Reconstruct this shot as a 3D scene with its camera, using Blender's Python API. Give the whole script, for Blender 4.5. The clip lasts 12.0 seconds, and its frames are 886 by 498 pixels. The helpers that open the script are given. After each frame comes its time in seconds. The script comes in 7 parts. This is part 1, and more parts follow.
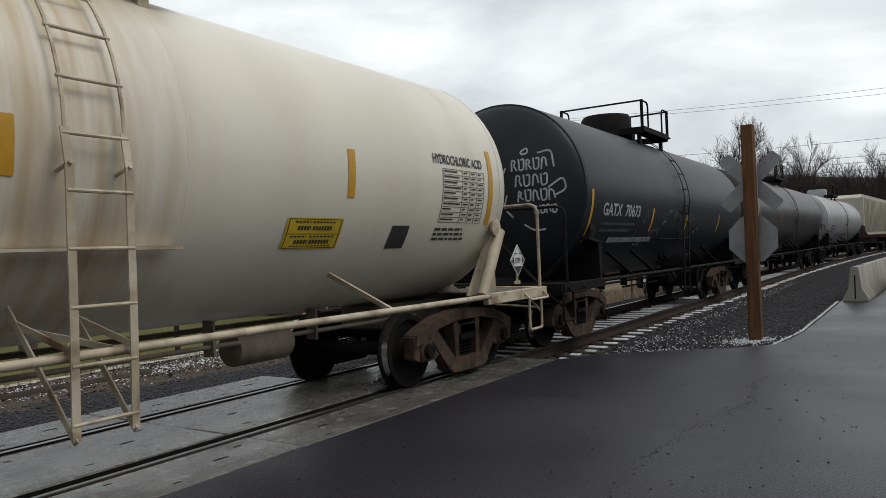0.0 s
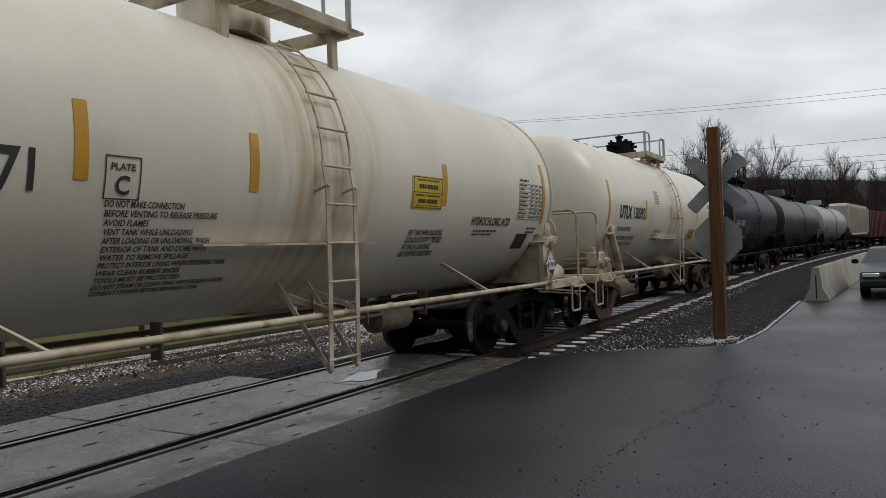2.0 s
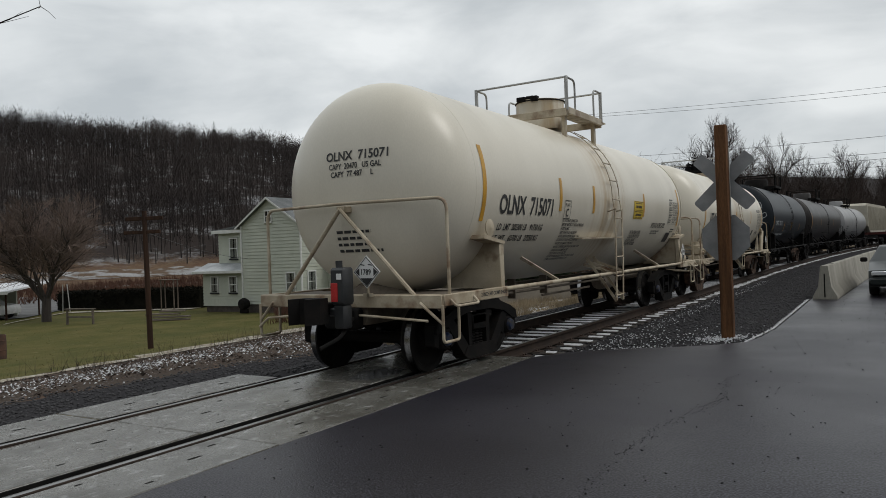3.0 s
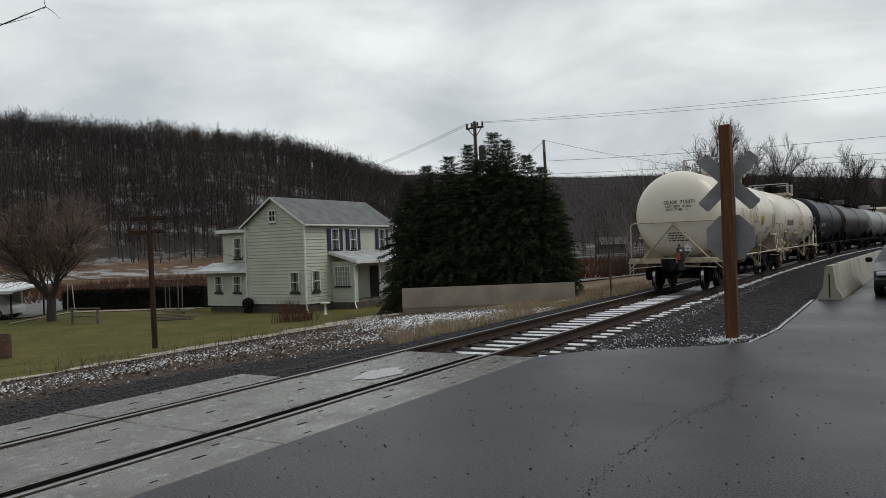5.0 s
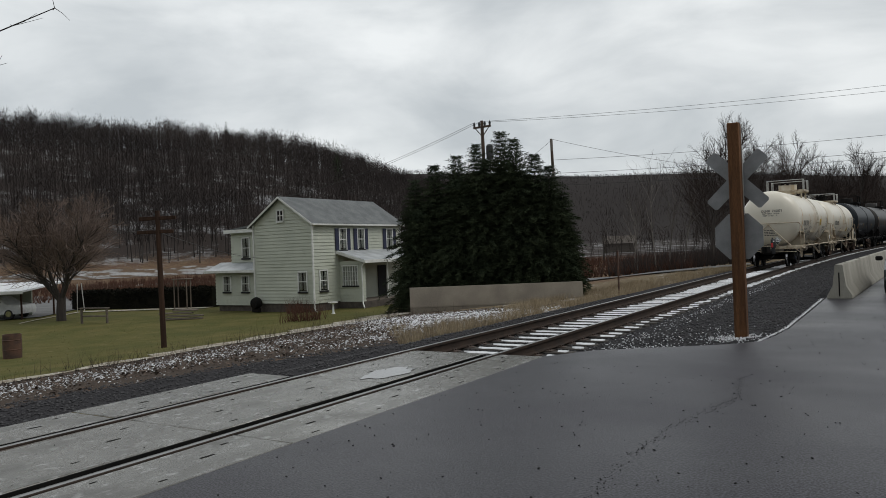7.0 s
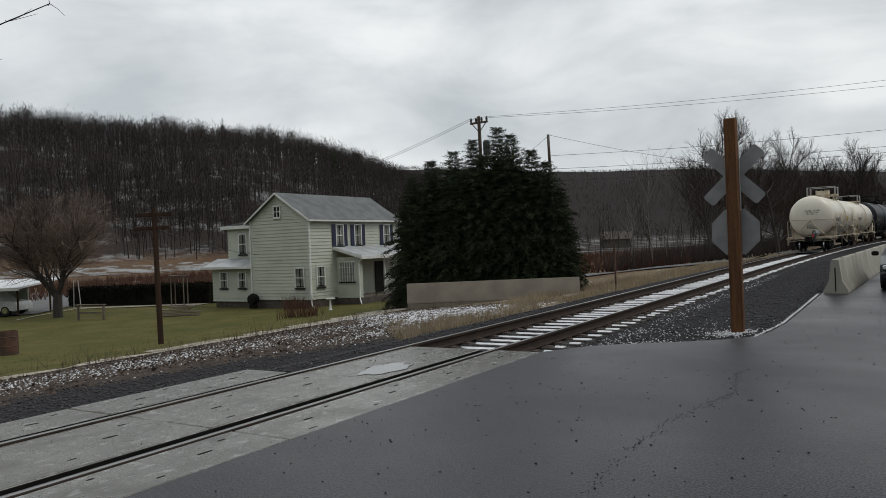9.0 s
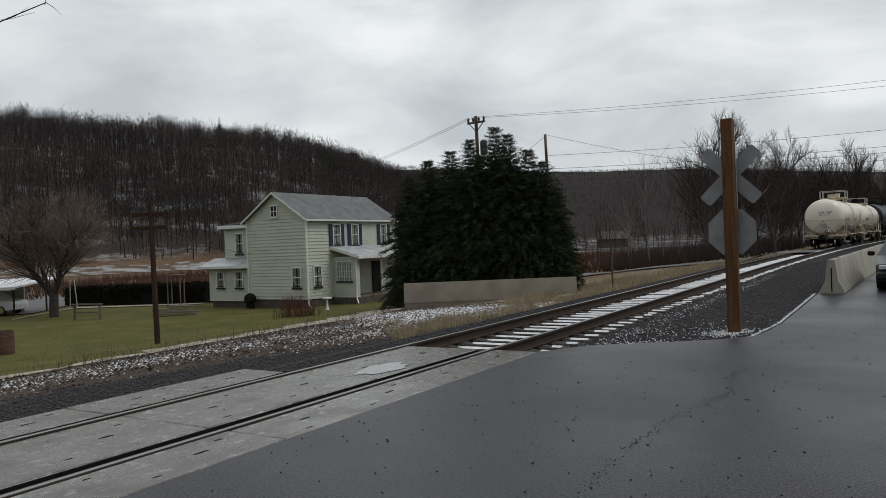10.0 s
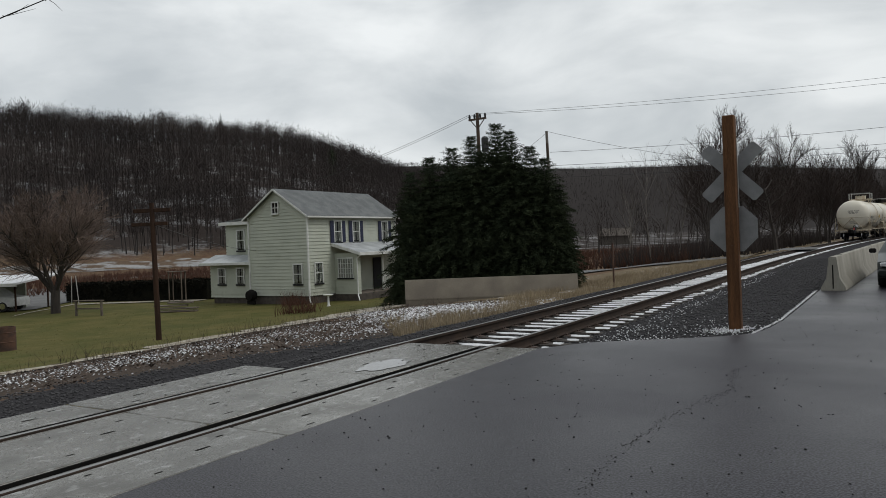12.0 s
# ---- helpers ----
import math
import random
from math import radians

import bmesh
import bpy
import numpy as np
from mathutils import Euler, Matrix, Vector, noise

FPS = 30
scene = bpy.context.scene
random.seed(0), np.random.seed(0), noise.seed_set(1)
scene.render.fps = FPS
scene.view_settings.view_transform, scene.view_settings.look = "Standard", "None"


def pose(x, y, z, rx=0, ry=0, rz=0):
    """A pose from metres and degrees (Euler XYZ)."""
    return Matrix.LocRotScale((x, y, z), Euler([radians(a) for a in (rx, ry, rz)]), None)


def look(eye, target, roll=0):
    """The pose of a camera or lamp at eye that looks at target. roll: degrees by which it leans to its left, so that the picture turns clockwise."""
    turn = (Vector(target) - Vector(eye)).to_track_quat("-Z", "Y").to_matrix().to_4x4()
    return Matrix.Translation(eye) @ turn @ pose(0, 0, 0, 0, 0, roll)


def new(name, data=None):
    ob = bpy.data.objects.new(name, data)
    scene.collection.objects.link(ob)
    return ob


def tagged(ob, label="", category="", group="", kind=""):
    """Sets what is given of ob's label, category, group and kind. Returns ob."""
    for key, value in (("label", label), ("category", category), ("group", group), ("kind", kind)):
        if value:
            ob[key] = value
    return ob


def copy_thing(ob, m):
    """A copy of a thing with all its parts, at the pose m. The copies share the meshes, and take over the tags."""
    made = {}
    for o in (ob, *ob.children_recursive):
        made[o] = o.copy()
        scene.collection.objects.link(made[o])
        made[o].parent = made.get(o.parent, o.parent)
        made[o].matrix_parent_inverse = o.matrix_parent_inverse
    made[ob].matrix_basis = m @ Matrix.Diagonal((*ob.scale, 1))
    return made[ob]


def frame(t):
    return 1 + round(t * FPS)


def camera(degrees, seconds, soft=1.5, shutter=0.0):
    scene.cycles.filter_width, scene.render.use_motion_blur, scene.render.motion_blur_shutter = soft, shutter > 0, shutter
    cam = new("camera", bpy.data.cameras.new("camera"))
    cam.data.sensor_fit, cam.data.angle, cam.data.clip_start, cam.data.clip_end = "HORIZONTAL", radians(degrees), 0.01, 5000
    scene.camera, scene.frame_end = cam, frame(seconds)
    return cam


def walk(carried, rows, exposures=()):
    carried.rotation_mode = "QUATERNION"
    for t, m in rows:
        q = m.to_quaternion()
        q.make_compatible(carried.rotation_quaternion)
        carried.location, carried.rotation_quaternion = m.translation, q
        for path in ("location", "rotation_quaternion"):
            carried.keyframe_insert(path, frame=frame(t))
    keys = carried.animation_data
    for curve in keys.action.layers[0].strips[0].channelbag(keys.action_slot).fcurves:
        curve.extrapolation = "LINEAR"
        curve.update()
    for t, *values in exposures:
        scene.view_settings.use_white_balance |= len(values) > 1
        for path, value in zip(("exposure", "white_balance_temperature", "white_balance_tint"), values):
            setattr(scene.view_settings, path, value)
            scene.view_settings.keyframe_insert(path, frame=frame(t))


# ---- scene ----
cam = camera(62.07, 12.0, soft=0.6)
EYE = (5.8, 0.0, 1.533)
TURNS = [
    (0, 90.30, 2.28, 32.96),
    (0.5, 90.29, 1.71, 30.42),
    (1, 90.80, 2.23, 30.97),
    (1.5, 90.24, 2.23, 31.23),
    (2, 90.17, 2.08, 30.61),
    (2.5, 90.21, 2.11, 30.78),
    (3, 90.07, 2.12, 31.13),
    (5, 90.07, 2.09, 31.43),
    (5.5, 90.13, 2.09, 31.51),
    (6, 90.10, 2.20, 31.73),
    (6.5, 90.04, 2.21, 31.90),
    (7, 90.04, 2.20, 32.02),
    (9, 89.71, 2.30, 31.79),
    (9.5, 89.63, 2.31, 31.66),
    (10, 89.68, 2.25, 31.56),
    (10.5, 89.56, 2.19, 31.54),
    (11, 89.47, 2.25, 31.59),
    (11.5, 89.53, 2.19, 31.56),
    (12, 89.43, 2.19, 31.65),
]
walk(cam, [(t, pose(*EYE, rx, ry, rz)) for t, rx, ry, rz in TURNS], exposures=[(0.0, 0.20), (0.6, 0.11), (1.2, -0.05), (2.5, -0.08), (5.0, -0.05), (12.0, -0.05)])

# ---------------- light ----------------
world = bpy.data.worlds.new("overcast")
scene.world = world
world.use_nodes = True
wn, wl = world.node_tree.nodes, world.node_tree.links
wn.clear()
SUN_EL, SUN_ROT = radians(54), radians(73)
w_out = wn.new("ShaderNodeOutputWorld")
w_bg = wn.new("ShaderNodeBackground")
w_sky = wn.new("ShaderNodeTexSky")
w_sky.sky_type, w_sky.sun_disc = "NISHITA", False
w_sky.sun_elevation, w_sky.sun_rotation = SUN_EL, SUN_ROT
w_co = wn.new("ShaderNodeTexCoord")
w_map = wn.new("ShaderNodeMapping")
w_map.inputs["Scale"].default_value = (1.0, 1.0, 2.6)
w_noise = wn.new("ShaderNodeTexNoise")
w_noise.inputs["Scale"].default_value, w_noise.inputs["Detail"].default_value = 3.4, 7.0
w_noise.inputs["Roughness"].default_value, w_noise.inputs["Distortion"].default_value = 0.5, 0.3
w_ramp = wn.new("ShaderNodeValToRGB")
w_ramp.color_ramp.elements[0].position, w_ramp.color_ramp.elements[0].color = 0.34, (0.55, 0.59, 0.615, 1)
w_ramp.color_ramp.elements[1].position, w_ramp.color_ramp.elements[1].color = 0.66, (0.935, 0.965, 0.97, 1)
w_sep = wn.new("ShaderNodeSeparateXYZ")
w_up = wn.new("ShaderNodeMapRange")
w_up.inputs["From Min"].default_value, w_up.inputs["From Max"].default_value = 0.25, 1.0
w_up.inputs["To Min"].default_value, w_up.inputs["To Max"].default_value = 1.0, 1.18
w_mul = wn.new("ShaderNodeMixRGB")
w_mul.blend_type, w_mul.inputs[0].default_value = "MULTIPLY", 1.0
w_dim = wn.new("ShaderNodeMixRGB")
w_dim.blend_type, w_dim.inputs[0].default_value = "MULTIPLY", 1.0
w_dim.inputs[2].default_value = (0.08, 0.08, 0.08, 1)
w_mix = wn.new("ShaderNodeMixRGB")
w_mix.inputs[0].default_value = 0.93
wl.new(w_co.outputs["Generated"], w_map.inputs[0])
wl.new(w_map.outputs[0], w_noise.inputs["Vector"])
wl.new(w_noise.outputs["Fac"], w_ramp.inputs[0])
wl.new(w_co.outputs["Generated"], w_sep.inputs[0])
wl.new(w_sep.outputs["Z"], w_up.inputs[0])
wl.new(w_ramp.outputs[0], w_mul.inputs[1])
wl.new(w_up.outputs[0], w_mul.inputs[2])
wl.new(w_sky.outputs[0], w_dim.inputs[1])
wl.new(w_dim.outputs[0], w_mix.inputs[1])
wl.new(w_mul.outputs[0], w_mix.inputs[2])
# the overcast is a little brighter towards the west
w_dot = wn.new("ShaderNodeVectorMath")
w_dot.operation = "DOT_PRODUCT"
w_dot.inputs[1].default_value = (-0.75, 0.35, 0.0)
w_side = wn.new("ShaderNodeMapRange")
w_side.inputs["From Min"].default_value, w_side.inputs["From Max"].default_value = -1.0, 1.0
w_side.inputs["To Min"].default_value, w_side.inputs["To Max"].default_value = 0.70, 1.06
w_grade = wn.new("ShaderNodeMixRGB")
w_grade.blend_type, w_grade.inputs[0].default_value = "MULTIPLY", 1.0
wl.new(w_co.outputs["Generated"], w_dot.inputs[0])
wl.new(w_dot.outputs["Value"], w_side.inputs[0])
wl.new(w_mix.outputs[0], w_grade.inputs[1])
wl.new(w_side.outputs[0], w_grade.inputs[2])
wl.new(w_grade.outputs[0], w_bg.inputs["Color"])
wl.new(w_bg.outputs[0], w_out.inputs[0])
w_bg.inputs["Strength"].default_value = 1.0

sun = new("sun", bpy.data.lights.new("sun", "SUN"))
sun.data.energy, sun.data.angle, sun.data.color = 1.0, radians(25), (1.0, 0.97, 0.92)
sun.matrix_world = look((26, 8, 37.5), (0, 0, 0))
scene.view_settings.exposure = 0.0


# ---------------- materials ----------------
def mat(name, a, b=None, rough=0.7, metal=0.0, scale=3.0, fine=40.0, bump=0.15, rough2=None, lo=0.35, hi=0.65, c=None, clo=0.55, chi=0.75, cscale=1.0, spread=0.0, stretch=(1, 1, 1), depth=0.02, spec=0.5, stain=None, grain_at=(0.25, 0.75), relief=0.01):
    """Two colours mixed by a broad noise, a third in patches, grain from a fine one, in metres."""
    m = bpy.data.materials.new(name)
    m.use_nodes = True
    n, l = m.node_tree.nodes, m.node_tree.links
    p = n["Principled BSDF"]
    b = b or tuple(v * 0.75 for v in a)
    co, mp = n.new("ShaderNodeTexCoord"), n.new("ShaderNodeMapping")
    mp.inputs["Scale"].default_value = stretch
    l.new(co.outputs["Object"], mp.inputs[0])

    def noise_at(s, detail=4.0):
        t = n.new("ShaderNodeTexNoise")
        t.inputs["Scale"].default_value, t.inputs["Detail"].default_value = s, detail
        l.new(mp.outputs[0], t.inputs["Vector"])
        return t

    def ramp(src, p0, p1):
        r = n.new("ShaderNodeMapRange")
        r.inputs["From Min"].default_value, r.inputs["From Max"].default_value = p0, p1
        l.new(src, r.inputs[0])
        return r.outputs[0]

    def mix(f, x, y, kind="MIX"):
        k = n.new("ShaderNodeMixRGB")
        k.blend_type = kind
        for i, v in ((0, f), (1, x), (2, y)):
            if isinstance(v, (int, float)):
                k.inputs[i].default_value = v
            elif isinstance(v, tuple):
                k.inputs[i].default_value = (*v, 1)
            else:
                l.new(v, k.inputs[i])
        return k.outputs[0]

    big, small = noise_at(scale), noise_at(fine, 3.0)
    f = ramp(big.outputs["Fac"], lo, hi)
    colour = mix(f, a, b)
    if c:
        patch = noise_at(cscale, 6.0)
        g = ramp(patch.outputs["Fac"], clo, chi)
        colour = mix(g, colour, c)
    grain = ramp(small.outputs["Fac"], *grain_at)
    dark = n.new("ShaderNodeMapRange")
    dark.inputs["To Min"].default_value, dark.inputs["To Max"].default_value = 1 - depth * 8, 1 + depth * 4
    l.new(grain, dark.inputs[0])
    colour = mix(1.0, colour, dark.outputs[0], "MULTIPLY")
    if stain:
        # streaks that run down from a fitting, at a place along the thing
        where, half, tone = stain
        sp3 = n.new("ShaderNodeSeparateXYZ")
        l.new(co.outputs["Object"], sp3.inputs[0])
        off = n.new("ShaderNodeMath")
        off.operation = "SUBTRACT"
        off.inputs[1].default_value = where
        l.new(sp3.outputs["Y"], off.inputs[0])
        ab = n.new("ShaderNodeMath")
        ab.operation = "ABSOLUTE"
        l.new(off.outputs[0], ab.inputs[0])
        band = n.new("ShaderNodeMapRange")
        for i, v in ((1, 0.15), (2, half), (3, 0.85), (4, 0.0)):
            band.inputs[i].default_value = v
        l.new(ab.outputs[0], band.inputs[0])
        mp2 = n.new("ShaderNodeMapping")
        mp2.inputs["Scale"].default_value = (0.6, 5.0, 0.6)
        l.new(co.outputs["Object"], mp2.inputs[0])
        st = n.new("ShaderNodeTexNoise")
        st.inputs["Scale"].default_value, st.inputs["Detail"].default_value = 1.6, 5.0
        l.new(mp2.outputs[0], st.inputs["Vector"])
        both = n.new("ShaderNodeMath")
        both.operation = "MULTIPLY"
        l.new(band.outputs[0], both.inputs[0])
        l.new(ramp(st.outputs["Fac"], 0.35, 0.72), both.inputs[1])
        colour = mix(both.outputs[0], colour, tone)
    if spread:
        oi = n.new("ShaderNodeObjectInfo")
        sp = n.new("ShaderNodeMapRange")
        sp.inputs["To Min"].default_value, sp.inputs["To Max"].default_value = 1 - spread, 1 + spread
        l.new(oi.outputs["Random"], sp.inputs[0])
        colour = mix(1.0, colour, sp.outputs[0], "MULTIPLY")
    l.new(colour, p.inputs["Base Color"])
    p.inputs["Metallic"].default_value = metal
    p.inputs["Specular IOR Level"].default_value = spec
    if rough2 is None:
        p.inputs["Roughness"].default_value = rough
    else:
        rr = n.new("ShaderNodeMapRange")
        rr.inputs["To Min"].default_value, rr.inputs["To Max"].default_value = rough, rough2
        l.new(f, rr.inputs[0])
        l.new(rr.outputs[0], p.inputs["Roughness"])
    if bump:
        bp = n.new("ShaderNodeBump")
        bp.inputs["Strength"].default_value, bp.inputs["Distance"].default_value = bump, relief
        l.new(small.outputs["Fac"], bp.inputs["Height"])
        l.new(bp.outputs[0], p.inputs["Normal"])
    return m


M_WHITE = mat("cream_tank_paint", (0.73, 0.685, 0.58), (0.65, 0.605, 0.505), rough=0.33, scale=0.9, fine=60, bump=0.02, c=(0.42, 0.37, 0.28), clo=0.60, chi=0.85, cscale=0.8, depth=0.006, stretch=(1, 1, 0.45), stain=(6.0, 1.1, (0.42, 0.29, 0.14)))
M_WHITE2 = mat("weathered_cream_paint", (0.55, 0.48, 0.36), (0.36, 0.295, 0.205), rough=0.55, scale=2.5, fine=50, bump=0.08, c=(0.17, 0.095, 0.05), clo=0.52, chi=0.72, cscale=4.0, depth=0.012)
M_NAVY = mat("dark_tank_paint", (0.011, 0.015, 0.020), (0.017, 0.022, 0.027), spec=0.22, rough=0.42, scale=0.8, fine=50, bump=0.03, c=(0.024, 0.027, 0.030), clo=0.6, chi=0.85, cscale=1.2, depth=0.015)
M_BLACK = mat("black_running_gear", (0.006, 0.006, 0.006), (0.013, 0.011, 0.010), rough=0.75, scale=5, fine=70, bump=0.2, depth=0.02, spec=0.14)
M_UMBER = mat("dark_umber_tank_paint", (0.026, 0.023, 0.022), (0.042, 0.038, 0.036), spec=0.28, rough=0.38, scale=0.9, fine=50, bump=0.03, c=(0.085, 0.078, 0.070), clo=0.55, chi=0.85, cscale=0.9, depth=0.015)
M_SILVER = mat("grey_tank_paint", (0.30, 0.30, 0.30), (0.23, 0.23, 0.23), rough=0.38, scale=0.8, fine=50, bump=0.03, depth=0.012, c=(0.12, 0.11, 0.10), clo=0.62, chi=0.85, cscale=1.0)
M_RUST = mat("rusty_cast_steel", (0.098, 0.062, 0.044), (0.042, 0.030, 0.024), spec=0.2, rough=0.8, scale=6, fine=60, bump=0.25, depth=0.03, c=(0.15, 0.085, 0.056), clo=0.58, chi=0.8, cscale=5)
M_WHEEL = mat("wheel_steel", (0.006, 0.0055, 0.005), (0.012, 0.010, 0.009), rough=0.8, scale=7, fine=50, bump=0.15, spec=0.2)
M_TREAD = mat("polished_steel", (0.45, 0.45, 0.46), (0.32, 0.32, 0.33), rough=0.25, metal=1.0, scale=6, bump=0.02, depth=0.01)
M_YELLOW = mat("yellow_tape", (0.62, 0.33, 0.025), (0.50, 0.26, 0.02), rough=0.4, scale=4, bump=0.02, depth=0.01)
M_SIGNYEL = mat("yellow_placard", (0.72, 0.50, 0.03), rough=0.45, bump=0.02, depth=0.006)
M_INK = mat("black_stencil_paint", (0.025, 0.025, 0.025), (0.04, 0.04, 0.04), rough=0.55, bump=0.0, depth=0.01)
M_CHALK = mat("white_stencil_paint", (0.45, 0.47, 0.48), (0.30, 0.32, 0.34), rough=0.6, scale=8, bump=0.0, depth=0.02)
M_PLAC = mat("white_placard", (0.78, 0.78, 0.76), rough=0.45, bump=0.0, depth=0.005)
M_RED = mat("red_marker", (0.50, 0.03, 0.03), rough=0.4, bump=0.0)
M_GREYBOX = mat("grey_device_case", (0.030, 0.032, 0.034), rough=0.5, bump=0.05)
M_BLUE = mat("blue_bearing_cap", (0.015, 0.028, 0.07), rough=0.5, bump=0.05, c=(0.05, 0.045, 0.042), clo=0.45, chi=0.6, cscale=14)
M_CREAMBOX = mat("beige_hopper_paint", (0.46, 0.43, 0.35), (0.36, 0.33, 0.27), rough=0.6, scale=1.2, bump=0.05, depth=0.015)
M_REDCAR = mat("oxide_red_paint", (0.13, 0.030, 0.024), (0.08, 0.022, 0.02), rough=0.6, scale=1.2, bump=0.05, depth=0.015)
M_DECK = mat("grimy_deck_plate", (0.17, 0.14, 0.105), (0.10, 0.08, 0.06), rough=0.8, scale=4, fine=50, bump=0.15, depth=0.02)
M_GALV = mat("galvanised_rail", (0.46, 0.46, 0.44), (0.36, 0.36, 0.35), rough=0.45, metal=0.3, scale=6, bump=0.03, depth=0.01)

M_ASPHALT = mat("wet_asphalt", (0.0265, 0.0250, 0.0325), (0.040, 0.038, 0.048), spec=0.29, rough=0.30, rough2=0.48, scale=0.35, fine=64, bump=0.38, relief=0.010, depth=0.122, grain_at=(0.42, 0.60), c=(0.062, 0.062, 0.069), clo=0.58, chi=0.85, cscale=0.8)
M_CONC = mat("damp_crossing_concrete", (0.160, 0.155, 0.138), (0.068, 0.063, 0.052), spec=0.75, rough=0.14, rough2=0.36, scale=2.0, fine=70, bump=0.3, depth=0.06, lo=0.38, hi=0.66, c=(0.30, 0.30, 0.29), clo=0.56, chi=0.72, cscale=8.0, spread=0.10, stretch=(1.2, 0.8, 1))
M_BARRIER = mat("barrier_concrete", (0.33, 0.315, 0.27), (0.24, 0.225, 0.19), rough=0.85, scale=1.6, fine=40, bump=0.15, depth=0.02, c=(0.17, 0.155, 0.13), clo=0.6, chi=0.8, cscale=2.5, stretch=(1, 1, 0.4))
M_RAIL = mat("rusty_rail_side", (0.050, 0.034, 0.026), (0.032, 0.024, 0.020), spec=0.15, rough=0.8, scale=5, fine=60, bump=0.15, depth=0.03)
M_RAILTOP = mat("worn_rail_head", (0.30, 0.30, 0.30), (0.22, 0.215, 0.21), rough=0.28, metal=0.9, scale=3, bump=0.02, depth=0.01, stretch=(8, 0.5, 1))
# Black of rubber, also coloured-in shade for gaps, slots and pockets.
M_GAP = mat("dark_rubber_and_gap_shade", (0.010, 0.010, 0.010), (0.014, 0.013, 0.012), rough=0.95, scale=8, bump=0.1, spec=0.05)
M_TIE = mat("creosoted_tie", (0.045, 0.038, 0.032), (0.030, 0.026, 0.023), rough=0.85, scale=4, fine=60, bump=0.3, depth=0.03, spread=0.3, stretch=(0.3, 3, 1))
M_SNOW = mat("old_snow", (0.70, 0.71, 0.73), (0.55, 0.56, 0.58), rough=0.7, scale=6, fine=60, bump=0.2, depth=0.01)
M_STONE = mat("ballast_stone", (0.022, 0.021, 0.023), (0.052, 0.050, 0.053), rough=0.75, scale=14, fine=70, bump=0.3, depth=0.03)
M_PLATE = mat("tie_plate_iron", (0.07, 0.045, 0.032), (0.045, 0.03, 0.024), rough=0.7, scale=12, bump=0.2)
M_POST = mat("brown_timber_post", (0.160, 0.075, 0.033), (0.090, 0.044, 0.021), spec=0.2, c=(0.040, 0.022, 0.013), clo=0.60, chi=0.72, cscale=2.2, rough=0.8, scale=3.5, fine=45, bump=0.5, depth=0.05, stretch=(5, 5, 0.35))
M_POLE = mat("weathered_pole_wood", (0.10, 0.065, 0.045), (0.065, 0.045, 0.034), rough=0.85, scale=2.5, fine=45, bump=0.3, depth=0.03, stretch=(5, 5, 0.35))
M_GREYPOLE = mat("grey_pole_wood", (0.22, 0.20, 0.18), (0.15, 0.135, 0.12), rough=0.85, scale=2.5, fine=45, bump=0.3, depth=0.03, stretch=(5, 5, 0.35))
M_SIGNBACK = mat("aluminium_sign_back", (0.27, 0.275, 0.28), (0.21, 0.215, 0.22), rough=0.5, metal=0.35, scale=5, bump=0.03, depth=0.012)
M_WIRE = mat("dark_cable", (0.03, 0.03, 0.032), rough=0.6, bump=0.0)
M_SIDING = mat("pale_green_siding", (0.50, 0.525, 0.445), (0.44, 0.465, 0.395), rough=0.6, scale=0.8, fine=25, bump=0.03, depth=0.01, c=(0.36, 0.37, 0.30), clo=0.62, chi=0.85, cscale=1.4)
M_TRIM = mat("white_trim", (0.72, 0.73, 0.71), (0.62, 0.63, 0.60), rough=0.55, scale=3, bump=0.02, depth=0.01)
M_ROOF = mat("grey_shingle", (0.155, 0.165, 0.165), (0.105, 0.112, 0.115), rough=0.85, scale=1.5, fine=18, bump=0.3, depth=0.04)
M_PORCHROOF = mat("frosted_metal_roof", (0.46, 0.48, 0.49), (0.30, 0.315, 0.325), rough=0.5, scale=1.5, bump=0.05, depth=0.02)
M_SHUTTER = mat("navy_shutter", (0.020, 0.026, 0.065), rough=0.5, bump=0.03)
M_STONEBASE = mat("dark_foundation", (0.10, 0.085, 0.07), (0.06, 0.05, 0.045), rough=0.9, scale=4, bump=0.3, depth=0.03)
M_CURTAIN = mat("pale_curtain", (0.42, 0.42, 0.38), (0.30, 0.30, 0.27), rough=0.9, scale=6, bump=0.1, stretch=(6, 6, 0.4))
M_DARKROOM = mat("dark_interior", (0.02, 0.02, 0.022), rough=0.9, bump=0.0)
M_BARK = mat("grey_brown_bark", (0.062, 0.050, 0.043), (0.036, 0.030, 0.027), rough=0.9, scale=3, fine=30, bump=0.4, depth=0.03, stretch=(4, 4, 0.5))
M_TWIG = mat("bare_twigs", (0.056, 0.043, 0.038), (0.040, 0.031, 0.028), spec=0.1, rough=0.95, scale=0.7, bump=0.0, depth=0.02)
M_FOREST_TRUNK = mat("far_grey_trunks", (0.115, 0.105, 0.100), (0.055, 0.048, 0.045), spec=0.05, rough=1.0, scale=0.08, fine=0.6, bump=0.0, depth=0.03)
M_FOREST = mat("far_bare_forest", (0.068, 0.057, 0.053), (0.042, 0.036, 0.035), spec=0.05, rough=1.0, scale=0.03, fine=0.4, bump=0.0, depth=0.02)
M_NEEDLE = mat("spruce_needles", (0.024, 0.032, 0.018), (0.050, 0.062, 0.034), spec=0.05, rough=0.95, scale=0.9, fine=20, bump=0.0, depth=0.04)
M_NEEDLE2 = mat("young_spruce_needles", (0.046, 0.060, 0.036), (0.030, 0.041, 0.026), spec=0.05, rough=0.95, scale=0.9, fine=20, bump=0.0, depth=0.03)
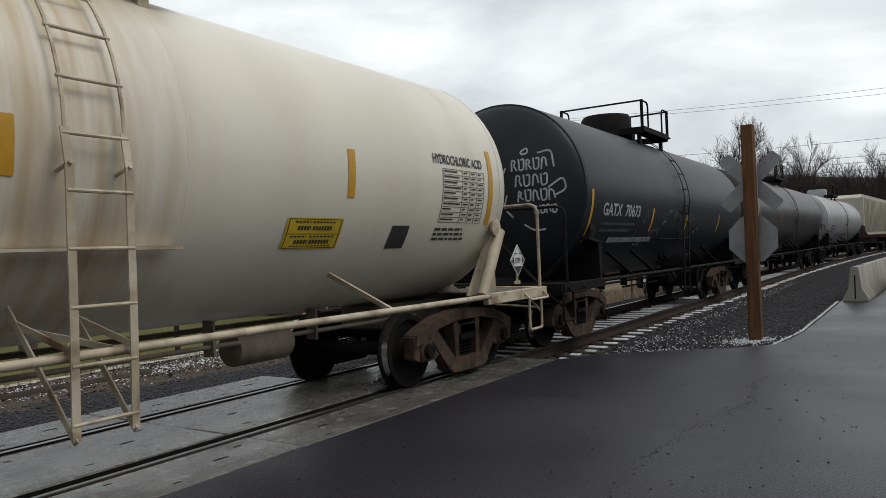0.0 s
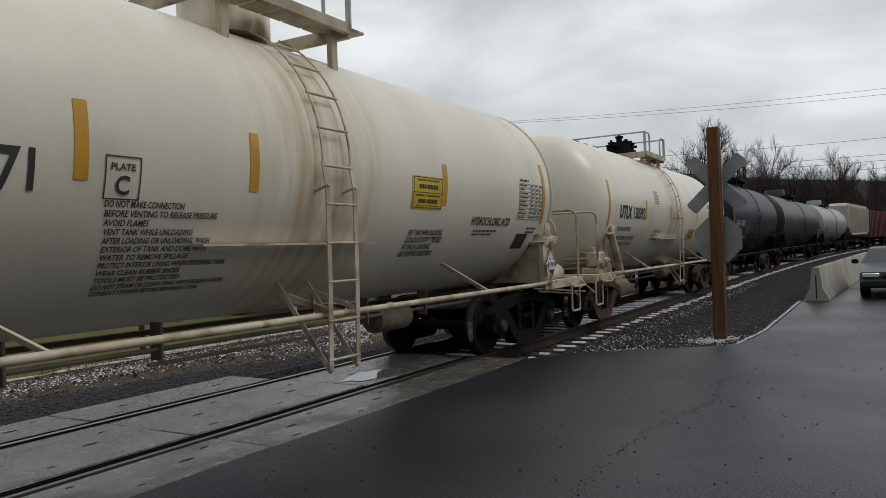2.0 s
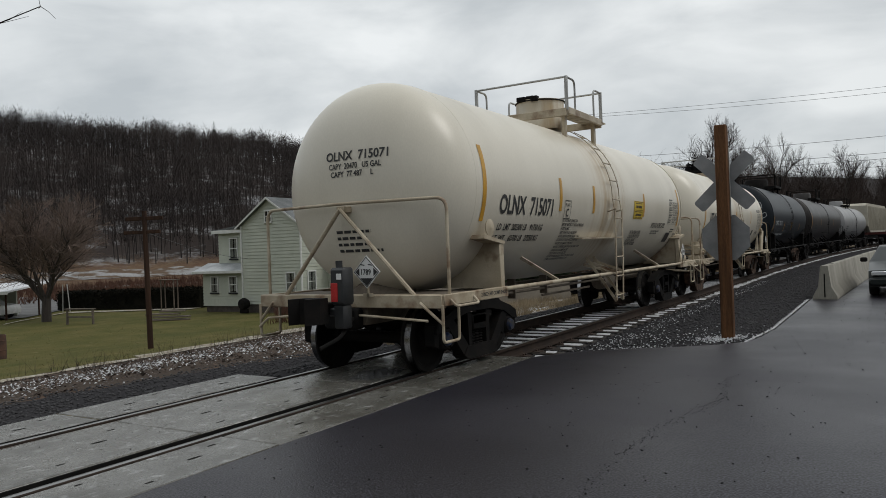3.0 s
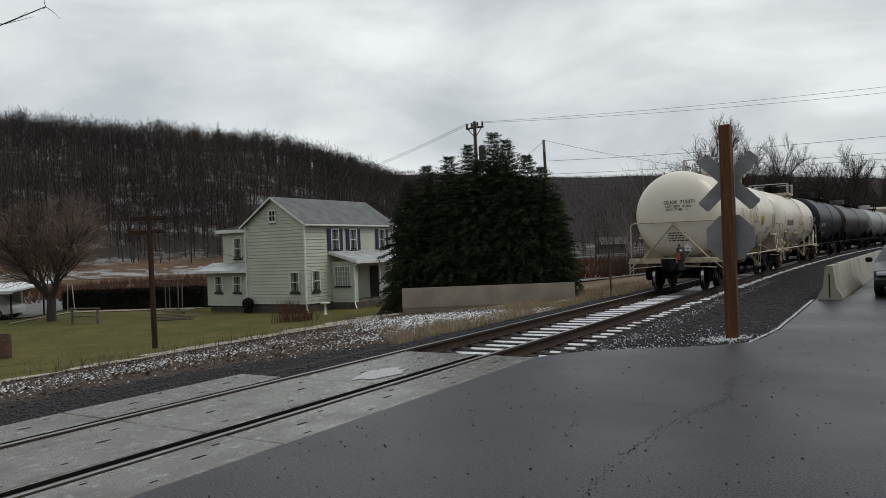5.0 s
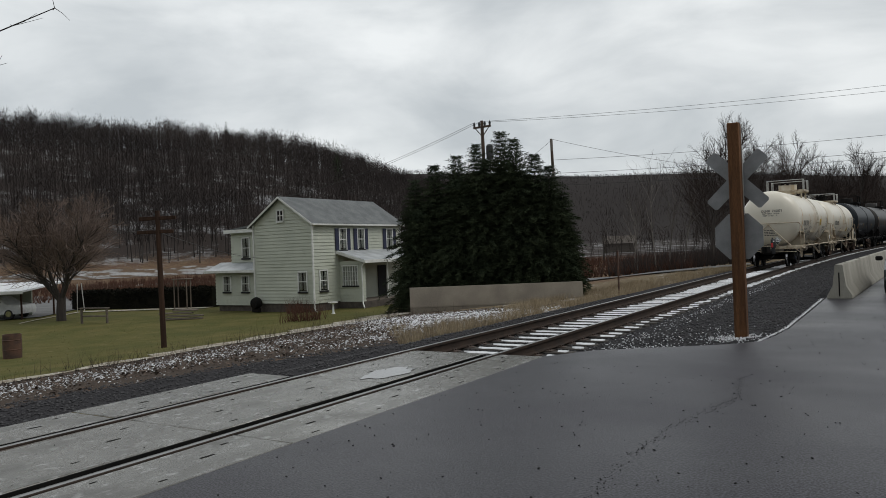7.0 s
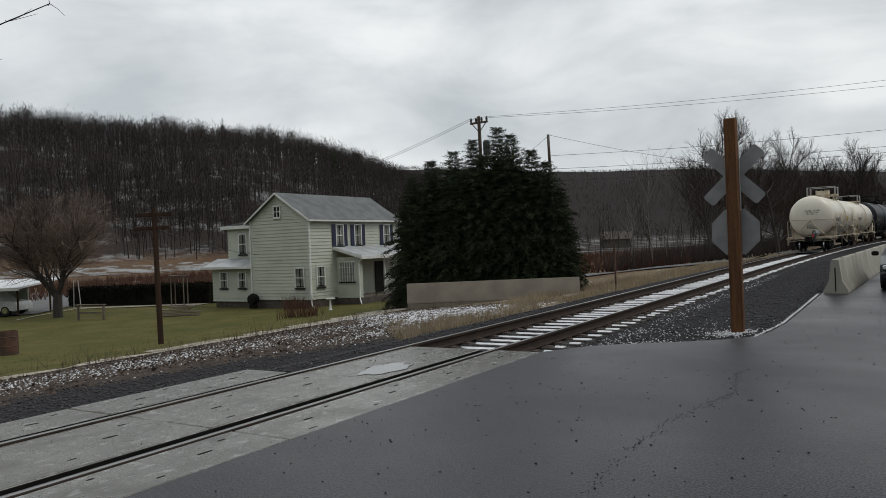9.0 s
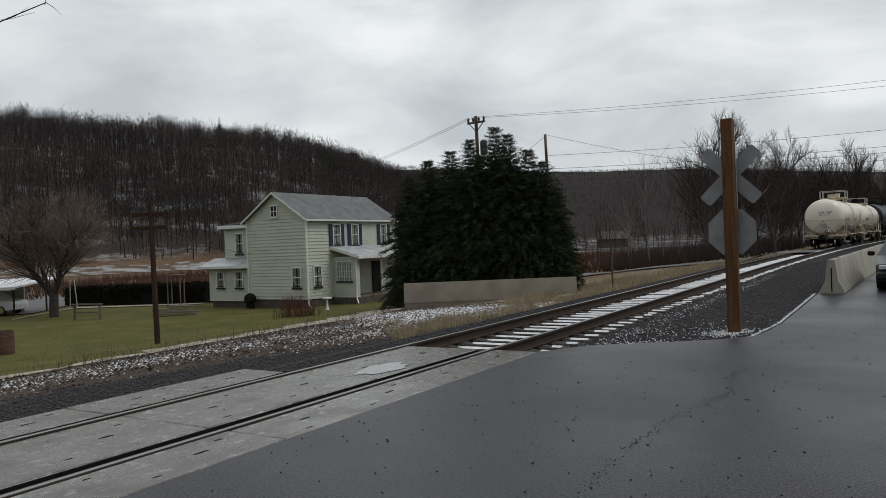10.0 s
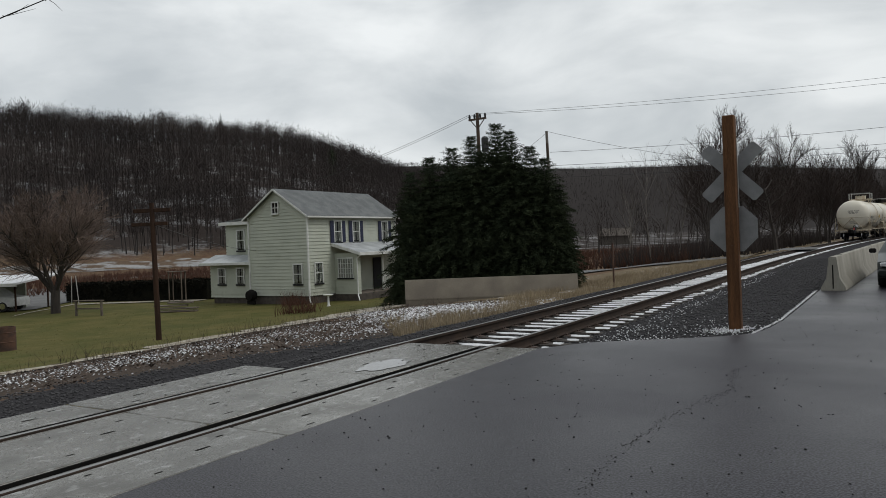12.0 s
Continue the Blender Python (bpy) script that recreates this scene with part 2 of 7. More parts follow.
M_HEDGE = mat("dark_hedge_leaves", (0.008, 0.009, 0.007), (0.016, 0.015, 0.011), spec=0.05, rough=0.95, scale=2, bump=0.0, depth=0.03)
M_BRUSH = mat("red_brown_brush", (0.105, 0.052, 0.036), (0.070, 0.042, 0.032), spec=0.1, rough=0.95, scale=0.15, fine=3, bump=0.0, depth=0.03)
M_DRYGRASS = mat("dry_grass", (0.37, 0.30, 0.195), (0.23, 0.18, 0.115), rough=0.9, scale=0.8, fine=12, bump=0.0, depth=0.04)
M_LEAF = mat("fallen_leaf", (0.105, 0.072, 0.052), (0.062, 0.044, 0.034), rough=0.8, scale=5, fine=30, bump=0.0, depth=0.03)
M_LAWN = mat("winter_lawn_blades", (0.100, 0.105, 0.030), (0.155, 0.135, 0.055), rough=0.9, scale=0.5, fine=8, bump=0.0, depth=0.04)
M_GLASSDK = bpy.data.materials.new("window_glass")
M_GLASSDK.use_nodes = True
_g = M_GLASSDK.node_tree.nodes["Principled BSDF"]
_g.inputs["Base Color"].default_value = (0.9, 0.93, 0.93, 1)
_g.inputs["Roughness"].default_value, _g.inputs["Transmission Weight"].default_value, _g.inputs["IOR"].default_value = 0.03, 1.0, 1.45
M_CARPAINT = mat("dark_green_car_paint", (0.012, 0.016, 0.015), (0.015, 0.019, 0.018), rough=0.3, scale=1, bump=0.0, depth=0.004, spec=0.3)
M_CARWHITE = mat("white_car_paint", (0.55, 0.56, 0.56), rough=0.3, bump=0.0, depth=0.004)
M_TYRE = mat("tyre_rubber", (0.018, 0.018, 0.018), rough=0.8, bump=0.1)
M_LENS = mat("headlight_lens", (0.75, 0.77, 0.78), (0.6, 0.62, 0.63), rough=0.12, metal=0.4, scale=20, bump=0.02)
M_CHROME = mat("chrome", (0.62, 0.63, 0.64), rough=0.15, metal=1.0, bump=0.0, depth=0.003)
M_RUSTBIN = mat("rusty_barrel_steel", (0.11, 0.055, 0.035), (0.06, 0.036, 0.028), rough=0.85, scale=7, bump=0.2, depth=0.03)
M_WOODGREY = mat("grey_board", (0.17, 0.14, 0.11), (0.11, 0.09, 0.075), rough=0.85, scale=3, bump=0.2, depth=0.03)


# ---------------- building helpers ----------------
class Shape:
    """Collects vertices and faces for one mesh."""

    def __init__(self):
        self.v, self.f = [], []

    def add(self, verts, faces):
        k = len(self.v)
        self.v += [tuple(p) for p in verts]
        self.f += [tuple(i + k for i in f) for f in faces]
        return self

    def box(self, x0, x1, y0, y1, z0, z1, c=0.0):
        """A box with chamfered edges of width c."""
        if c <= 0:
            vs = [(x, y, z) for x in (x0, x1) for y in (y0, y1) for z in (z0, z1)]
            return self.add(vs, [(0, 1, 3, 2), (4, 6, 7, 5), (0, 4, 5, 1), (2, 3, 7, 6), (0, 2, 6, 4), (1, 5, 7, 3)])
        bm = bmesh.new()
        bmesh.ops.create_cube(bm, size=1.0)
        for p in bm.verts:
            p.co = Vector(((x0 + x1) / 2 + p.co.x * (x1 - x0), (y0 + y1) / 2 + p.co.y * (y1 - y0), (z0 + z1) / 2 + p.co.z * (z1 - z0)))
        bmesh.ops.bevel(bm, geom=list(bm.edges), offset=c, segments=1, affect="EDGES")
        bm.verts.index_update()
        self.add([p.co for p in bm.verts], [[p.index for p in f.verts] for f in bm.faces])
        bm.free()
        return self

    def tube(self, pts, r, n=8, r1=None, caps=True):
        """A round bar along points."""
        pts = [Vector(p) for p in pts]
        k, m = len(self.v), len(pts)
        side = None
        for i, p in enumerate(pts):
            d = (pts[min(i + 1, m - 1)] - pts[max(i - 1, 0)]).normalized()
            if side is None:
                side = d.cross(Vector((0, 0, 1)) if abs(d.z) < 0.9 else Vector((1, 0, 0))).normalized()
            side = (side - d * side.dot(d)).normalized()
            other = d.cross(side)
            rr = r if r1 is None else r + (r1 - r) * i / max(m - 1, 1)
            for j in range(n):
                a = 2 * math.pi * j / n
                self.v.append(tuple(p + (side * math.cos(a) + other * math.sin(a)) * rr))
        for i in range(m - 1):
            for j in range(n):
                a, b = k + i * n + j, k + i * n + (j + 1) % n
                self.f.append((a, b, b + n, a + n))
        if caps:
            self.f.append(tuple(range(k + n - 1, k - 1, -1)))
            self.f.append(tuple(range(k + (m - 1) * n, k + m * n)))
        return self

    def lathe(self, profile, n=24, axis="z", at=(0, 0, 0)):
        """Turns (radius, height) round an axis."""
        k, m = len(self.v), len(profile)
        for r, h in profile:
            for j in range(n):
                a = 2 * math.pi * j / n
                c, s = r * math.cos(a), r * math.sin(a)
                p = {"z": (c, s, h), "x": (h, c, s), "y": (s, h, c)}[axis]
                self.v.append((p[0] + at[0], p[1] + at[1], p[2] + at[2]))
        for i in range(m - 1):
            for j in range(n):
                a, b = k + i * n + j, k + i * n + (j + 1) % n
                self.f.append((a, b, b + n, a + n))
        if profile[0][0] > 1e-6:
            self.f.append(tuple(range(k + n - 1, k - 1, -1)))
        if profile[-1][0] > 1e-6:
            self.f.append(tuple(range(k + (m - 1) * n, k + m * n)))
        return self

    def prism(self, outline, axis, lo, hi):
        """An outline pushed along an axis; outline holds the two other coordinates in order."""
        m = len(outline)

        def put(a, b, h):
            return {"x": (h, a, b), "y": (a, h, b), "z": (a, b, h)}[axis]

        vs = [put(a, b, lo) for a, b in outline] + [put(a, b, hi) for a, b in outline]
        fs = [tuple(range(m - 1, -1, -1)), tuple(range(m, 2 * m))] + [(i, (i + 1) % m, m + (i + 1) % m, m + i) for i in range(m)]
        return self.add(vs, fs)

    def strip(self, pts, w, thick, normal=(0, 0, 1)):
        """A flat bar along points."""
        nrm = Vector(normal)
        for a, b in zip(pts, pts[1:]):
            a, b = Vector(a), Vector(b)
            d = (b - a).normalized()
            s = d.cross(nrm).normalized() * (w / 2)
            t = nrm.normalized() * (thick / 2)
            self.add([a - s - t, a + s - t, a + s + t, a - s + t, b - s - t, b + s - t, b + s + t, b - s + t],
                     [(0, 1, 2, 3), (7, 6, 5, 4), (0, 4, 5, 1), (1, 5, 6, 2), (2, 6, 7, 3), (3, 7, 4, 0)])
        return self

    def mesh(self, name, material, smooth=True, angle=38):
        me = bpy.data.meshes.new(name)
        me.from_pydata(self.v, [], self.f)
        bm = bmesh.new()
        bm.from_mesh(me)
        bmesh.ops.recalc_face_normals(bm, faces=bm.faces)
        bm.to_mesh(me)
        bm.free()
        if smooth:
            me.polygons.foreach_set("use_smooth", [True] * len(me.polygons))
            me.set_sharp_from_angle(angle=radians(angle))
        me.materials.append(material)
        return me


def raw(name, verts, faces, material):
    """A large mesh straight from arrays."""
    me = bpy.data.meshes.new(name)
    verts, faces = np.asarray(verts, float), np.asarray(faces, int)
    me.vertices.add(len(verts))
    me.vertices.foreach_set("co", verts.ravel())
    k = faces.shape[1]
    me.loops.add(faces.size)
    me.loops.foreach_set("vertex_index", faces.ravel())
    me.polygons.add(len(faces))
    me.polygons.foreach_set("loop_start", np.arange(0, faces.size, k))
    me.update(calc_edges=True)
    me.materials.append(material)
    return me


def part(name, shape, material, parent, label="", smooth=True):
    ob = new(name, shape.mesh(name, material, smooth))
    ob.parent = parent
    return tagged(ob, label)


def thing(name, label, category, group="", kind="", m=None):
    ob = new(name)
    if m is not None:
        ob.matrix_basis = m
    return tagged(ob, label, category, group, kind)


def shared(name, mesh, parent, m):
    """A piece on a mesh that alike pieces share."""
    ob = new(name, mesh)
    ob.parent = parent
    ob.matrix_basis = m
    return ob


def smooth01(x):
    x = min(1.0, max(0.0, x))
    return x * x * (3 - 2 * x)


def lerp_table(x, table):
    return float(np.interp(x, [p for p, _ in table], [q for _, q in table]))


def letters(text, size, bend, stretch=1.0, squeeze=0.0, cuts=0.05, bold=0.022):
    """The words as a thin bent mesh; bend turns (across, up) into a place."""
    cu = bpy.data.curves.new("words", "FONT")
    cu.body, cu.size, cu.align_x = text, size, "LEFT"
    cu.space_character = 1.0 + squeeze
    cu.offset = size * bold
    cu.resolution_u = 3
    ob = bpy.data.objects.new("words", cu)
    scene.collection.objects.link(ob)
    me = bpy.data.meshes.new_from_object(ob.evaluated_get(bpy.context.evaluated_depsgraph_get()))
    bpy.data.objects.remove(ob)
    bm = bmesh.new()
    bm.from_mesh(me)
    bpy.data.meshes.remove(me)
    if bm.verts and cuts:
        lo, hi = min(v.co.y for v in bm.verts), max(v.co.y for v in bm.verts)
        for i in range(1, int((hi - lo) / cuts) + 1):
            bmesh.ops.bisect_plane(bm, geom=list(bm.verts) + list(bm.edges) + list(bm.faces), plane_co=(0, lo + i * cuts, 0), plane_no=(0, 1, 0))
    s = Shape()
    bm.verts.index_update()
    s.add([bend(v.co.x * stretch, v.co.y) for v in bm.verts], [[v.index for v in f.verts] for f in bm.faces])
    bm.free()
    return s


# ---------------- the lie of the land ----------------
def track_x(y):
    if y < 25:
        return 0.0
    if y < 120:
        return 0.00073 * (y - 25) ** 2
    return 0.00073 * 95**2 + 2 * 0.00073 * 95 * (y - 120)


def track_z(y):
    return 0.0 if y < 25 else 0.0034 * (y - 25) if y < 120 else 0.323


def land(x, y):
    """The ground's height."""
    xt = x - track_x(y)
    rise = track_z(y)
    z = lerp_table(xt, [(-60, -2.3), (-34, -2.0), (-22, -1.86), (-16, -1.55), (-12, -1.12), (-8, -0.82), (-3.6, -0.52), (-2.3, -0.26), (-1.5, -0.22), (1.6, -0.22), (2.2, -0.16), (4.0, -0.05), (40, -0.05)]) + rise
    dx, dy = x - 5.8, y
    r = math.hypot(dx, dy)
    a = math.degrees(math.atan2(-dx, dy))
    if r > 60 and -60 < a < 150:
        h1 = lerp_table(a, [(-60, 6), (0, 3), (22, 3), (28, 14), (33.6, 26), (38, 36.5), (42, 43), (46.5, 48), (55, 50), (62.7, 52), (75, 57), (150, 57)])
        h2 = lerp_table(a, [(-60, 30), (0, 60), (12, 80), (24, 85), (34, 84), (60, 30), (150, 10)])
        z += h1 * (smooth01((r - 135) / 205) - 0.4 * smooth01((r - 360) / 300)) + h2 * smooth01((r - 420) / 520)
        z += 1.2 * noise.noise((x * 0.012, y * 0.012, 0)) * smooth01((r - 80) / 120)
    # Unseen banks added behind and to the right, to cut low skylight.
    return z + 15 * smooth01((-y - 30) / 26) + 15 * smooth01((x - 42) / 26)

# ---------------- ground ----------------
RNG = np.random.default_rng(5)


def spaced(*runs):
    out = []
    for a, b, n in runs:
        out += list(np.linspace(a, b, n, endpoint=False))
    return out + [runs[-1][1]]


def zone_values(x, y):
    """Lawn, gravel, leaf litter, dry grass, forest floor: how much of each lies here."""
    xt = x - track_x(y)
    w = 0.9 * noise.noise((x * 0.5, y * 0.5, 3.0)) + 0.4 * noise.noise((x * 1.7, y * 1.7, 5.0))
    lawn = smooth01((-xt - 11.2 + w) / 1.2) * smooth01((60 + xt) / 6) * smooth01((37.5 - y - 0.12 * xt + w) / 3) * smooth01((y + 40) / 5)
    gravel = smooth01((xt + 7.0 + w - max(0.0, (y - 9) * 0.55)) / 1.0) if xt < 0 else 1.0
    gravel = max(gravel, smooth01((xt + 3.0 + 0.5 * w) / 0.7))
    litter = (1 - lawn) * (1 - gravel) * smooth01((22 - y + 2 * w) / 4)
    dry = (1 - lawn) * (1 - gravel) * smooth01((y - 14 + 3 * w) / 6) * smooth01((xt + 14) / 6)
    r = math.hypot(x - 5.8, y)
    return lawn, gravel, litter, dry, max(smooth01((r - 150) / 40), smooth01((-y - 30) / 8), smooth01((x - 42) / 8)), smooth01((r - 400) / 80)


def build_ground():
    xs = spaced((-1500, -300, 16), (-300, -60, 24), (-60, -30, 15), (-30, 8, 96), (8, 60, 14), (60, 900, 14))
    ys = spaced((-400, -40, 8), (-40, 0, 20), (0, 50, 110), (50, 110, 40), (110, 400, 30), (400, 1500, 20))
    verts, zones = [], []
    for y in ys:
        for x in xs:
            verts.append((x, y, land(x, y) - (0.03 if x > 4.2 else 0)))
            zones.append(zone_values(x, y))
    nx = len(xs)
    i, j = np.meshgrid(np.arange(nx - 1), np.arange(len(ys) - 1))
    k = (j * nx + i).ravel()
    me = raw("ground", verts, np.c_[k, k + 1, k + nx + 1, k + nx], ground_material())
    me.polygons.foreach_set("use_smooth", [True] * len(me.polygons))
    for n, name in enumerate(("lawn", "gravel", "litter", "dry", "wood", "ridge")):
        at = me.attributes.new(name, "FLOAT", "POINT")
        at.data.foreach_set("value", [z[n] for z in zones])
    tagged(new("ground", me), "damp winter ground of lawn, gravel, litter and scrub", "ground", kind="structure")


def ground_material():
    m = bpy.data.materials.new("winter_ground")
    m.use_nodes = True
    n, l = m.node_tree.nodes, m.node_tree.links
    p = n["Principled BSDF"]
    p.inputs["Roughness"].default_value = 0.95
    p.inputs["Specular IOR Level"].default_value = 0.08
    co = n.new("ShaderNodeTexCoord")

    def nz(scale, detail=5.0, rough=0.6):
        t = n.new("ShaderNodeTexNoise")
        t.inputs["Scale"].default_value, t.inputs["Detail"].default_value, t.inputs["Roughness"].default_value = scale, detail, rough
        l.new(co.outputs["Object"], t.inputs["Vector"])
        return t.outputs["Fac"]

    def rng(src, a, b, c=0.0, d=1.0):
        r = n.new("ShaderNodeMapRange")
        for i, v in ((1, a), (2, b), (3, c), (4, d)):
            r.inputs[i].default_value = v
        l.new(src, r.inputs[0])
        return r.outputs[0]

    def mix(f, x, y):
        k = n.new("ShaderNodeMixRGB")
        for i, v in ((0, f), (1, x), (2, y)):
            if isinstance(v, tuple):
                k.inputs[i].default_value = (*v, 1)
            else:
                l.new(v, k.inputs[i])
        return k.outputs[0]

    def zone(name):
        a = n.new("ShaderNodeAttribute")
        a.attribute_name = name
        ad = n.new("ShaderNodeMath")
        ad.operation = "ADD"
        l.new(a.outputs["Fac"], ad.inputs[0])
        l.new(rng(fine, 0.3, 0.7, -0.3, 0.3), ad.inputs[1])
        return rng(ad.outputs[0], 0.35, 0.65)

    fine, mid, wide, tiny = nz(3.0), nz(0.5), nz(0.045), nz(24.0, 3.0)
    scrub = mix(rng(mid, 0.35, 0.65), (0.10, 0.058, 0.040), (0.15, 0.105, 0.065))
    scrub = mix(rng(wide, 0.56, 0.64), scrub, (0.28, 0.275, 0.27))
    wood = mix(rng(nz(0.09, 7.0, 0.75), 0.50, 0.68), (0.040, 0.032, 0.029), (0.34, 0.345, 0.355))
    lawn = mix(rng(mid, 0.3, 0.7), (0.066, 0.072, 0.020), (0.128, 0.108, 0.042))
    lawn = mix(rng(fine, 0.60, 0.75), lawn, (0.17, 0.14, 0.08))
    lawn = mix(rng(nz(0.22, 6.0, 0.7), 0.48, 0.66), lawn, (0.070, 0.074, 0.024))
    stone = mix(rng(tiny, 0.3, 0.7), (0.015, 0.014, 0.016), (0.046, 0.044, 0.047))
    stone = mix(rng(fine, 0.70, 0.76), stone, (0.40, 0.41, 0.43))
    leaf = mix(rng(tiny, 0.35, 0.65), (0.034, 0.028, 0.025), (0.090, 0.068, 0.053))
    leaf = mix(rng(nz(7.0, 7.0, 0.75), 0.61, 0.67), leaf, (0.50, 0.51, 0.53))
    dry = mix(rng(fine, 0.3, 0.7), (0.20, 0.155, 0.095), (0.10, 0.080, 0.058))
    dry = mix(rng(nz(0.9, 6.0, 0.7), 0.60, 0.68), dry, (0.66, 0.67, 0.70))
    c = mix(zone("wood"), scrub, wood)
    c = mix(zone("ridge"), c, (0.027, 0.023, 0.022))
    c = mix(zone("dry"), c, dry)
    c = mix(zone("litter"), c, leaf)
    c = mix(zone("lawn"), c, lawn)
    c = mix(zone("gravel"), c, stone)
    l.new(c, p.inputs["Base Color"])
    b = n.new("ShaderNodeBump")
    b.inputs["Strength"].default_value, b.inputs["Distance"].default_value = 0.6, 0.04
    l.new(tiny, b.inputs["Height"])
    l.new(b.outputs[0], p.inputs["Normal"])
    return m


def build_asphalt():
    edge = [(1.55, 9.37), (1.80, 9.83), (2.10, 10.22), (2.65, 10.58), (3.25, 10.98), (3.66, 11.28), (3.96, 11.68), (4.08, 12.4), (4.14, 13.5), (4.16, 16.5), (4.16, 19.9), (4.25, 30), (4.6, 44), (5.0, 52)]
    rough_edge = []
    for (x0, y0), (x1, y1) in zip(edge, edge[1:]):
        n = max(1, int(math.hypot(x1 - x0, y1 - y0) / 0.12)) if y0 < 20 else 3
        for i in range(n):
            x, y = x0 + (x1 - x0) * i / n, y0 + (y1 - y0) * i / n
            rough_edge.append((x + 0.035 * noise.noise((x * 6, y * 6, 1)), y + 0.035 * noise.noise((x * 6, y * 6, 9))))
    outline = [(1.545, -45.0)] + rough_edge + [(5.0, 52), (30, 52), (30, -45)]
    s = Shape().prism(outline, "z", -0.16, 0.0)
    tagged(new("road", s.mesh("road", M_ASPHALT, smooth=False)), "wet dark asphalt lot beside the railway track", "road", kind="structure")
    s = Shape()
    vs = []
    for i in range(41):
        x = -20 + i * 0.53
        y = 57.5 + (0.0022 * (x - 2) ** 2 if x < 2 else 0)
        for w in (-3.0, 3.0):
            vs.append((x, y + w, max(land(x, y + w), land(x, y)) + 0.10 + (0.10 if x > -3 else 0.0)))
    s.add(vs, [(2 * i, 2 * i + 2, 2 * i + 3, 2 * i + 1) for i in range(40)])
    tagged(new("side_road", s.mesh("side_road", M_SIDEROAD, smooth=False)), "pale damp side road over the railway", "road", kind="structure")
    s = Shape()
    drive = [(-83, 47.8), (-72.4, 48.0), (-60, 41.2), (-50.4, 34.4), (-45.0, 28.4), (-47.5, 24.0), (-62, 26.0), (-80, 36.0)]
    s.add([(x, y, land(x, y) + 0.07) for x, y in drive], [(0, 1, 2, 7), (2, 3, 6, 7), (3, 4, 5, 6)])
    tagged(new("driveway", s.mesh("driveway", M_SIDEROAD, smooth=False)), "pale grey gravel driveway beside the carport", "driveway", kind="structure")
    s = Shape()
    run = [(-40.6, 24.6), (-42.4, 26.6), (-46.4, 32.2), (-42.0, 33.6), (-36.1, 35.4)]
    for k, (x, y) in enumerate(run):
        for w in (-0.45, 0.45):
            s.v.append((x + w * (0.8 if k < 2 else 0.3), y - w * (0.6 if k < 2 else 1.3), land(x, y) + 0.06))
    s.f += [(2 * k, 2 * k + 2, 2 * k + 3, 2 * k + 1) for k in range(4)]
    tagged(new("garden_path", s.mesh("garden_path", M_SNOWLEAF, smooth=False)), "pale frosted gravel path along the hedge", "path", kind="structure")
    s = Shape()
    for i in range(36):
        y = 6.0 + i * 0.85
        for w in (0.0, 2.0):
            wide = max(0.12, min(1.9, 0.5 + (y - 12) * 0.08) + 0.9 * noise.noise((4.0, y * 0.9, 0)))
            x = -10.9 - 0.05 * (y - 6) - w * wide + 0.22 * noise.noise((0, y * 0.6, 0))
            s.v.append((x, y, land(x, y) + 0.02))
    s.f += [(2 * i, 2 * i + 2, 2 * i + 3, 2 * i + 1) for i in range(35)]
    tagged(new("snow_strip", s.mesh("snow_strip", M_SNOWLEAF)), "thin band of old snow along the lawn", "snow", kind="stuff")


M_SIDEROAD = mat("pale_damp_road", (0.16, 0.16, 0.16), (0.11, 0.11, 0.11), spec=0.15, rough=0.85, scale=0.3, fine=30, bump=0.1, depth=0.03)
M_SNOWLEAF = mat("snow_with_leaves", (0.50, 0.47, 0.41), (0.24, 0.20, 0.13), rough=0.8, scale=2.2, fine=30, bump=0.3, depth=0.04, c=(0.13, 0.09, 0.06), clo=0.5, chi=0.62, cscale=5)


def along(profile, y0, y1, step):
    """Sweeps a closed (x, z) outline along the track."""
    s = Shape()
    ys = list(np.arange(y0, y1, step)) + [y1]
    m = len(profile)
    for y in ys:
        slope = (track_x(y + 0.5) - track_x(y - 0.5))
        for x, z in profile:
            s.v.append((track_x(y) + x, y - x * slope, track_z(y) + z))
    for i in range(len(ys) - 1):
        for j in range(m):
            a, b = i * m + j, i * m + (j + 1) % m
            s.f.append((a, b, b + m, a + m))
    s.f += [tuple(range(m)), tuple(range((len(ys) - 1) * m + m - 1, (len(ys) - 1) * m - 1, -1))]
    return s


def build_rails():
    rail = [(-0.070, -0.172), (0.070, -0.172), (0.070, -0.160), (0.018, -0.140), (0.009, -0.118), (0.009, -0.052), (0.036, -0.040), (0.036, -0.008), (0.028, -0.001), (-0.028, -0.001), (-0.036, -0.008), (-0.036, -0.040), (-0.009, -0.052), (-0.009, -0.118), (-0.018, -0.140), (-0.070, -0.160)]
    for side in (-1, 1):
        t = thing("steel_rail", "rusty steel rail with a bright worn head", "rail", "rails of the track", "structure")
        part("rail_body", along([(x + side * 0.7535, z) for x, z in rail], -45, 240, 2.5), M_RAIL, t)
        part("running_surface", along([(x + side * 0.7535, z) for x, z in ((-0.029, -0.001), (0.029, -0.001), (0.024, 0.002), (-0.024, 0.002))], -45, 240, 2.5), M_RAILTOP, t, "bright worn rail head")


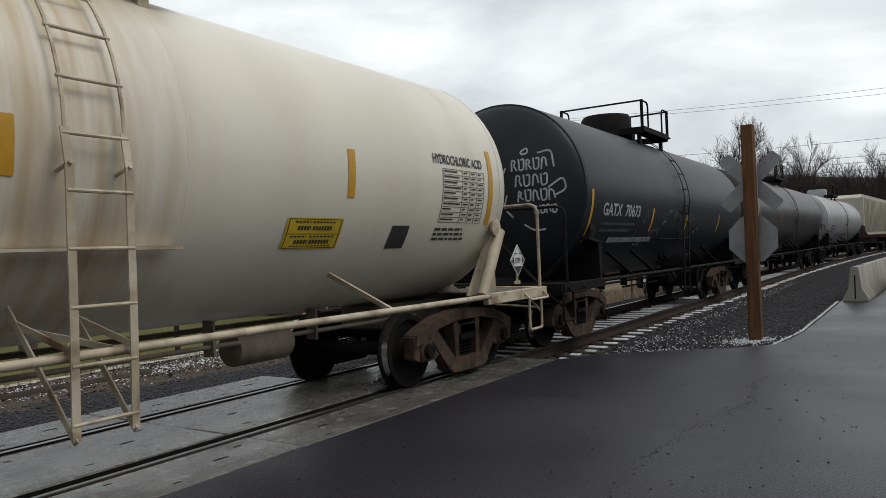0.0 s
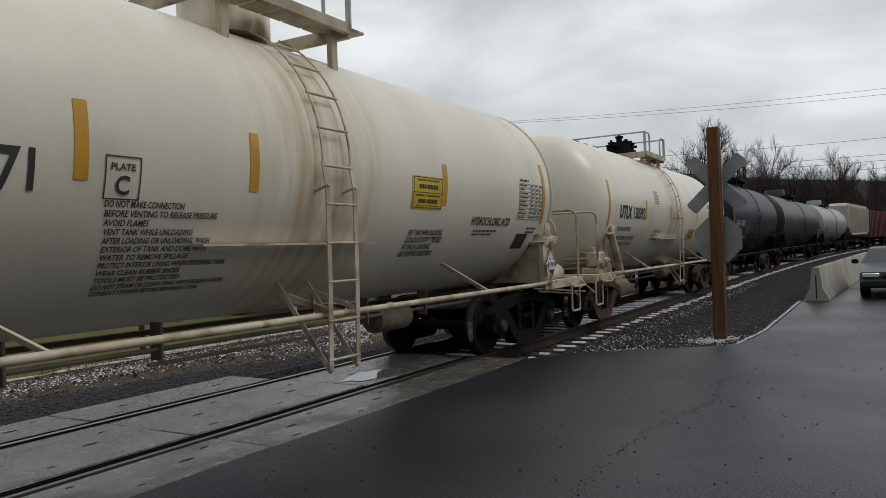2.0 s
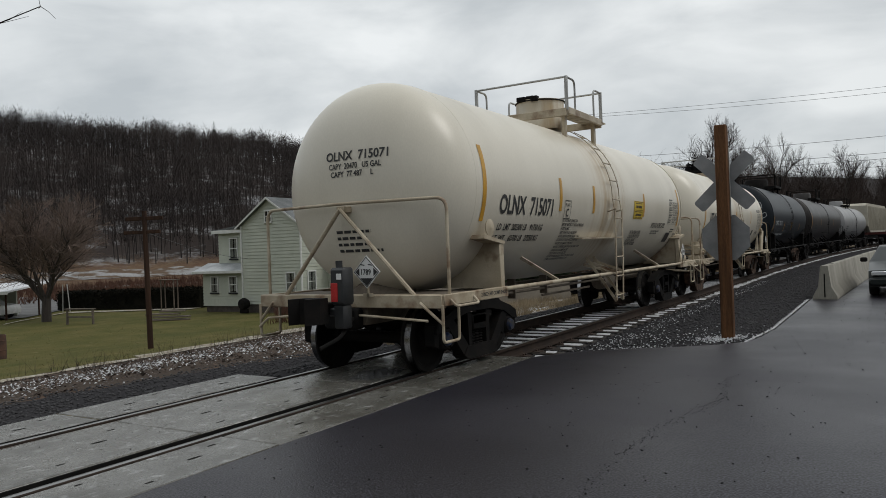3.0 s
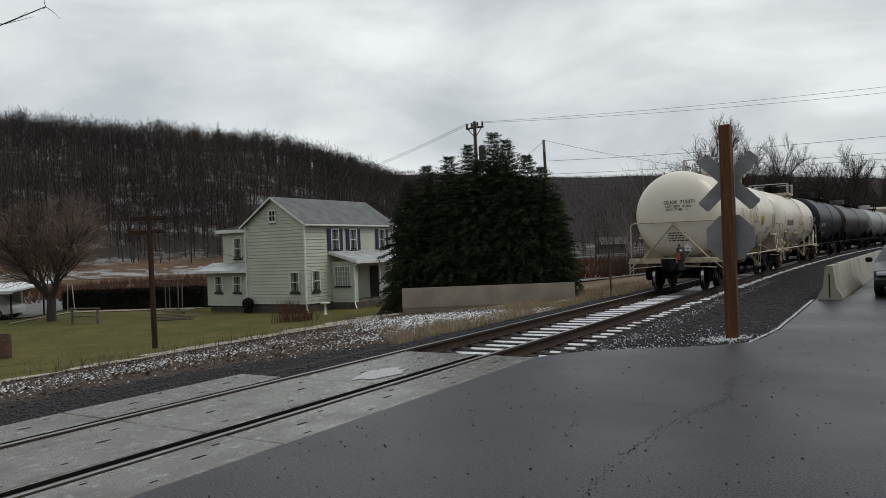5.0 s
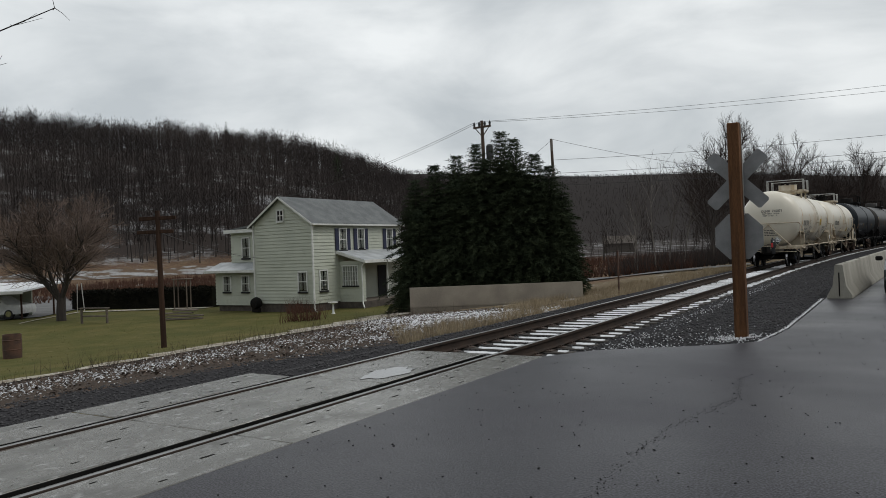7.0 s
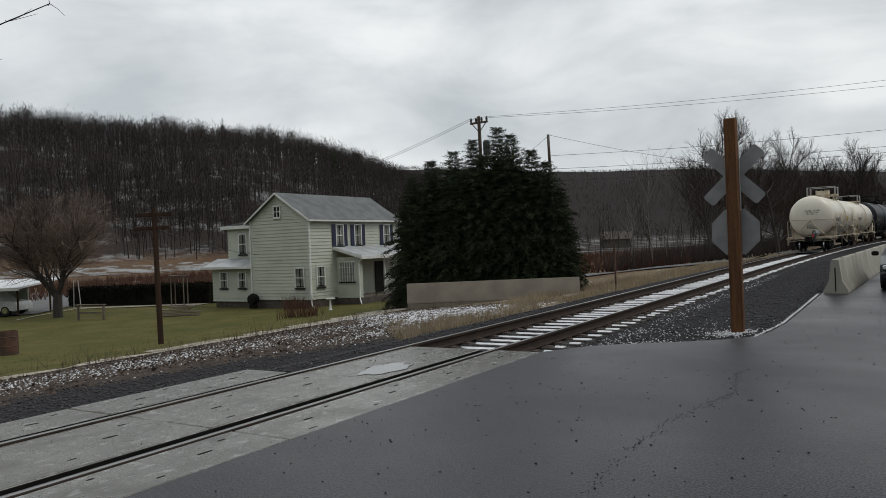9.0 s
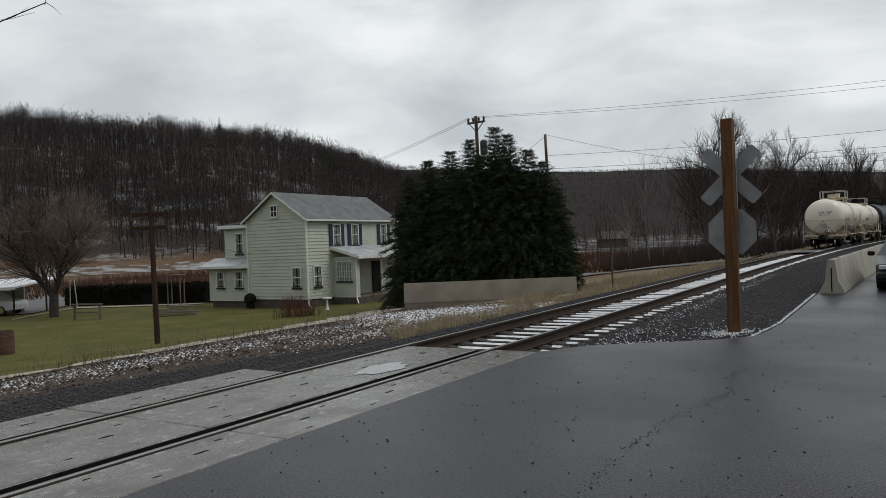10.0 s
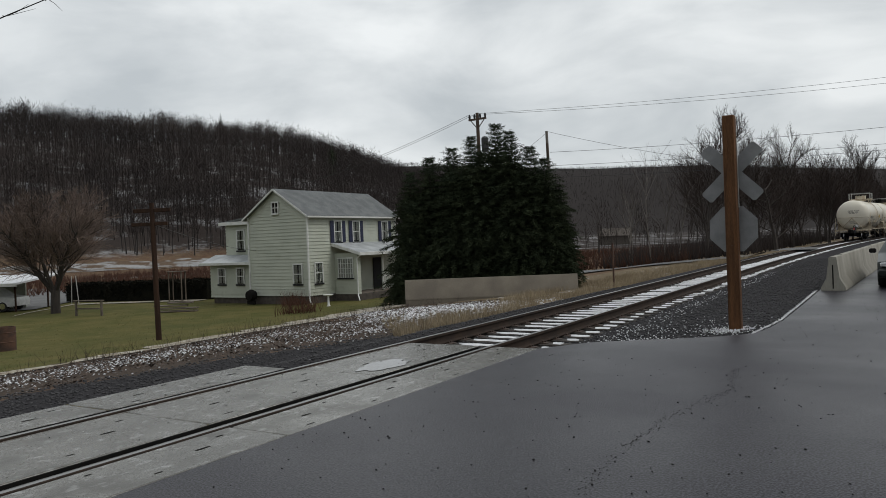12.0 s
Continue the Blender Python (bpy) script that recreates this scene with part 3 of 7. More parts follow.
def build_crossing():
    floor_ = thing("level_crossing", "grey precast concrete crossing panels, wet and stained", "level crossing", kind="structure")
    ends = [9.36 - 2.477 * k for k in range(10)]
    spec = (("gauge", -0.60, 0.585, 0), ("near", 0.85, 1.535, 0), ("far", -1.58, -0.86, 1))
    for name, x0, x1, skip in spec:
        s = Shape().box(x0, x1, -1.2305, 1.2305, -0.25, 0.0, 0.012)
        # steel edge bars
        me = s.mesh("concrete_panel", M_CONC)
        # Lifting slots as flat dark pads; the colour stands for shade inside.
        slots = Shape()
        for sx, sy, w, l in ((0.5, 0.66, 0.013, 0.07), (0.46, -0.62, 0.012, 0.06), (0.80, 0.10, 0.007, 0.035), (0.18, -0.15, 0.008, 0.03), (0.85, -0.85, 0.006, 0.05), (0.24, 0.98, 0.009, 0.04)):
            cx = x0 + (x1 - x0) * sx
            slots.prism([(cx - w, sy - l), (cx + w * 0.6, sy - l * 0.9), (cx + w, sy - l * 0.1), (cx + w * 0.7, sy + l), (cx - w * 0.8, sy + l * 0.8), (cx - w * 1.1, sy)], "z", -0.01, 0.0015)
        sm = slots.mesh("lifting_slot", M_GAP)
        for e in ends[skip:]:
            dz = 0.004 * math.sin(e * 3.1 + x0)
            pan = shared("concrete_panel", me, floor_, pose(0, e - 1.2385, dz, 0.10 * math.sin(e * 2 + x0), 0.12 * math.cos(e * 5), 0))
            shared("lifting_slot", sm, pan, pose(0, 0, 0.001))
    # Black fillers and rubber linings also colour in the flangeway's shade.
    for side, x0, x1 in ((1, 0.587, 0.683), (1, 0.826, 0.848), (-1, -0.683, -0.602), (-1, -0.858, -0.826)):
        part("flangeway_filler", Shape().box(x0, x1, -14, 9.30 if x0 > -0.8 else 6.85, -0.25, -0.20 if abs(x0) < 0.72 else -0.07), M_GAP, floor_)
    for x0, x1 in ((0.586, 0.604), (0.830, 0.847), (-0.618, -0.603), (-0.862, -0.842)):
        part("rubber_lining", Shape().box(x0, x1, -14, 9.3 if x0 > -0.8 else 6.85, -0.2, -0.006), M_GAP, floor_, "black rubber flangeway lining")
    for x0, x1 in ((-0.606, -0.598),):
        part("edge_bar", Shape().box(x0, x1, -14, 9.3, -0.1, 0.003), M_EDGEBAR, floor_)
    for name, x0, x1, skip in spec:
        for e in ends[1 + skip:]:
            part("joint_filler", Shape().box(x0 + 0.01, x1 - 0.01, e - 0.012, e + 0.004, -0.2, -0.004), M_JOINT, floor_, "mossy yellow-brown joint")
    part("bed", Shape().box(-1.6, 1.54, -14, 9.3, -0.4, -0.255), M_GAP, floor_)
    s = Shape()
    ring = [(0.24 + 0.25 * math.cos(a) * (1 + 0.55 * noise.noise((math.cos(a) * 2, math.sin(a) * 2, 4))), 7.50 + 0.42 * math.sin(a) * (1 + 0.6 * noise.noise((math.cos(a) * 2, math.sin(a) * 2, 8)))) for a in np.linspace(0, 2 * math.pi, 40, endpoint=False)]
    s.prism(ring, "z", 0.004, 0.008)
    tagged(new("puddle", s.mesh("puddle", M_PUDDLE, smooth=False)), "shallow bright puddle on the crossing panels", "puddle", kind="stuff")


M_JOINT = mat("mossy_joint", (0.12, 0.095, 0.035), (0.035, 0.03, 0.02), rough=0.9, scale=6, fine=50, bump=0.3, depth=0.04)
M_EDGEBAR = mat("edge_steel", (0.30, 0.29, 0.27), (0.16, 0.13, 0.11), rough=0.45, metal=0.4, scale=6, bump=0.05)
M_PUDDLE = mat("standing_water", (0.16, 0.16, 0.16), rough=0.06, bump=0.0, depth=0.002)


def build_ties():
    bed = thing("track_bed", "dark creosoted ties lying in ballast", "railway track", kind="structure")
    tie = Shape().box(-1.29, 1.29, -0.115, 0.115, -0.34, -0.185, 0.015).mesh("tie", M_TIE)
    plates = Shape()
    for sx in (-0.7535, 0.7535):
        plates.box(sx - 0.18, sx + 0.18, -0.09, 0.09, -0.186, -0.170, 0.004)
        for q in (-0.10, 0.10):
            plates.box(sx + q - 0.015, sx + q + 0.015, -0.05, -0.02, -0.172, -0.140, 0.004)
            plates.box(sx + q - 0.015, sx + q + 0.015, 0.03, 0.06, -0.172, -0.145, 0.004)
    pm = plates.mesh("tie_plate", M_PLATE)
    snow = Shape()
    y, n = 9.56, 0
    while y < 96:
        slope = math.degrees(math.atan(track_x(y + 0.5) - track_x(y - 0.5)))
        m = pose(track_x(y), y, track_z(y) + RNG.uniform(-0.008, 0.004), 0, 0, -slope + RNG.uniform(-0.9, 0.9))
        ob = shared("tie", tie, bed, m)
        if y < 40:
            shared("tie_plate", pm, ob, Matrix())
        for x0, x1 in ((-0.52 + RNG.uniform(-.05, .1), 0.56 + RNG.uniform(-.12, .03)), (0.95 + RNG.uniform(-.03, .1), 1.27 + RNG.uniform(-.12, 0)), (-1.26, -0.95 + RNG.uniform(-.1, .05))):
            steps = 9
            lo, hi = [], []
            for i in range(steps):
                x = x0 + (x1 - x0) * i / (steps - 1)
                e = 0.55 if i in (0, steps - 1) else 1.0
                lo.append((x, -0.094 * e + RNG.uniform(0, 0.05)))
                hi.append((x, 0.094 * e - RNG.uniform(0, 0.05)))
            k = len(snow.v)
            for (xa, ya), (xb, yb) in zip(lo, hi):
                for p in ((xa, ya, -0.186), (xa, (2 * ya + yb) / 3, -0.166), (xb, (ya + 2 * yb) / 3, -0.166), (xb, yb, -0.186)):
                    snow.v.append(tuple(m @ Vector(p)))
            for i in range(steps - 1):
                for j in range(3):
                    a = k + i * 4 + j
                    snow.f.append((a, a + 1, a + 5, a + 4))
        y += 0.502 + RNG.uniform(-0.012, 0.012)
    tagged(new("snow_on_ties", snow.mesh("snow_on_ties", M_SNOW)), "thin white snow lying on the ties", "snow", kind="stuff")


def scatter_stones(name, label, spots, lo, hi, material, sink=0.3, kind_cat="stones"):
    """Many small uneven stones in one mesh. spots: rows of x, y, z."""
    base = np.array([(0, 0, 1), (1, 0, 0), (0.3, 0.95, 0), (-0.8, 0.6, 0), (-0.8, -0.6, 0), (0.3, -0.95, 0), (0, 0, -0.7)], float)
    tri = np.array([(0, 1, 2), (0, 2, 3), (0, 3, 4), (0, 4, 5), (0, 5, 1), (6, 2, 1), (6, 3, 2), (6, 4, 3), (6, 5, 4), (6, 1, 5)])
    n = len(spots)
    size = RNG.uniform(lo, hi, (n, 1, 1)) * RNG.uniform(0.7, 1.3, (n, 1, 3)) * np.array([1, 1, 0.7])
    pts = base[None] * RNG.uniform(0.75, 1.25, (n, 7, 1)) * size
    a = RNG.uniform(0, 6.28, n)
    b = RNG.uniform(-0.6, 0.6, n)
    x, y, z = pts[..., 0], pts[..., 1], pts[..., 2]
    y, z = y * np.cos(b)[:, None] - z * np.sin(b)[:, None], y * np.sin(b)[:, None] + z * np.cos(b)[:, None]
    x, y = x * np.cos(a)[:, None] - y * np.sin(a)[:, None], x * np.sin(a)[:, None] + y * np.cos(a)[:, None]
    pts = np.stack([x, y, z], -1) + np.asarray(spots)[:, None, :]
    pts[..., 2] += (size[:, :, 2] * sink)
    faces = (tri[None] + (np.arange(n) * 7)[:, None, None]).reshape(-1, 3)
    tagged(new(name, raw(name, pts.reshape(-1, 3), faces, material)), label, kind_cat, kind="stuff")


def build_stones():
    spots = []
    while len(spots) < 13000:
        y = 9.45 + 34 * RNG.random() ** 1.7
        x = RNG.uniform(0.85, 4.25)
        lim = lerp_table(y, [(9.4, 1.6), (10.2, 2.05), (11, 3.2), (11.7, 3.95), (13.5, 4.12), (60, 4.2)])
        if x < lim and not (0.68 < x < 0.84):
            spots.append((x + track_x(y), y, land(x + track_x(y), y)))
    for _ in range(3600):
        y = 9.45 + 26 * RNG.random() ** 1.5
        x = RNG.uniform(-0.64, 0.64)
        spots.append((x + track_x(y), y, land(x, y) + 0.01))
    for _ in range(15000):
        y = 1.0 + 24 * RNG.random() ** 1.2
        x = -RNG.uniform(1.6, 7.4)
        if noise.noise((x * 0.5, y * 0.5, 3.0)) * 0.9 + x > -7.0 + max(0, (y - 9) * 0.5) or x > -2.9:
            spots.append((x, y, land(x, y)))
    scatter_stones("ballast", "loose dark grey crushed stone ballast", spots, 0.013, 0.034, M_STONE)
    pebbles = []
    for _ in range(1900):
        y = 1 + 23 * RNG.random() ** 1.3
        x = RNG.uniform(1.6, 10.5)
        if y < 9.0 or x > 4.4:
            pebbles.append((x, y, 0.0))
    for _ in range(60):
        pebbles.append((RNG.uniform(-1.5, 1.5), RNG.uniform(2, 9), 0.004))
    scatter_stones("loose_grit", "small dark stones strewn on the asphalt", pebbles, 0.0035, 0.0115, M_GRIT, sink=0.5)
    flakes = []
    for _ in range(1000):
        t = RNG.random()
        y = 9.5 + t * 10.5
        lim = lerp_table(y, [(9.4, 1.6), (10.2, 2.05), (11, 3.2), (11.7, 3.95), (13.5, 4.12), (60, 4.16)])
        x = lim - abs(RNG.normal(0, 0.022)) - 0.02
        flakes.append((x, y + RNG.normal(0, 0.04), land(x, y) + 0.035))
    for cx, cy, sx, sy, n in ((2.3, 11.0, 0.35, 0.45, 260), (3.45, 12.35, 0.22, 0.22, 420), (2.7, 12.8, 0.5, 0.9, 160), (1.75, 12.5, 0.2, 2.4, 220), (1.65, 22, 0.16, 7, 420), (3.2, 10.75, 0.5, 0.15, 120)):
        for _ in range(n):
            x, y = cx + RNG.normal(0, sx), cy + RNG.normal(0, sy)
            lim = lerp_table(y, [(9.4, 1.6), (10.2, 2.05), (11, 3.2), (11.7, 3.95), (13.5, 4.12), (60, 4.16)])
            if 1.35 < x < lim and y > 9.6:
                flakes.append((x, y, land(x, y) + 0.03))
    scatter_stones("snow_crumbs", "crumbs of old snow on the ballast edge", flakes, 0.007, 0.018, M_SNOW, kind_cat="snow")
    flakes = []
    for cx, cy, sx, sy, n in ((-8.7, 22.2, 1.5, 0.9, 9500), (-6.3, 20.6, 0.75, 1.3, 10500), (-7.8, 20.3, 0.8, 1.5, 3600), (-5.7, 15.5, 0.5, 1.6, 700), (-9.4, 8, 0.7, 4.0, 1300), (-8.9, 14, 1.0, 3.5, 1600), (-3.75, 4.2, 0.10, 0.9, 260), (-8.6, 6, 0.4, 2.5, 260)):
        for _ in range(n):
            x, y = cx + RNG.normal(0, sx), cy + RNG.normal(0, sy)
            if x < -3.3:
                flakes.append((x, y, land(x, y) + 0.005))
    scatter_stones("snow_patches", "broken patches of old snow among leaves", flakes, 0.010, 0.036, M_SNOW, sink=-0.12, kind_cat="snow")


M_GRIT = mat("dark_grit", (0.010, 0.010, 0.010), (0.025, 0.024, 0.023), rough=0.8, scale=20, bump=0.1)


def scatter_blades(name, label, cat, spots, h0, h1, w, lean, material, fan=1):
    """Thin upright blades, each one triangle."""
    sp = np.repeat(np.asarray(spots, float), fan, axis=0)
    n = len(sp)
    a = RNG.uniform(0, 6.28, n)
    h = RNG.uniform(h0, h1, n)
    la, lr = RNG.uniform(0, 6.28, n), RNG.uniform(0, lean, n) * h
    side = np.c_[np.cos(a), np.sin(a), np.zeros(n)] * w
    top = sp + np.c_[np.cos(la) * lr, np.sin(la) * lr, h]
    v = np.stack([sp - side, sp + side, top], 1).reshape(-1, 3)
    tagged(new(name, raw(name, v, np.arange(3 * n).reshape(-1, 3), material)), label, cat, kind="stuff")


def build_growth():
    s = []
    while len(s) < 7000:
        y = 12.5 + 42 * RNG.random() ** 1.3
        x = -RNG.uniform(2.7, 7.0) + track_x(y)
        if y - 12 > (-x - 2.7) * 1.2 and noise.noise((x * 0.9, y * 0.45, 2.0)) > -0.06 and ((x + 6.4) / 1.6) ** 2 + ((y - 20.5) / 2.6) ** 2 > 0.6 + 0.8 * RNG.random():
            s.append((x, y, land(x, y) - 0.01))
    scatter_blades("dry_grass", "pale dead grass beside the track", "grass", s, 0.10, 0.34, 0.006, 0.7, M_DRYGRASS, 3)
    s = []
    for _ in range(3000):
        x, y = -RNG.uniform(11.3, 34), RNG.uniform(4, 34)
        s.append((x, y, land(x, y) - 0.01))
    scatter_blades("lawn_grass", "short yellow-green winter grass", "grass", s, 0.02, 0.06, 0.012, 1.6, M_LAWN, 3)
    s = []
    for _ in range(520):
        y = RNG.uniform(3, 26)
        if noise.noise((y * 0.6, 2.0, 0.0)) < -0.05:
            continue
        x = -10.4 - 0.03 * y + RNG.normal(0, 1.0)
        s.append((x, y, land(x, y)))
    scatter_blades("weed_stalks", "dead brown weed stalks along the lawn", "weeds", s, 0.10, 0.55, 0.004, 0.8, M_TWIG, 4)
    v, n = [], 9000
    for _ in range(n):
        y = RNG.uniform(2, 25)
        x = -RNG.uniform(4.5, 10.9) - 0.02 * y
        if x > -7 + max(0, (y - 9) * 0.5) + 0.8 * noise.noise((x, y, 0)):
            continue
        c = Vector((x, y, land(x, y) + 0.02))
        e = Euler((RNG.uniform(-0.7, 0.7), RNG.uniform(-0.7, 0.7), RNG.uniform(0, 6.28))).to_matrix()
        w = RNG.uniform(0.018, 0.042)
        v += [c + e @ Vector(p) for p in ((-w * 1.4, 0, 0), (0, -w * 0.7, 0.01), (w * 1.4, 0, 0), (0, w * 0.7, 0.01))]
    tagged(new("fallen_leaves", raw("fallen_leaves", [tuple(p) for p in v], np.arange(len(v)).reshape(-1, 4), M_LEAF)), "brown fallen leaves on the bank", "leaves", kind="stuff")


def build_seam():
    """A faint worn joint that wanders over the asphalt, in many small crumbs."""
    path = [(4.14, 4.28), (4.09, 5.2), (4.13, 6.1), (4.27, 6.8), (4.38, 7.5), (4.23, 8.7)]
    spots = []
    for _ in range(420):
        y = RNG.uniform(4.1, 8.7)
        x = lerp_table(y, [(b, a) for a, b in path])
        spots.append((x + RNG.normal(0, 0.035), y, -0.001))
    scatter_stones("asphalt_seam", "faint worn seam in the asphalt", spots, 0.003, 0.0075, M_STONE, kind_cat="seam")


build_ground()
build_asphalt()
build_rails()
build_crossing()

# ---------------- the train ----------------
SPEED, REAR = 8.08, 9.0 - 8.08 * 3.2
CARS = []
AXLES = []


def wheelset(car, y, r=0.42):
    """Axle with two flanged wheels, turning about its own middle."""
    s = Shape()
    for side in (-1, 1):
        prof = [(0.0, 0.60), (0.09, 0.60), (0.10, 0.66), (0.30, 0.69), (0.36, 0.66), (r + 0.025, 0.667), (r + 0.025, 0.692), (r, 0.706), (r - 0.004, 0.80), (0.36, 0.80), (0.32, 0.755), (0.16, 0.735), (0.12, 0.79), (0.075, 0.79), (0.075, 1.0), (0.0, 1.0)]
        s.lathe([(a, side * h) for a, h in prof], 32, "x")
    s.tube([(-0.6, 0, 0), (0.6, 0, 0)], 0.075, 12)
    ob = part("wheelset", s, M_WHEEL, car)
    ob.matrix_basis = pose(0, y, r)
    for side in (-1, 1):
        tr = Shape().lathe([(r + 0.0015, side * 0.708), (r + 0.001, side * 0.79)], 32, "x")
        tr.f = tr.f[:-2]
        part("tread", tr, M_TREAD, ob, "bright worn wheel tread")
    AXLES.append((ob, y, r))
    return ob


def truck(car, y, mframe, cap):
    """Two side frames, bolster, springs and two wheelsets about y."""
    bol = part("truck_bolster", Shape().box(-1.06, 1.06, y - 0.19, y + 0.19, 0.45, 0.66, 0.02), M_BLACK, car)
    for side in (-1, 1):
        s = Shape()
        x0, x1 = (0.90, 1.04) if side > 0 else (-1.04, -0.90)
        top = [(-1.13, 0.50), (-1.10, 0.62), (-0.92, 0.70), (-0.60, 0.79), (-0.25, 0.83), (0.25, 0.83), (0.60, 0.79), (0.92, 0.70), (1.10, 0.62), (1.13, 0.50), (0.98, 0.52), (0.72, 0.64), (0.30, 0.71), (-0.30, 0.71), (-0.72, 0.64), (-0.98, 0.52)]
        s.prism([(y + a, b) for a, b in top], "x", x0 - 0.02, x1 + 0.03)
        for q in (-1, 1):
            s.prism([(y + q * a, b) for a, b in ((1.14, 0.60), (0.66, 0.66), (0.63, 0.36), (0.74, 0.30), (0.78, 0.54), (1.02, 0.54), (1.04, 0.32), (1.14, 0.36))], "x", x0, x1)
            s.prism([(y + q * a, b) for a, b in ((0.84, 0.58), (0.68, 0.64), (0.27, 0.22), (0.22, 0.10), (0.36, 0.10), (0.46, 0.17))], "x", x0 + 0.01, x1 + 0.015)
            s.prism([(y + q * a, b) for a, b in ((0.20, 0.18), (0.28, 0.20), (0.31, 0.70), (0.20, 0.70))], "x", x0, x1 + 0.005)
            s.box(x0 - 0.02, x1 + 0.02, y + q * 0.889 - 0.12, y + q * 0.889 + 0.12, 0.30, 0.56, 0.03)
        s.prism([(y + a, b) for a, b in ((-0.46, 0.16), (-0.34, 0.09), (0.34, 0.09), (0.46, 0.16), (0.36, 0.26), (-0.36, 0.26))], "x", x0 - 0.03, x1 + 0.03)
        s.box(x0 - 0.02, x1 + 0.02, y - 0.20, y + 0.20, 0.52, 0.66, 0.02)
        fr = part("side_frame", s, mframe, car)
        sp = Shape()
        for q in (-0.11, 0.0, 0.11):
            for k in range(5):
                sp.lathe([(0.045, 0.26 + k * 0.038), (0.056, 0.27 + k * 0.038), (0.045, 0.28 + k * 0.038)], 10, "z", (side * 0.97, y + q, 0))
        part("spring", sp, M_BLACK, fr)
        for q in (-1, 1):
            cp = Shape()
            a, b = (1.04, 1.11) if side > 0 else (-1.11, -1.04)
            cp.lathe([(0.0, a), (0.085, a), (0.09, (a + b) / 2), (0.07, b), (0.0, b)] if side > 0 else [(0.0, b), (0.09, b), (0.09, (a + b) / 2), (0.07, a), (0.0, a)], 14, "x", (0, y + q * 0.889, 0.42))
            part("bearing_cap", cp, cap, fr, "round bearing end cap")
    for q in (-1, 1):
        wheelset(car, y + q * 0.889)
    sh = Shape()
    for q in (-1, 1):
        for side in (-1, 1):
            sh.box(side * 0.75 - 0.05, side * 0.75 + 0.05, y + q * 0.44 - 0.04, y + q * 0.44 + 0.03, 0.28, 0.52, 0.01)
        sh.tube([(-0.85, y + q * 0.40, 0.40), (0.85, y + q * 0.40, 0.40)], 0.04, 8)
    part("brake_beam", sh, M_BLACK, bol)


class Tank:
    """Where the shell's surface lies: a cylinder with dished heads."""

    def __init__(self, y0, y1, r=1.415, zc=2.378, dish=0.83, square=2.4):
        self.square = square
        self.y0, self.y1, self.r, self.zc, self.dish = y0, y1, r, zc, dish

    def flank(self, y, s, off=0.006):
        a = s / self.r
        return ((self.r + off) * math.cos(a), y, self.zc + (self.r + off) * math.sin(a))

    def head(self, x, z, off=0.008, front=False):
        q = max(0.0, 1 - (math.hypot(x, z - self.zc) / self.r) ** self.square)
        d = self.dish * q ** (1 / self.square) + off
        return (x, self.y1 + d if front else self.y0 - d, z)

    def shell(self):
        k = 2 / self.square
        dome = [(self.r * math.sin(a) ** k, self.dish * max(0.0, math.cos(a)) ** k) for a in np.linspace(0.0, math.pi / 2, 22)]
        n = 12
        prof = [(p, self.y0 - d) for p, d in dome]
        prof += [(self.r, self.y0 + (self.y1 - self.y0) * i / n) for i in range(1, n)]
        prof += [(p, self.y1 + d) for p, d in reversed(dome)]
        return Shape().lathe(prof, 72, "y", (0, 0, self.zc))

    def patch(self, y0, y1, s0, s1, off=0.005, n=10):
        s = Shape()
        for i in range(n + 1):
            a = s0 + (s1 - s0) * i / n
            s.v += [self.flank(y0, a, off), self.flank(y1, a, off)]
        s.f += [(2 * i, 2 * i + 1, 2 * i + 3, 2 * i + 2) for i in range(n)]
        return s

    def words(self, text, y, s, size, width, off=0.006, bold=0.022):
        probe = letters(text, size, lambda a, b: (a, b, 0), cuts=0)
        span = max(p[0] for p in probe.v) - min(p[0] for p in probe.v)
        k = width / span
        return letters(text, size, lambda a, b: self.flank(y + a, s + b, off), stretch=k, bold=bold)

    def head_words(self, text, x, z, size, width, front=False):
        probe = letters(text, size, lambda a, b: (a, b, 0), cuts=0)
        span = max(p[0] for p in probe.v) - min(p[0] for p in probe.v)
        k = width / span
        return letters(text, size, lambda a, b: self.head(x + a, z + b, 0.008, front), stretch=k)

    def lines(self, y, s, rows, width, h=0.03, gap=0.055, off=0.006):
        """Rows of small writing too fine to read, as short bars."""
        sh = Shape()
        rr = random.Random(int(y * 100) + rows)
        for i in range(rows):
            a = y
            end = y + width * rr.uniform(0.72, 1.0)
            while a < end:
                b = min(end, a + rr.uniform(0.04, 0.14))
                p = self.patch(a, b, s - i * gap - h, s - i * gap, off, 1)
                sh.add(p.v, p.f)
                a = b + 0.025
        return sh


def bars_on_head(tank, x, z, rows, width, h=0.03, gap=0.06):
    sh, rr = Shape(), random.Random(rows * 7 + int(z * 100))
    for i in range(rows):
        a, end = x, x + width * rr.uniform(0.7, 1.0)
        zz = z - i * gap
        while a < end:
            b = min(end, a + rr.uniform(0.05, 0.13))
            k = len(sh.v)
            sh.v += [tank.head(a, zz - h), tank.head(b, zz - h), tank.head(b, zz), tank.head(a, zz)]
            sh.f.append((k, k + 1, k + 2, k + 3))
            a = b + 0.025
    return sh


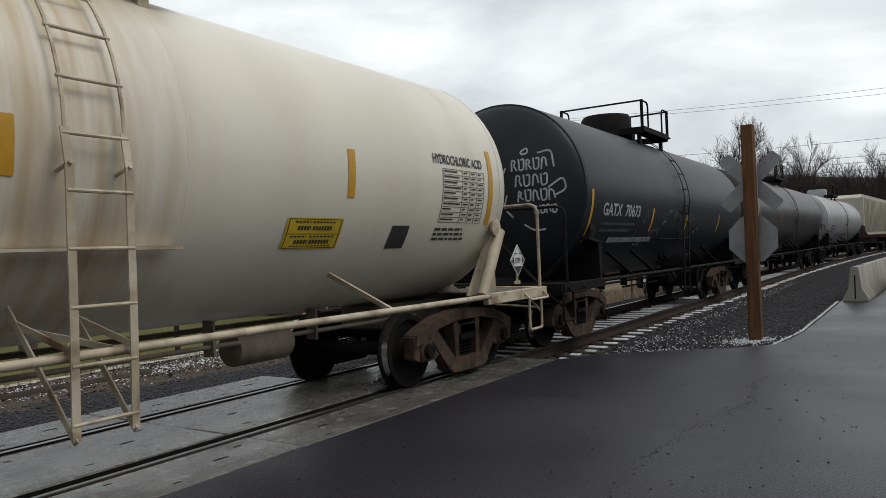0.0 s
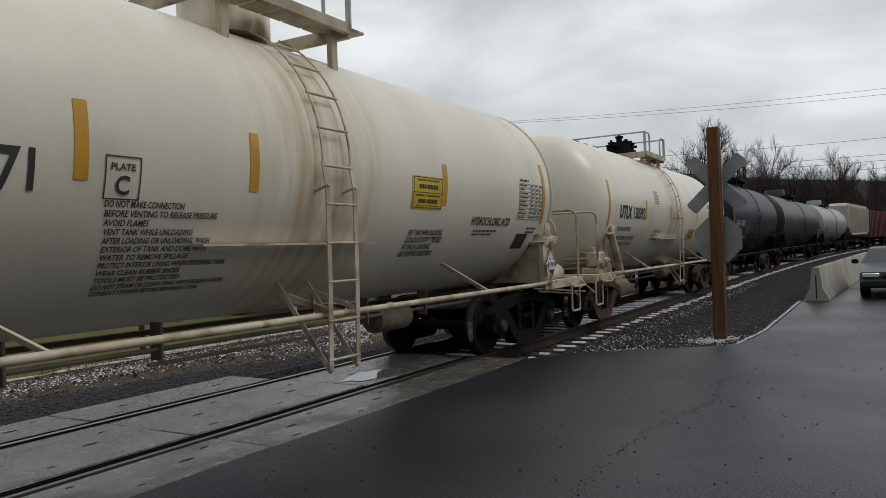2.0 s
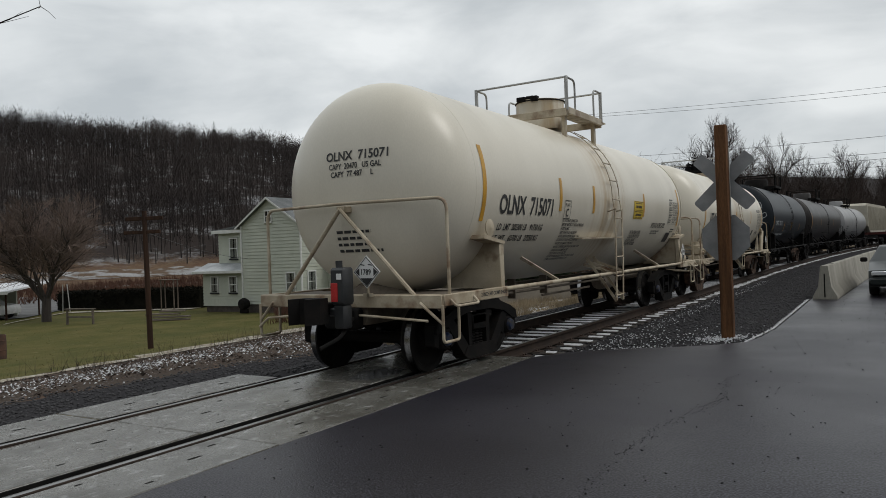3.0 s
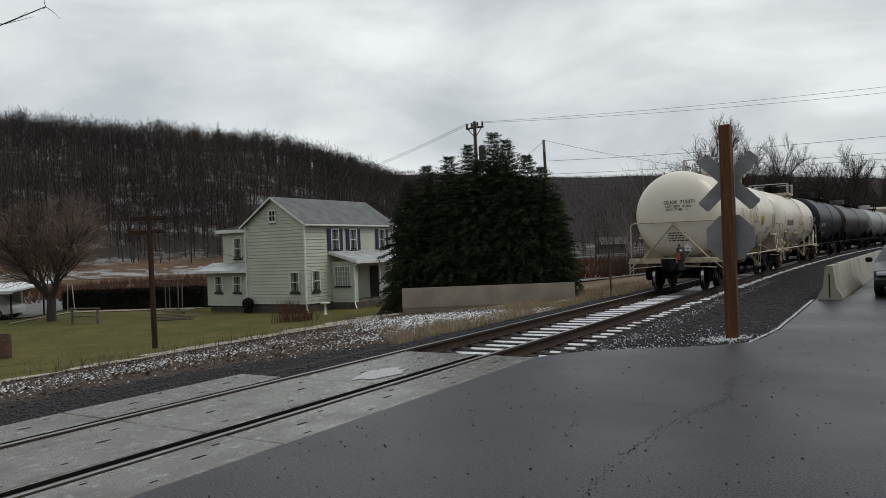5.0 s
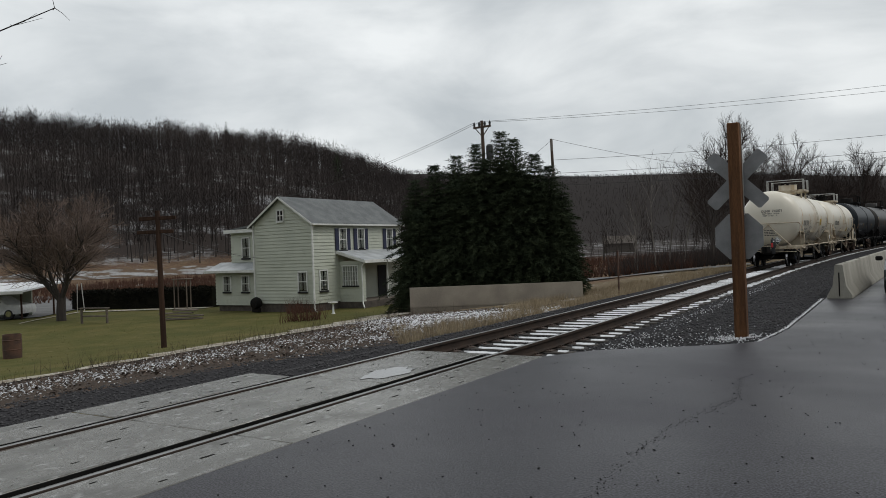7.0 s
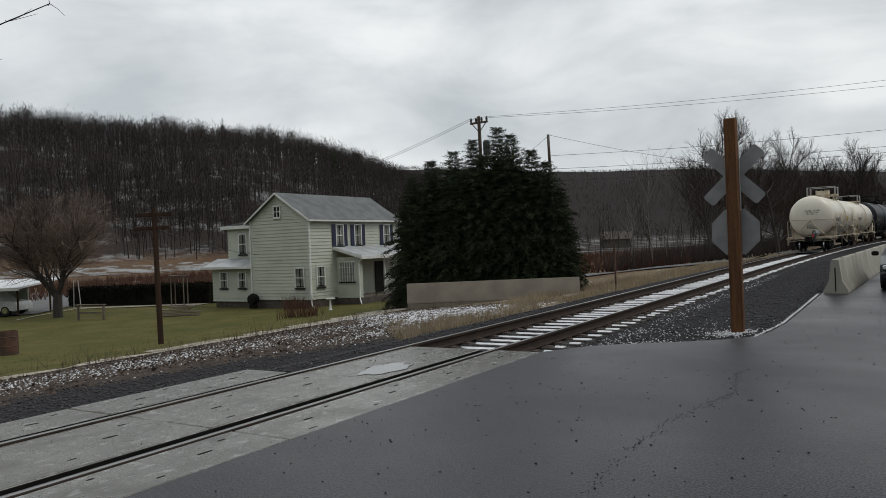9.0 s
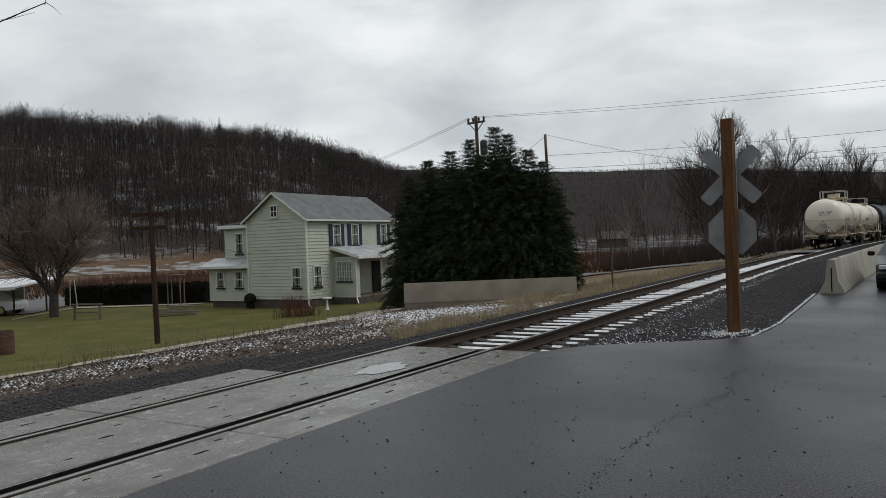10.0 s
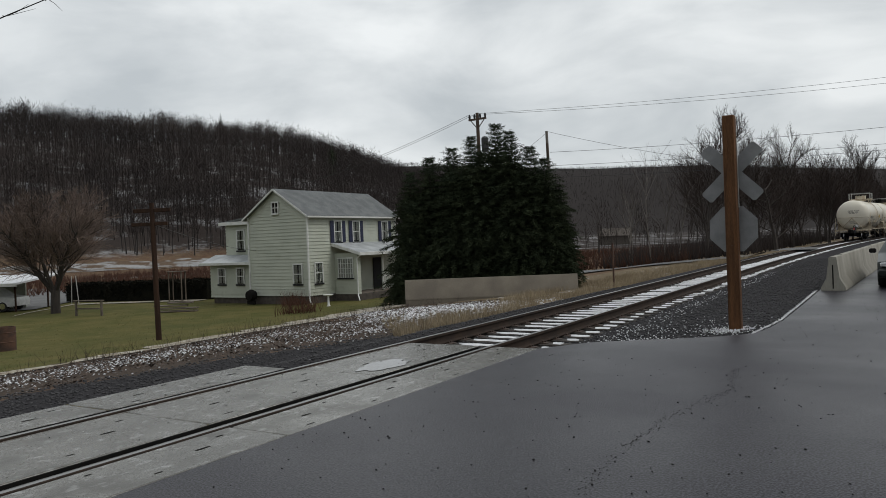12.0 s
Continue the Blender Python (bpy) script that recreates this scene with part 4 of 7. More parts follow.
def diamond(car, at, turn, text=True):
    """A hazard diamond on a bracket, facing -y before its turn."""
    m = pose(*at, 0, 0, turn)

    def place(s):
        s.v = [tuple(m @ Vector(p)) for p in s.v]
        return s

    q = 0.20
    d = Shape().prism([(0, -q), (q, 0), (0, q), (-q, 0)], "y", 0.0, 0.012)
    ob = part("hazard_placard", place(d), M_PLAC, car, "white and black diamond placard reading 1789")
    s = Shape()
    for f0, f1 in ((0.93, 0.87),):
        pts = [(0, -q), (q, 0), (0, q), (-q, 0)]
        for (a, b), (c, e) in zip(pts, pts[1:] + pts[:1]):
            s.add([(a * f0, -0.003, b * f0), (c * f0, -0.003, e * f0), (c * f1, -0.003, e * f1), (a * f1, -0.003, b * f1)], [(0, 1, 2, 3)])
    s.add([(-0.095, -0.003, -0.075), (0.095, -0.003, -0.075), (0.0, -0.003, -0.17)], [(0, 1, 2)])
    for sx in (-1, 1):
        s.add([(sx * 0.105, -0.003, 0.05), (sx * 0.105, -0.003, -0.05), (sx * 0.165, -0.003, 0)], [(0, 1, 2)])
        s.add([(sx * 0.055 - 0.03, -0.003, 0.085), (sx * 0.055 + 0.03, -0.003, 0.075), (sx * 0.055 + 0.03, -0.003, 0.088), (sx * 0.055 - 0.03, -0.003, 0.098)], [(0, 1, 2, 3)])
    part("placard_print", place(s), M_INK, ob)
    if text:
        part("placard_number", place(letters("1789", 0.095, lambda a, b: (a - 0.092, -0.0035, b - 0.032), stretch=0.84, cuts=0)), M_INK, ob)
    part("placard_bracket", place(Shape().box(-0.012, 0.012, 0.012, 0.03, -0.30, 0.1).box(-0.07, 0.07, 0.012, 0.03, -0.30, -0.26)), M_WHITE2, ob)


def bent(points, r=0.16, n=5):
    """A path with its corners rounded."""
    pts = [Vector(p) for p in points]
    out = [pts[0]]
    for a, b, c in zip(pts, pts[1:], pts[2:]):
        u, w = (a - b), (c - b)
        q = min(r, u.length / 2, w.length / 2)
        p0, p1 = b + u.normalized() * q, b + w.normalized() * q
        for i in range(n + 1):
            t = i / n
            out.append(p0 * (1 - t) ** 2 + b * 2 * t * (1 - t) + p1 * t * t)
    return out + [pts[-1]]


def tank_car(name, label, offset, L, body, trim, frame_mat, cap, kind):
    """One tank wagon; y = 0 is the rear hand rail, z = 0 the rail head."""
    car = thing(name, label, "tank car", "wagons of the train")
    tk = Tank(0.71, L - 1.15) if kind == "pipe_post" else Tank(0.76, L - 1.31) if kind == "box_post" else Tank(0.85, L - 0.7, r=1.50, zc=2.45, dish=0.40)
    part("tank", tk.shell(), body, car)
    for y in (0.76, L * 0.5 + 0.55, L - 1.06):
        pr = [(tk.r + 0.001, y - 0.012), (tk.r + 0.0025, y), (tk.r + 0.001, y + 0.012)]
        part("weld_seam", Shape().lathe(pr, 72, "y", (0, 0, tk.zc)), body, car)
    back, ahead = {"box_post": (0.16, 0.10), "pipe_post": (0.26, 0.10), "dark": (0.10, 0.10)}[kind]
    t0, t1 = 1.52 - back, L - 1.38
    truck(car, t0, frame_mat, cap)
    truck(car, t1, frame_mat, cap)
    for e, sgn, g0, g1 in ((-back, 1, -0.04, 0.32), (L + ahead, -1, 0.14, 0.50)):
        def Y(v):
            return e + sgn * v
        s = Shape()
        s.box(-1.42, 1.42, min(Y(-0.04), Y(0.07)), max(Y(-0.04), Y(0.07)), 0.86, 1.02, 0.01)
        part("end_sill", s, trim, car)
        s = Shape().box(-1.37, 1.37, min(Y(0.07), Y(1.0)), max(Y(0.07), Y(1.0)), 0.975, 1.0, 0.004)
        part("end_platform", s, M_DECK if trim is M_WHITE2 else trim, car)
        for side in (-1, 1):
            x0, x1 = (1.375, 1.45) if side > 0 else (-1.45, -1.375)
            part("side_sill", Shape().box(x0, x1, min(Y(-0.02), Y(1.63)), max(Y(-0.02), Y(1.63)), 0.885, 1.02, 0.008), trim, car)
            if kind == "pipe_post":
                s = Shape().tube([(side * 1.37, Y(1.63), 1.0), (side * 1.36, Y(1.13), 1.78)], 0.075, 12)
                s.prism([(Y(1.66), 1.0), (Y(1.13), 1.72), (Y(1.00), 1.45), (Y(0.98), 1.0)], "x", side * 1.16, side * 1.20)
                s.lathe([(0.0, side * 1.33), (0.09, side * 1.34), (0.11, side * 1.385), (0.0, side * 1.41)], 16, "x", (0, Y(1.24), 1.82))
            else:
                s = Shape().prism([(side * 0.5, 1.0), (side * 1.34, 1.0), (side * 1.34, 1.62), (side * 1.2, 1.66), (side * 0.85, 1.30)], "y", min(Y(1.48), Y(1.54)), max(Y(1.48), Y(1.54)))
                s.box(min(side * 1.33, side * 1.42), max(side * 1.33, side * 1.42), min(Y(1.48), Y(1.60)), max(Y(1.48), Y(1.60)), 1.0, 1.62, 0.01)
                s.prism([(Y(1.03), 1.66), (Y(1.60), 1.58), (Y(1.62), 1.62), (Y(1.05), 1.71)], "x", side * 1.1, side * 1.43)
                s.lathe([(0.0, side * 1.39), (0.10, side * 1.40), (0.115, side * 1.42), (0.0, side * 1.44)], 16, "x", (0, Y(1.22 if sgn > 0 else 1.42), 1.80))
            part("saddle_post", s, trim, car)
            s = Shape().tube(bent([(side * 1.43, Y(g0), 0.90), (side * 1.43, Y(g0), 0.47), (side * 1.43, Y(g1), 0.47), (side * 1.43, Y(g1), 0.90)], 0.05), 0.018, 8)
            s.tube([(side * 1.43, Y(g0), 0.68), (side * 1.15, Y(g0 - 0.05), 0.93)], 0.018, 6)
            s.tube(bent([(side * 1.45, Y(0.10), 0.96), (side * 1.53, Y(0.10), 0.88), (side * 1.53, Y(0.66), 0.88), (side * 1.45, Y(0.66), 0.96)], 0.05), 0.016, 8)
            part("step_stirrup", s, trim, car)
        s = Shape().tube(bent([(1.42, Y(0.14), 0.98), (1.42, Y(0.14), 2.15), (0, Y(-0.04), 2.15), (-1.42, Y(0.14), 2.15), (-1.42, Y(0.14), 0.98)], 0.15), 0.021, 10)
        if kind != "pipe_post":
            s.tube([(0, Y(-0.06), 2.08), (1.02, Y(0.02), 1.0)], 0.027, 8)
            s.tube([(0, Y(-0.06), 2.08), (-1.02, Y(0.02), 1.0)], 0.027, 8)
        s.box(-0.06, 0.06, min(Y(-0.06), Y(0.30)), max(Y(-0.06), Y(0.30)), 2.04, 2.12, 0.01)
        part("end_hand_rail", s, trim, car)
        s = Shape().box(-0.30, 0.30, min(Y(0.02), Y(2.3)), max(Y(0.02), Y(2.3)), 0.64, 0.93, 0.02)
        s.lathe([(0.44, 0.93), (0.42, 1.0), (0.30, 1.10), (0.27, 1.40)], 24, "z", (0, Y(0.72), 0))
        part("draft_sill", s, M_DECK if kind != "dark" else M_BLACK, car)
        part("striker", Shape().box(-0.26, 0.26, min(Y(-0.14), Y(0.02)), max(Y(-0.14), Y(0.02)), 0.60, 0.86, 0.03), M_BLACK, car)
        s = Shape().box(-0.10, 0.10, min(Y(-0.28), Y(-0.60)), max(Y(-0.28), Y(-0.60)), 0.80, 0.95, 0.02)
        s.prism([(-0.16, Y(-0.55)), (0.17, Y(-0.55)), (0.19, Y(-0.72)), (0.06, Y(-0.84)), (-0.02, Y(-0.70)), (-0.12, Y(-0.72)), (-0.17, Y(-0.86)), (-0.22, Y(-0.80))], "z", 0.72, 1.02)
        s.tube(bent([(0.25, Y(-0.2), 0.75), (0.3, Y(-0.5), 0.55), (0.2, Y(-0.75), 0.45)], 0.1), 0.025, 8)
        part("coupler", s, M_BLACK, car)
        s = Shape().tube([(-0.2, Y(-0.08), 0.80), (1.25, Y(-0.08), 0.72)], 0.016, 6).tube([(-1.25, Y(-0.08), 0.72), (-0.2, Y(-0.08), 0.80)], 0.016, 6)
        s.tube([(-1.25, Y(-0.08), 0.72), (-1.40, Y(-0.10), 0.60)], 0.016, 6)
        part("uncoupling_lever", s, trim, car)
    s = Shape().tube([(1.43, 1.55 - back, 0.985), (1.43, L - 1.55 + ahead, 0.985)], 0.032, 10).tube([(-1.43, 1.55 - back, 0.985), (-1.43, L - 1.55 + ahead, 0.985)], 0.032, 10)
    part("side_rail", s, trim, car)
    mid = L * 0.5 - 0.22
    for y in ((3.2, mid + 3.0) if kind != "dark" else (2.9, 4.2, 8.4, 9.6)):
        s = Shape().strip([tk.flank(y - 0.34, -1.12, 0.0), (1.43, y + 0.08, 0.99)], 0.055, 0.02, (0, 1, 0.3))
        part("rail_strut", s, trim, car)
        s = Shape().strip([(-p[0], p[1], p[2]) for p in (tk.flank(y - 0.34, -1.12, 0.0), (1.43, y + 0.08, 0.99))], 0.055, 0.02, (0, 1, 0.3))
        part("rail_strut", s, trim, car)
    # ladder on the near flank
    for side in (1,):
        l0, l1 = mid - 0.2, mid + 0.2
        path = [(1.50, 0.48), (1.52, 1.2), (1.53, 2.15)] + [((tk.r + 0.075) * math.cos(a), tk.zc + (tk.r + 0.075) * math.sin(a)) for a in np.linspace(0.0, 1.12, 10)]
        s = Shape()
        for y in (l0, l1):
            for (xa, za), (xb, zb) in zip(path, path[1:]):
                d = Vector((xb - xa, 0, zb - za)).normalized()
                nn = Vector((d.z, 0, -d.x))
                w = 0.028 if za < 2.3 else 0.012
                a, b = Vector((xa, y, za)), Vector((xb, y, zb)) + d * 0.01
                s.strip([a, b], 0.02 if za > 2.3 else 0.055, 0.014, nn)
        lad = part("ladder_stringer", s, trim, car)
        dist, want = 0.0, 0.10
        for (xa, za), (xb, zb) in zip(path, path[1:]):
            seg = math.hypot(xb - xa, zb - za)
            while want <= dist + seg:
                t = (want - dist) / seg
                x, z = xa + (xb - xa) * t, za + (zb - za) * t
                part("rung", Shape().tube([(x, l0 - 0.02, z), (x, l1 + 0.02, z)], 0.013, 8), trim, lad)
                want += 0.355
            dist += seg
        for y in (l0, l1):
            for a, b, w in (((1.50, y, 0.47), (0.98, y - 0.12, 1.30), 0.05), ((1.50, y, 1.02), (0.98, y - 0.12, 1.22), 0.045), ((1.36, y, 0.98), (0.9, y + 0.45 * (1 if y == l0 else -1), 1.16), 0.045)):
                part("ladder_brace", Shape().strip([a, b], w, 0.012, (0, 1, 0)), trim, lad)
            part("ladder_bolt", Shape().tube([tk.flank(y, -0.25, 0.0), (1.55, y, 2.17)], 0.014, 6), trim, lad)
    s = Shape().strip([(1.30, mid - 1.5, 1.645), (1.30, mid + 0.72, 1.645)], 0.13, 0.02)
    part("drip_strip", s, trim, car)
    # top platform
    fz, rz = {"pipe_post": (3.78, 4.30), "box_post": (3.98, 4.58), "dark": (4.02, 4.62)}[kind]
    a, y0, y1 = 0.92, mid - 0.85, mid + 1.0
    s = Shape()
    for i in range(7):
        q = y0 + (y1 - y0) * i / 6
        for side in (-1, 1):
            s.box(min(side * 0.52, side * a), max(side * 0.52, side * a), q, q + (y1 - y0) / 6 - 0.03, fz, fz + 0.03, 0.004)
    for y in (y0, y1):
        s.box(-a, a, y - 0.03, y + 0.03, fz - 0.10, fz + 0.04, 0.006)
    for side in (-1, 1):
        s.box(min(side * a - 0.03, side * a + 0.03), max(side * a - 0.03, side * a + 0.03), y0, y1, fz - 0.06, fz + 0.06, 0.006)
        for y in (y0 + 0.15, y1 - 0.15):
            zt = tk.zc + math.sqrt(tk.r**2 - 0.8**2) - 0.03
            s.box(side * 0.8 - 0.035, side * 0.8 + 0.035, y - 0.05, y + 0.05, zt, fz, 0.005)
    plat = part("top_platform", s, trim, car)
    rail_r = 0.020
    for y in (y0, y1):
        s = Shape()
        s.tube([(-a, y, rz), (a, y, rz)], rail_r, 8)
        for side in (-1, 1):
            s.box(side * a - 0.03, side * a + 0.03, y - 0.02, y + 0.02, fz, rz + 0.02, 0.005)
            inward = 0.42 if y == y0 else -0.42
            s.tube(bent([(side * a, y, rz), (side * a, y + inward, rz), (side * a, y + inward, fz)], 0.12), rail_r, 8)
        if kind == "pipe_post":
            s.tube(bent([(-a, y, rz - 0.14), (-a + 0.4, y, rz - 0.14), (-a + 0.4, y, fz)], 0.1), rail_r * 0.8, 8)
        part("guard_rail", s, M_GALV if kind != "dark" else M_BLACK, plat)
    cy = mid + 0.08
    if kind == "box_post":
        s = Shape().lathe([(0.47, 3.80), (0.47, 4.33), (0.485, 4.34), (0.485, 4.37), (0.45, 4.38), (0.0, 4.39)], 32, "z", (0, cy, 0))
        dome = part("valve_housing", s, body, car)
        s = Shape().lathe([(0.487, 4.335), (0.495, 4.345), (0.487, 4.362)], 32, "z", (0, cy, 0))
        s.box(-0.28, -0.10, cy - 0.50, cy - 0.40, 4.34, 4.43, 0.01).box(0.02, 0.16, cy - 0.52, cy - 0.40, 4.32, 4.42, 0.01).box(-0.1, 0.06, cy - 0.46, cy - 0.36, 4.38, 4.44, 0.01)
        part("lid_clamp", s, M_BLACK, dome, "dark lid rim and clamps")
    elif kind == "pipe_post":
        s = Shape().lathe([(0.36, 3.80), (0.36, 3.92), (0.42, 3.93), (0.42, 3.99), (0.0, 4.0)], 24, "z", (0, cy, 0))
        manway = part("manway", s, M_BLACK, car, "black bolted manway plate")
        for x, y, r, h in ((-0.2, -0.12, 0.09, 4.20), (0.12, 0.14, 0.11, 4.28), (0.24, -0.2, 0.10, 4.24), (-0.1, 0.25, 0.09, 4.30), (0.0, 0.0, 0.08, 4.42), (-0.25, 0.1, 0.07, 4.30), (0.3, 0.05, 0.07, 4.22)):
            part("valve", Shape().lathe([(r, 3.98), (r, h - 0.08), (r * 1.35, h - 0.07), (r * 1.35, h - 0.03), (r * 0.5, h - 0.02), (r * 0.4, h + 0.03), (0, h + 0.03)], 12, "z", (x, cy + y, 0)), M_BLACK, manway)
        part("yoke", Shape().box(-0.34, 0.30, cy - 0.05, cy + 0.05, 4.05, 4.15, 0.01).tube([(-0.4, cy + 0.2, 4.1), (0.4, cy + 0.2, 4.1)], 0.035, 8), M_BLACK, manway)
    else:
        s = Shape().lathe([(0.55, 3.88), (0.55, 4.34), (0.50, 4.42), (0.0, 4.45)], 28, "z", (0, cy - 0.6, 0))
        s.lathe([(0.34, 3.90), (0.34, 4.22), (0.30, 4.27), (0.0, 4.28)], 20, "z", (0, cy + 0.3, 0))
        part("manway", s, M_BLACK if body is M_NAVY else body, car)
    # gear under the tank
    s = Shape().tube([(0.55, 1.8, 0.80), (0.55, L - 1.8, 0.78)], 0.022, 8).tube([(-0.6, 1.8, 0.82), (-0.6, L - 1.8, 0.82)], 0.03, 8)
    for y in (mid - 2.6, mid - 1.3, mid + 1.6, mid + 2.9):
        s.box(0.46, 0.60, y - 0.014, y + 0.014, 0.70, 1.02, 0.004)
    s.box(0.52, 0.56, mid - 1.4, mid + 1.0, 0.655, 0.69, 0.006)
    part("brake_pipe", s, M_DECK if kind != "dark" else trim, car)
    s = Shape().lathe([(0.0, mid + 1.9), (0.16, mid + 1.92), (0.17, mid + 1.97), (0.17, mid + 2.55), (0.16, mid + 2.6), (0.0, mid + 2.62)], 18, "y", (0.42, 0, 0.72))
    part("brake_cylinder", s, M_DECK if kind != "dark" else M_BLACK, car)
    CARS.append((car, offset, L))
    return car, tk, mid


def stripes(car, tk, rows, w=0.10):
    for y, s0, s1 in rows:
        part("reflective_stripe", tk.patch(y, y + w, s0, s1, 0.005, 10), M_YELLOW, car, "yellow reflective tape stripe")


def table(car, tk, y, s, w, h, rows, cols):
    """A ruled stencil table."""
    sh = Shape()
    for i in range(rows + 1):
        q = s - h * i / rows
        p = tk.patch(y, y + w, q - 0.006, q, 0.006, 1)
        sh.add(p.v, p.f)
    for i in range(cols + 1):
        q = y + w * (0, 0.46, 0.64, 0.82, 1.0)[i] if cols == 4 else y + w * i / cols
        p = tk.patch(q - 0.004, q + 0.004, s - h, s, 0.006, 4)
        sh.add(p.v, p.f)
    rr = random.Random(rows)
    for i in range(rows):
        q = s - h * (i + 0.3) / rows
        for c0, c1 in ((0.02, 0.42), (0.49, 0.61), (0.67, 0.79), (0.85, 0.97)):
            e = c0 + (c1 - c0) * rr.uniform(0.5, 1)
            p = tk.patch(y + w * c0, y + w * e, q - 0.26 * h / rows, q, 0.006, 1)
            sh.add(p.v, p.f)
    part("data_table", sh, M_INK, car)


def sign_panel(car, tk, y, s, w, h):
    ob = part("notice_panel", tk.patch(y, y + w, s - h, s, 0.006, 6), M_SIGNYEL, car, "yellow emergency notice with black bars of writing")
    sh = Shape()
    for a0, a1, b0, b1 in ((0.03, 0.97, 0.03, 0.05), (0.03, 0.97, 0.95, 0.97), (0.03, 0.045, 0.03, 0.97), (0.955, 0.97, 0.03, 0.97), (0.14, 0.86, 0.10, 0.15), (0.2, 0.82, 0.25, 0.38), (0.03, 0.97, 0.49, 0.51), (0.1, 0.9, 0.56, 0.61), (0.2, 0.83, 0.69, 0.82), (0.14, 0.88, 0.88, 0.91)):
        n = 1 if a1 - a0 > 0.9 or a1 - a0 < 0.05 else 12
        for k in range(n):
            u0 = a0 + (a1 - a0) * k / n
            u1 = a0 + (a1 - a0) * (k + (1 if n == 1 else 0.72 if k != 4 else 0.3)) / n
            p = tk.patch(y + w * u0, y + w * u1, s - h * b1, s - h * b0, 0.009, 2)
            sh.add(p.v, p.f)
    part("notice_writing", sh, M_INK, ob)


def lettering(car, shape, material=None, apart=False):
    if apart:
        root = list(range(len(shape.v)))

        def find(i):
            while root[i] != i:
                root[i] = root[root[i]]
                i = root[i]
            return i

        for f in shape.f:
            for i in f[1:]:
                root[find(i)] = find(f[0])
        sets = {}
        for f in shape.f:
            sets.setdefault(find(f[0]), []).append(f)
        for faces in sets.values():
            used = sorted({i for f in faces for i in f})
            at = {i: k for k, i in enumerate(used)}
            part("letter", Shape().add([shape.v[i] for i in used], [[at[i] for i in f] for f in faces]), material or M_INK, car)
        return
    ob = part("lettering", shape, material or M_INK, car, "black stencilled lettering" if material is None else "white stencilled lettering")
    tagged(ob, kind="stuff")


def build_rear_car():
    car, tk, mid = tank_car("tank_car", "cream white tank car with dark trucks, last of the train", 0.0, 12.55, M_WHITE, M_WHITE2, M_BLACK, M_BLUE, "box_post")
    stripes(car, tk, [(0.92, -0.50, 0.50), (3.50, -0.30, 0.22), (5.03, -0.30, 0.18), (8.12, -0.30, 0.18), (11.10, -0.48, 0.43)])
    lettering(car, tk.words("OLNX  715071", 1.42, -0.38, 0.36, 1.82), apart=True)
    lettering(car, tk.words("LD  LMT  202300 LB    91750 KG", 1.48, -0.62, 0.135, 1.52))
    lettering(car, tk.words("LT  WT    60700 LB   27550 KG", 1.46, -0.79, 0.135, 1.50))
    s = tk.patch(3.72, 4.00, -0.42, -0.41, 0.006, 1)
    for a, b, c, d in ((3.72, 4.00, -0.13, -0.12), (3.72, 3.73, -0.42, -0.12), (3.99, 4.00, -0.42, -0.12), ):
        p = tk.patch(a, b, c, d, 0.006, 3)
        s.add(p.v, p.f)
    lettering(car, s)
    lettering(car, tk.words("PLATE", 3.76, -0.215, 0.065, 0.19))
    lettering(car, tk.words("C", 3.80, -0.38, 0.18, 0.11))
    for i, (line, w) in enumerate((("DO NOT MAKE CONNECTION", 0.66), ("BEFORE VENTING TO RELEASE PRESSURE", 0.98), ("AVOID FLAMES", 0.36), ("VENT TANK WHILE UNLOADING", 0.76), ("AFTER LOADING OR UNLOADING, WASH", 0.94), ("EXTERIOR OF TANK AND DOME WITH", 0.92), ("WATER TO REMOVE SPILLAGE", 0.76), ("PROTECT INTERIOR LINING WHEN ENTERING TANK", 1.16), ("WEAR CLEAN RUBBER SHOES", 0.72), ("TOOLS MUST BE PROTECTED", 0.74), ("DO NOT STEAM OR CLEAN TANK WITH BOILING WATER", 1.22), ("CONSULT OWNER BEFORE REPAIRING TANK", 0.98))):
        lettering(car, tk.words(line, 3.74 + 0.012 * i, -0.470 - 0.068 * i, 0.066, w))
    for i, (line, w) in enumerate((("EMPTY LOAD", 0.24), ('14" ADJ BLOCK', 0.30))):
        lettering(car, tk.words(line, 11.09, -0.72 - 0.085 * i, 0.085, w))
    lettering(car, tk.lines(11.07, -0.83, 3, 0.30, 0.04, 0.075))
    sign_panel(car, tk, 7.46, 0.01, 0.66, 0.37)
    lettering(car, tk.words("HYDROCHLORIC ACID", 8.93, -0.53, 0.155, 1.12), apart=True)
    lettering(car, tk.lines(9.05, -0.60, 2, 0.72, 0.025, 0.05))
    table(car, tk, 10.27, 0.09, 0.84, 0.52, 9, 4)
    lettering(car, tk.lines(10.31, 0.15, 1, 0.35, 0.03))
    for i, line in enumerate(("VENT TANK WHEN UNLOADING", "CONDUCTIVITY TESTED", "AT EACH LOADING", "SEE SHIPPERS RECORDS")):
        lettering(car, tk.words(line, 7.54, -0.675 - 0.093 * i, 0.10, (0.75, 0.79, 0.60, 0.72)[i]))
    part("seal_label", tk.patch(10.42, 10.80, -0.90, -0.65, 0.006, 4), M_INK, car, "square black label")
    lettering(car, tk.lines(10.7, -0.55, 2, 0.35, 0.03, 0.06))
    lettering(car, tk.head_words("OLNX  715071", -0.33, 2.71, 0.16, 0.94), apart=True)
    lettering(car, tk.head_words("CAPY  20470   US GAL", -0.28, 2.60, 0.10, 0.80))
    lettering(car, tk.head_words("CAPY  77 487     L", -0.25, 2.50, 0.10, 0.66))
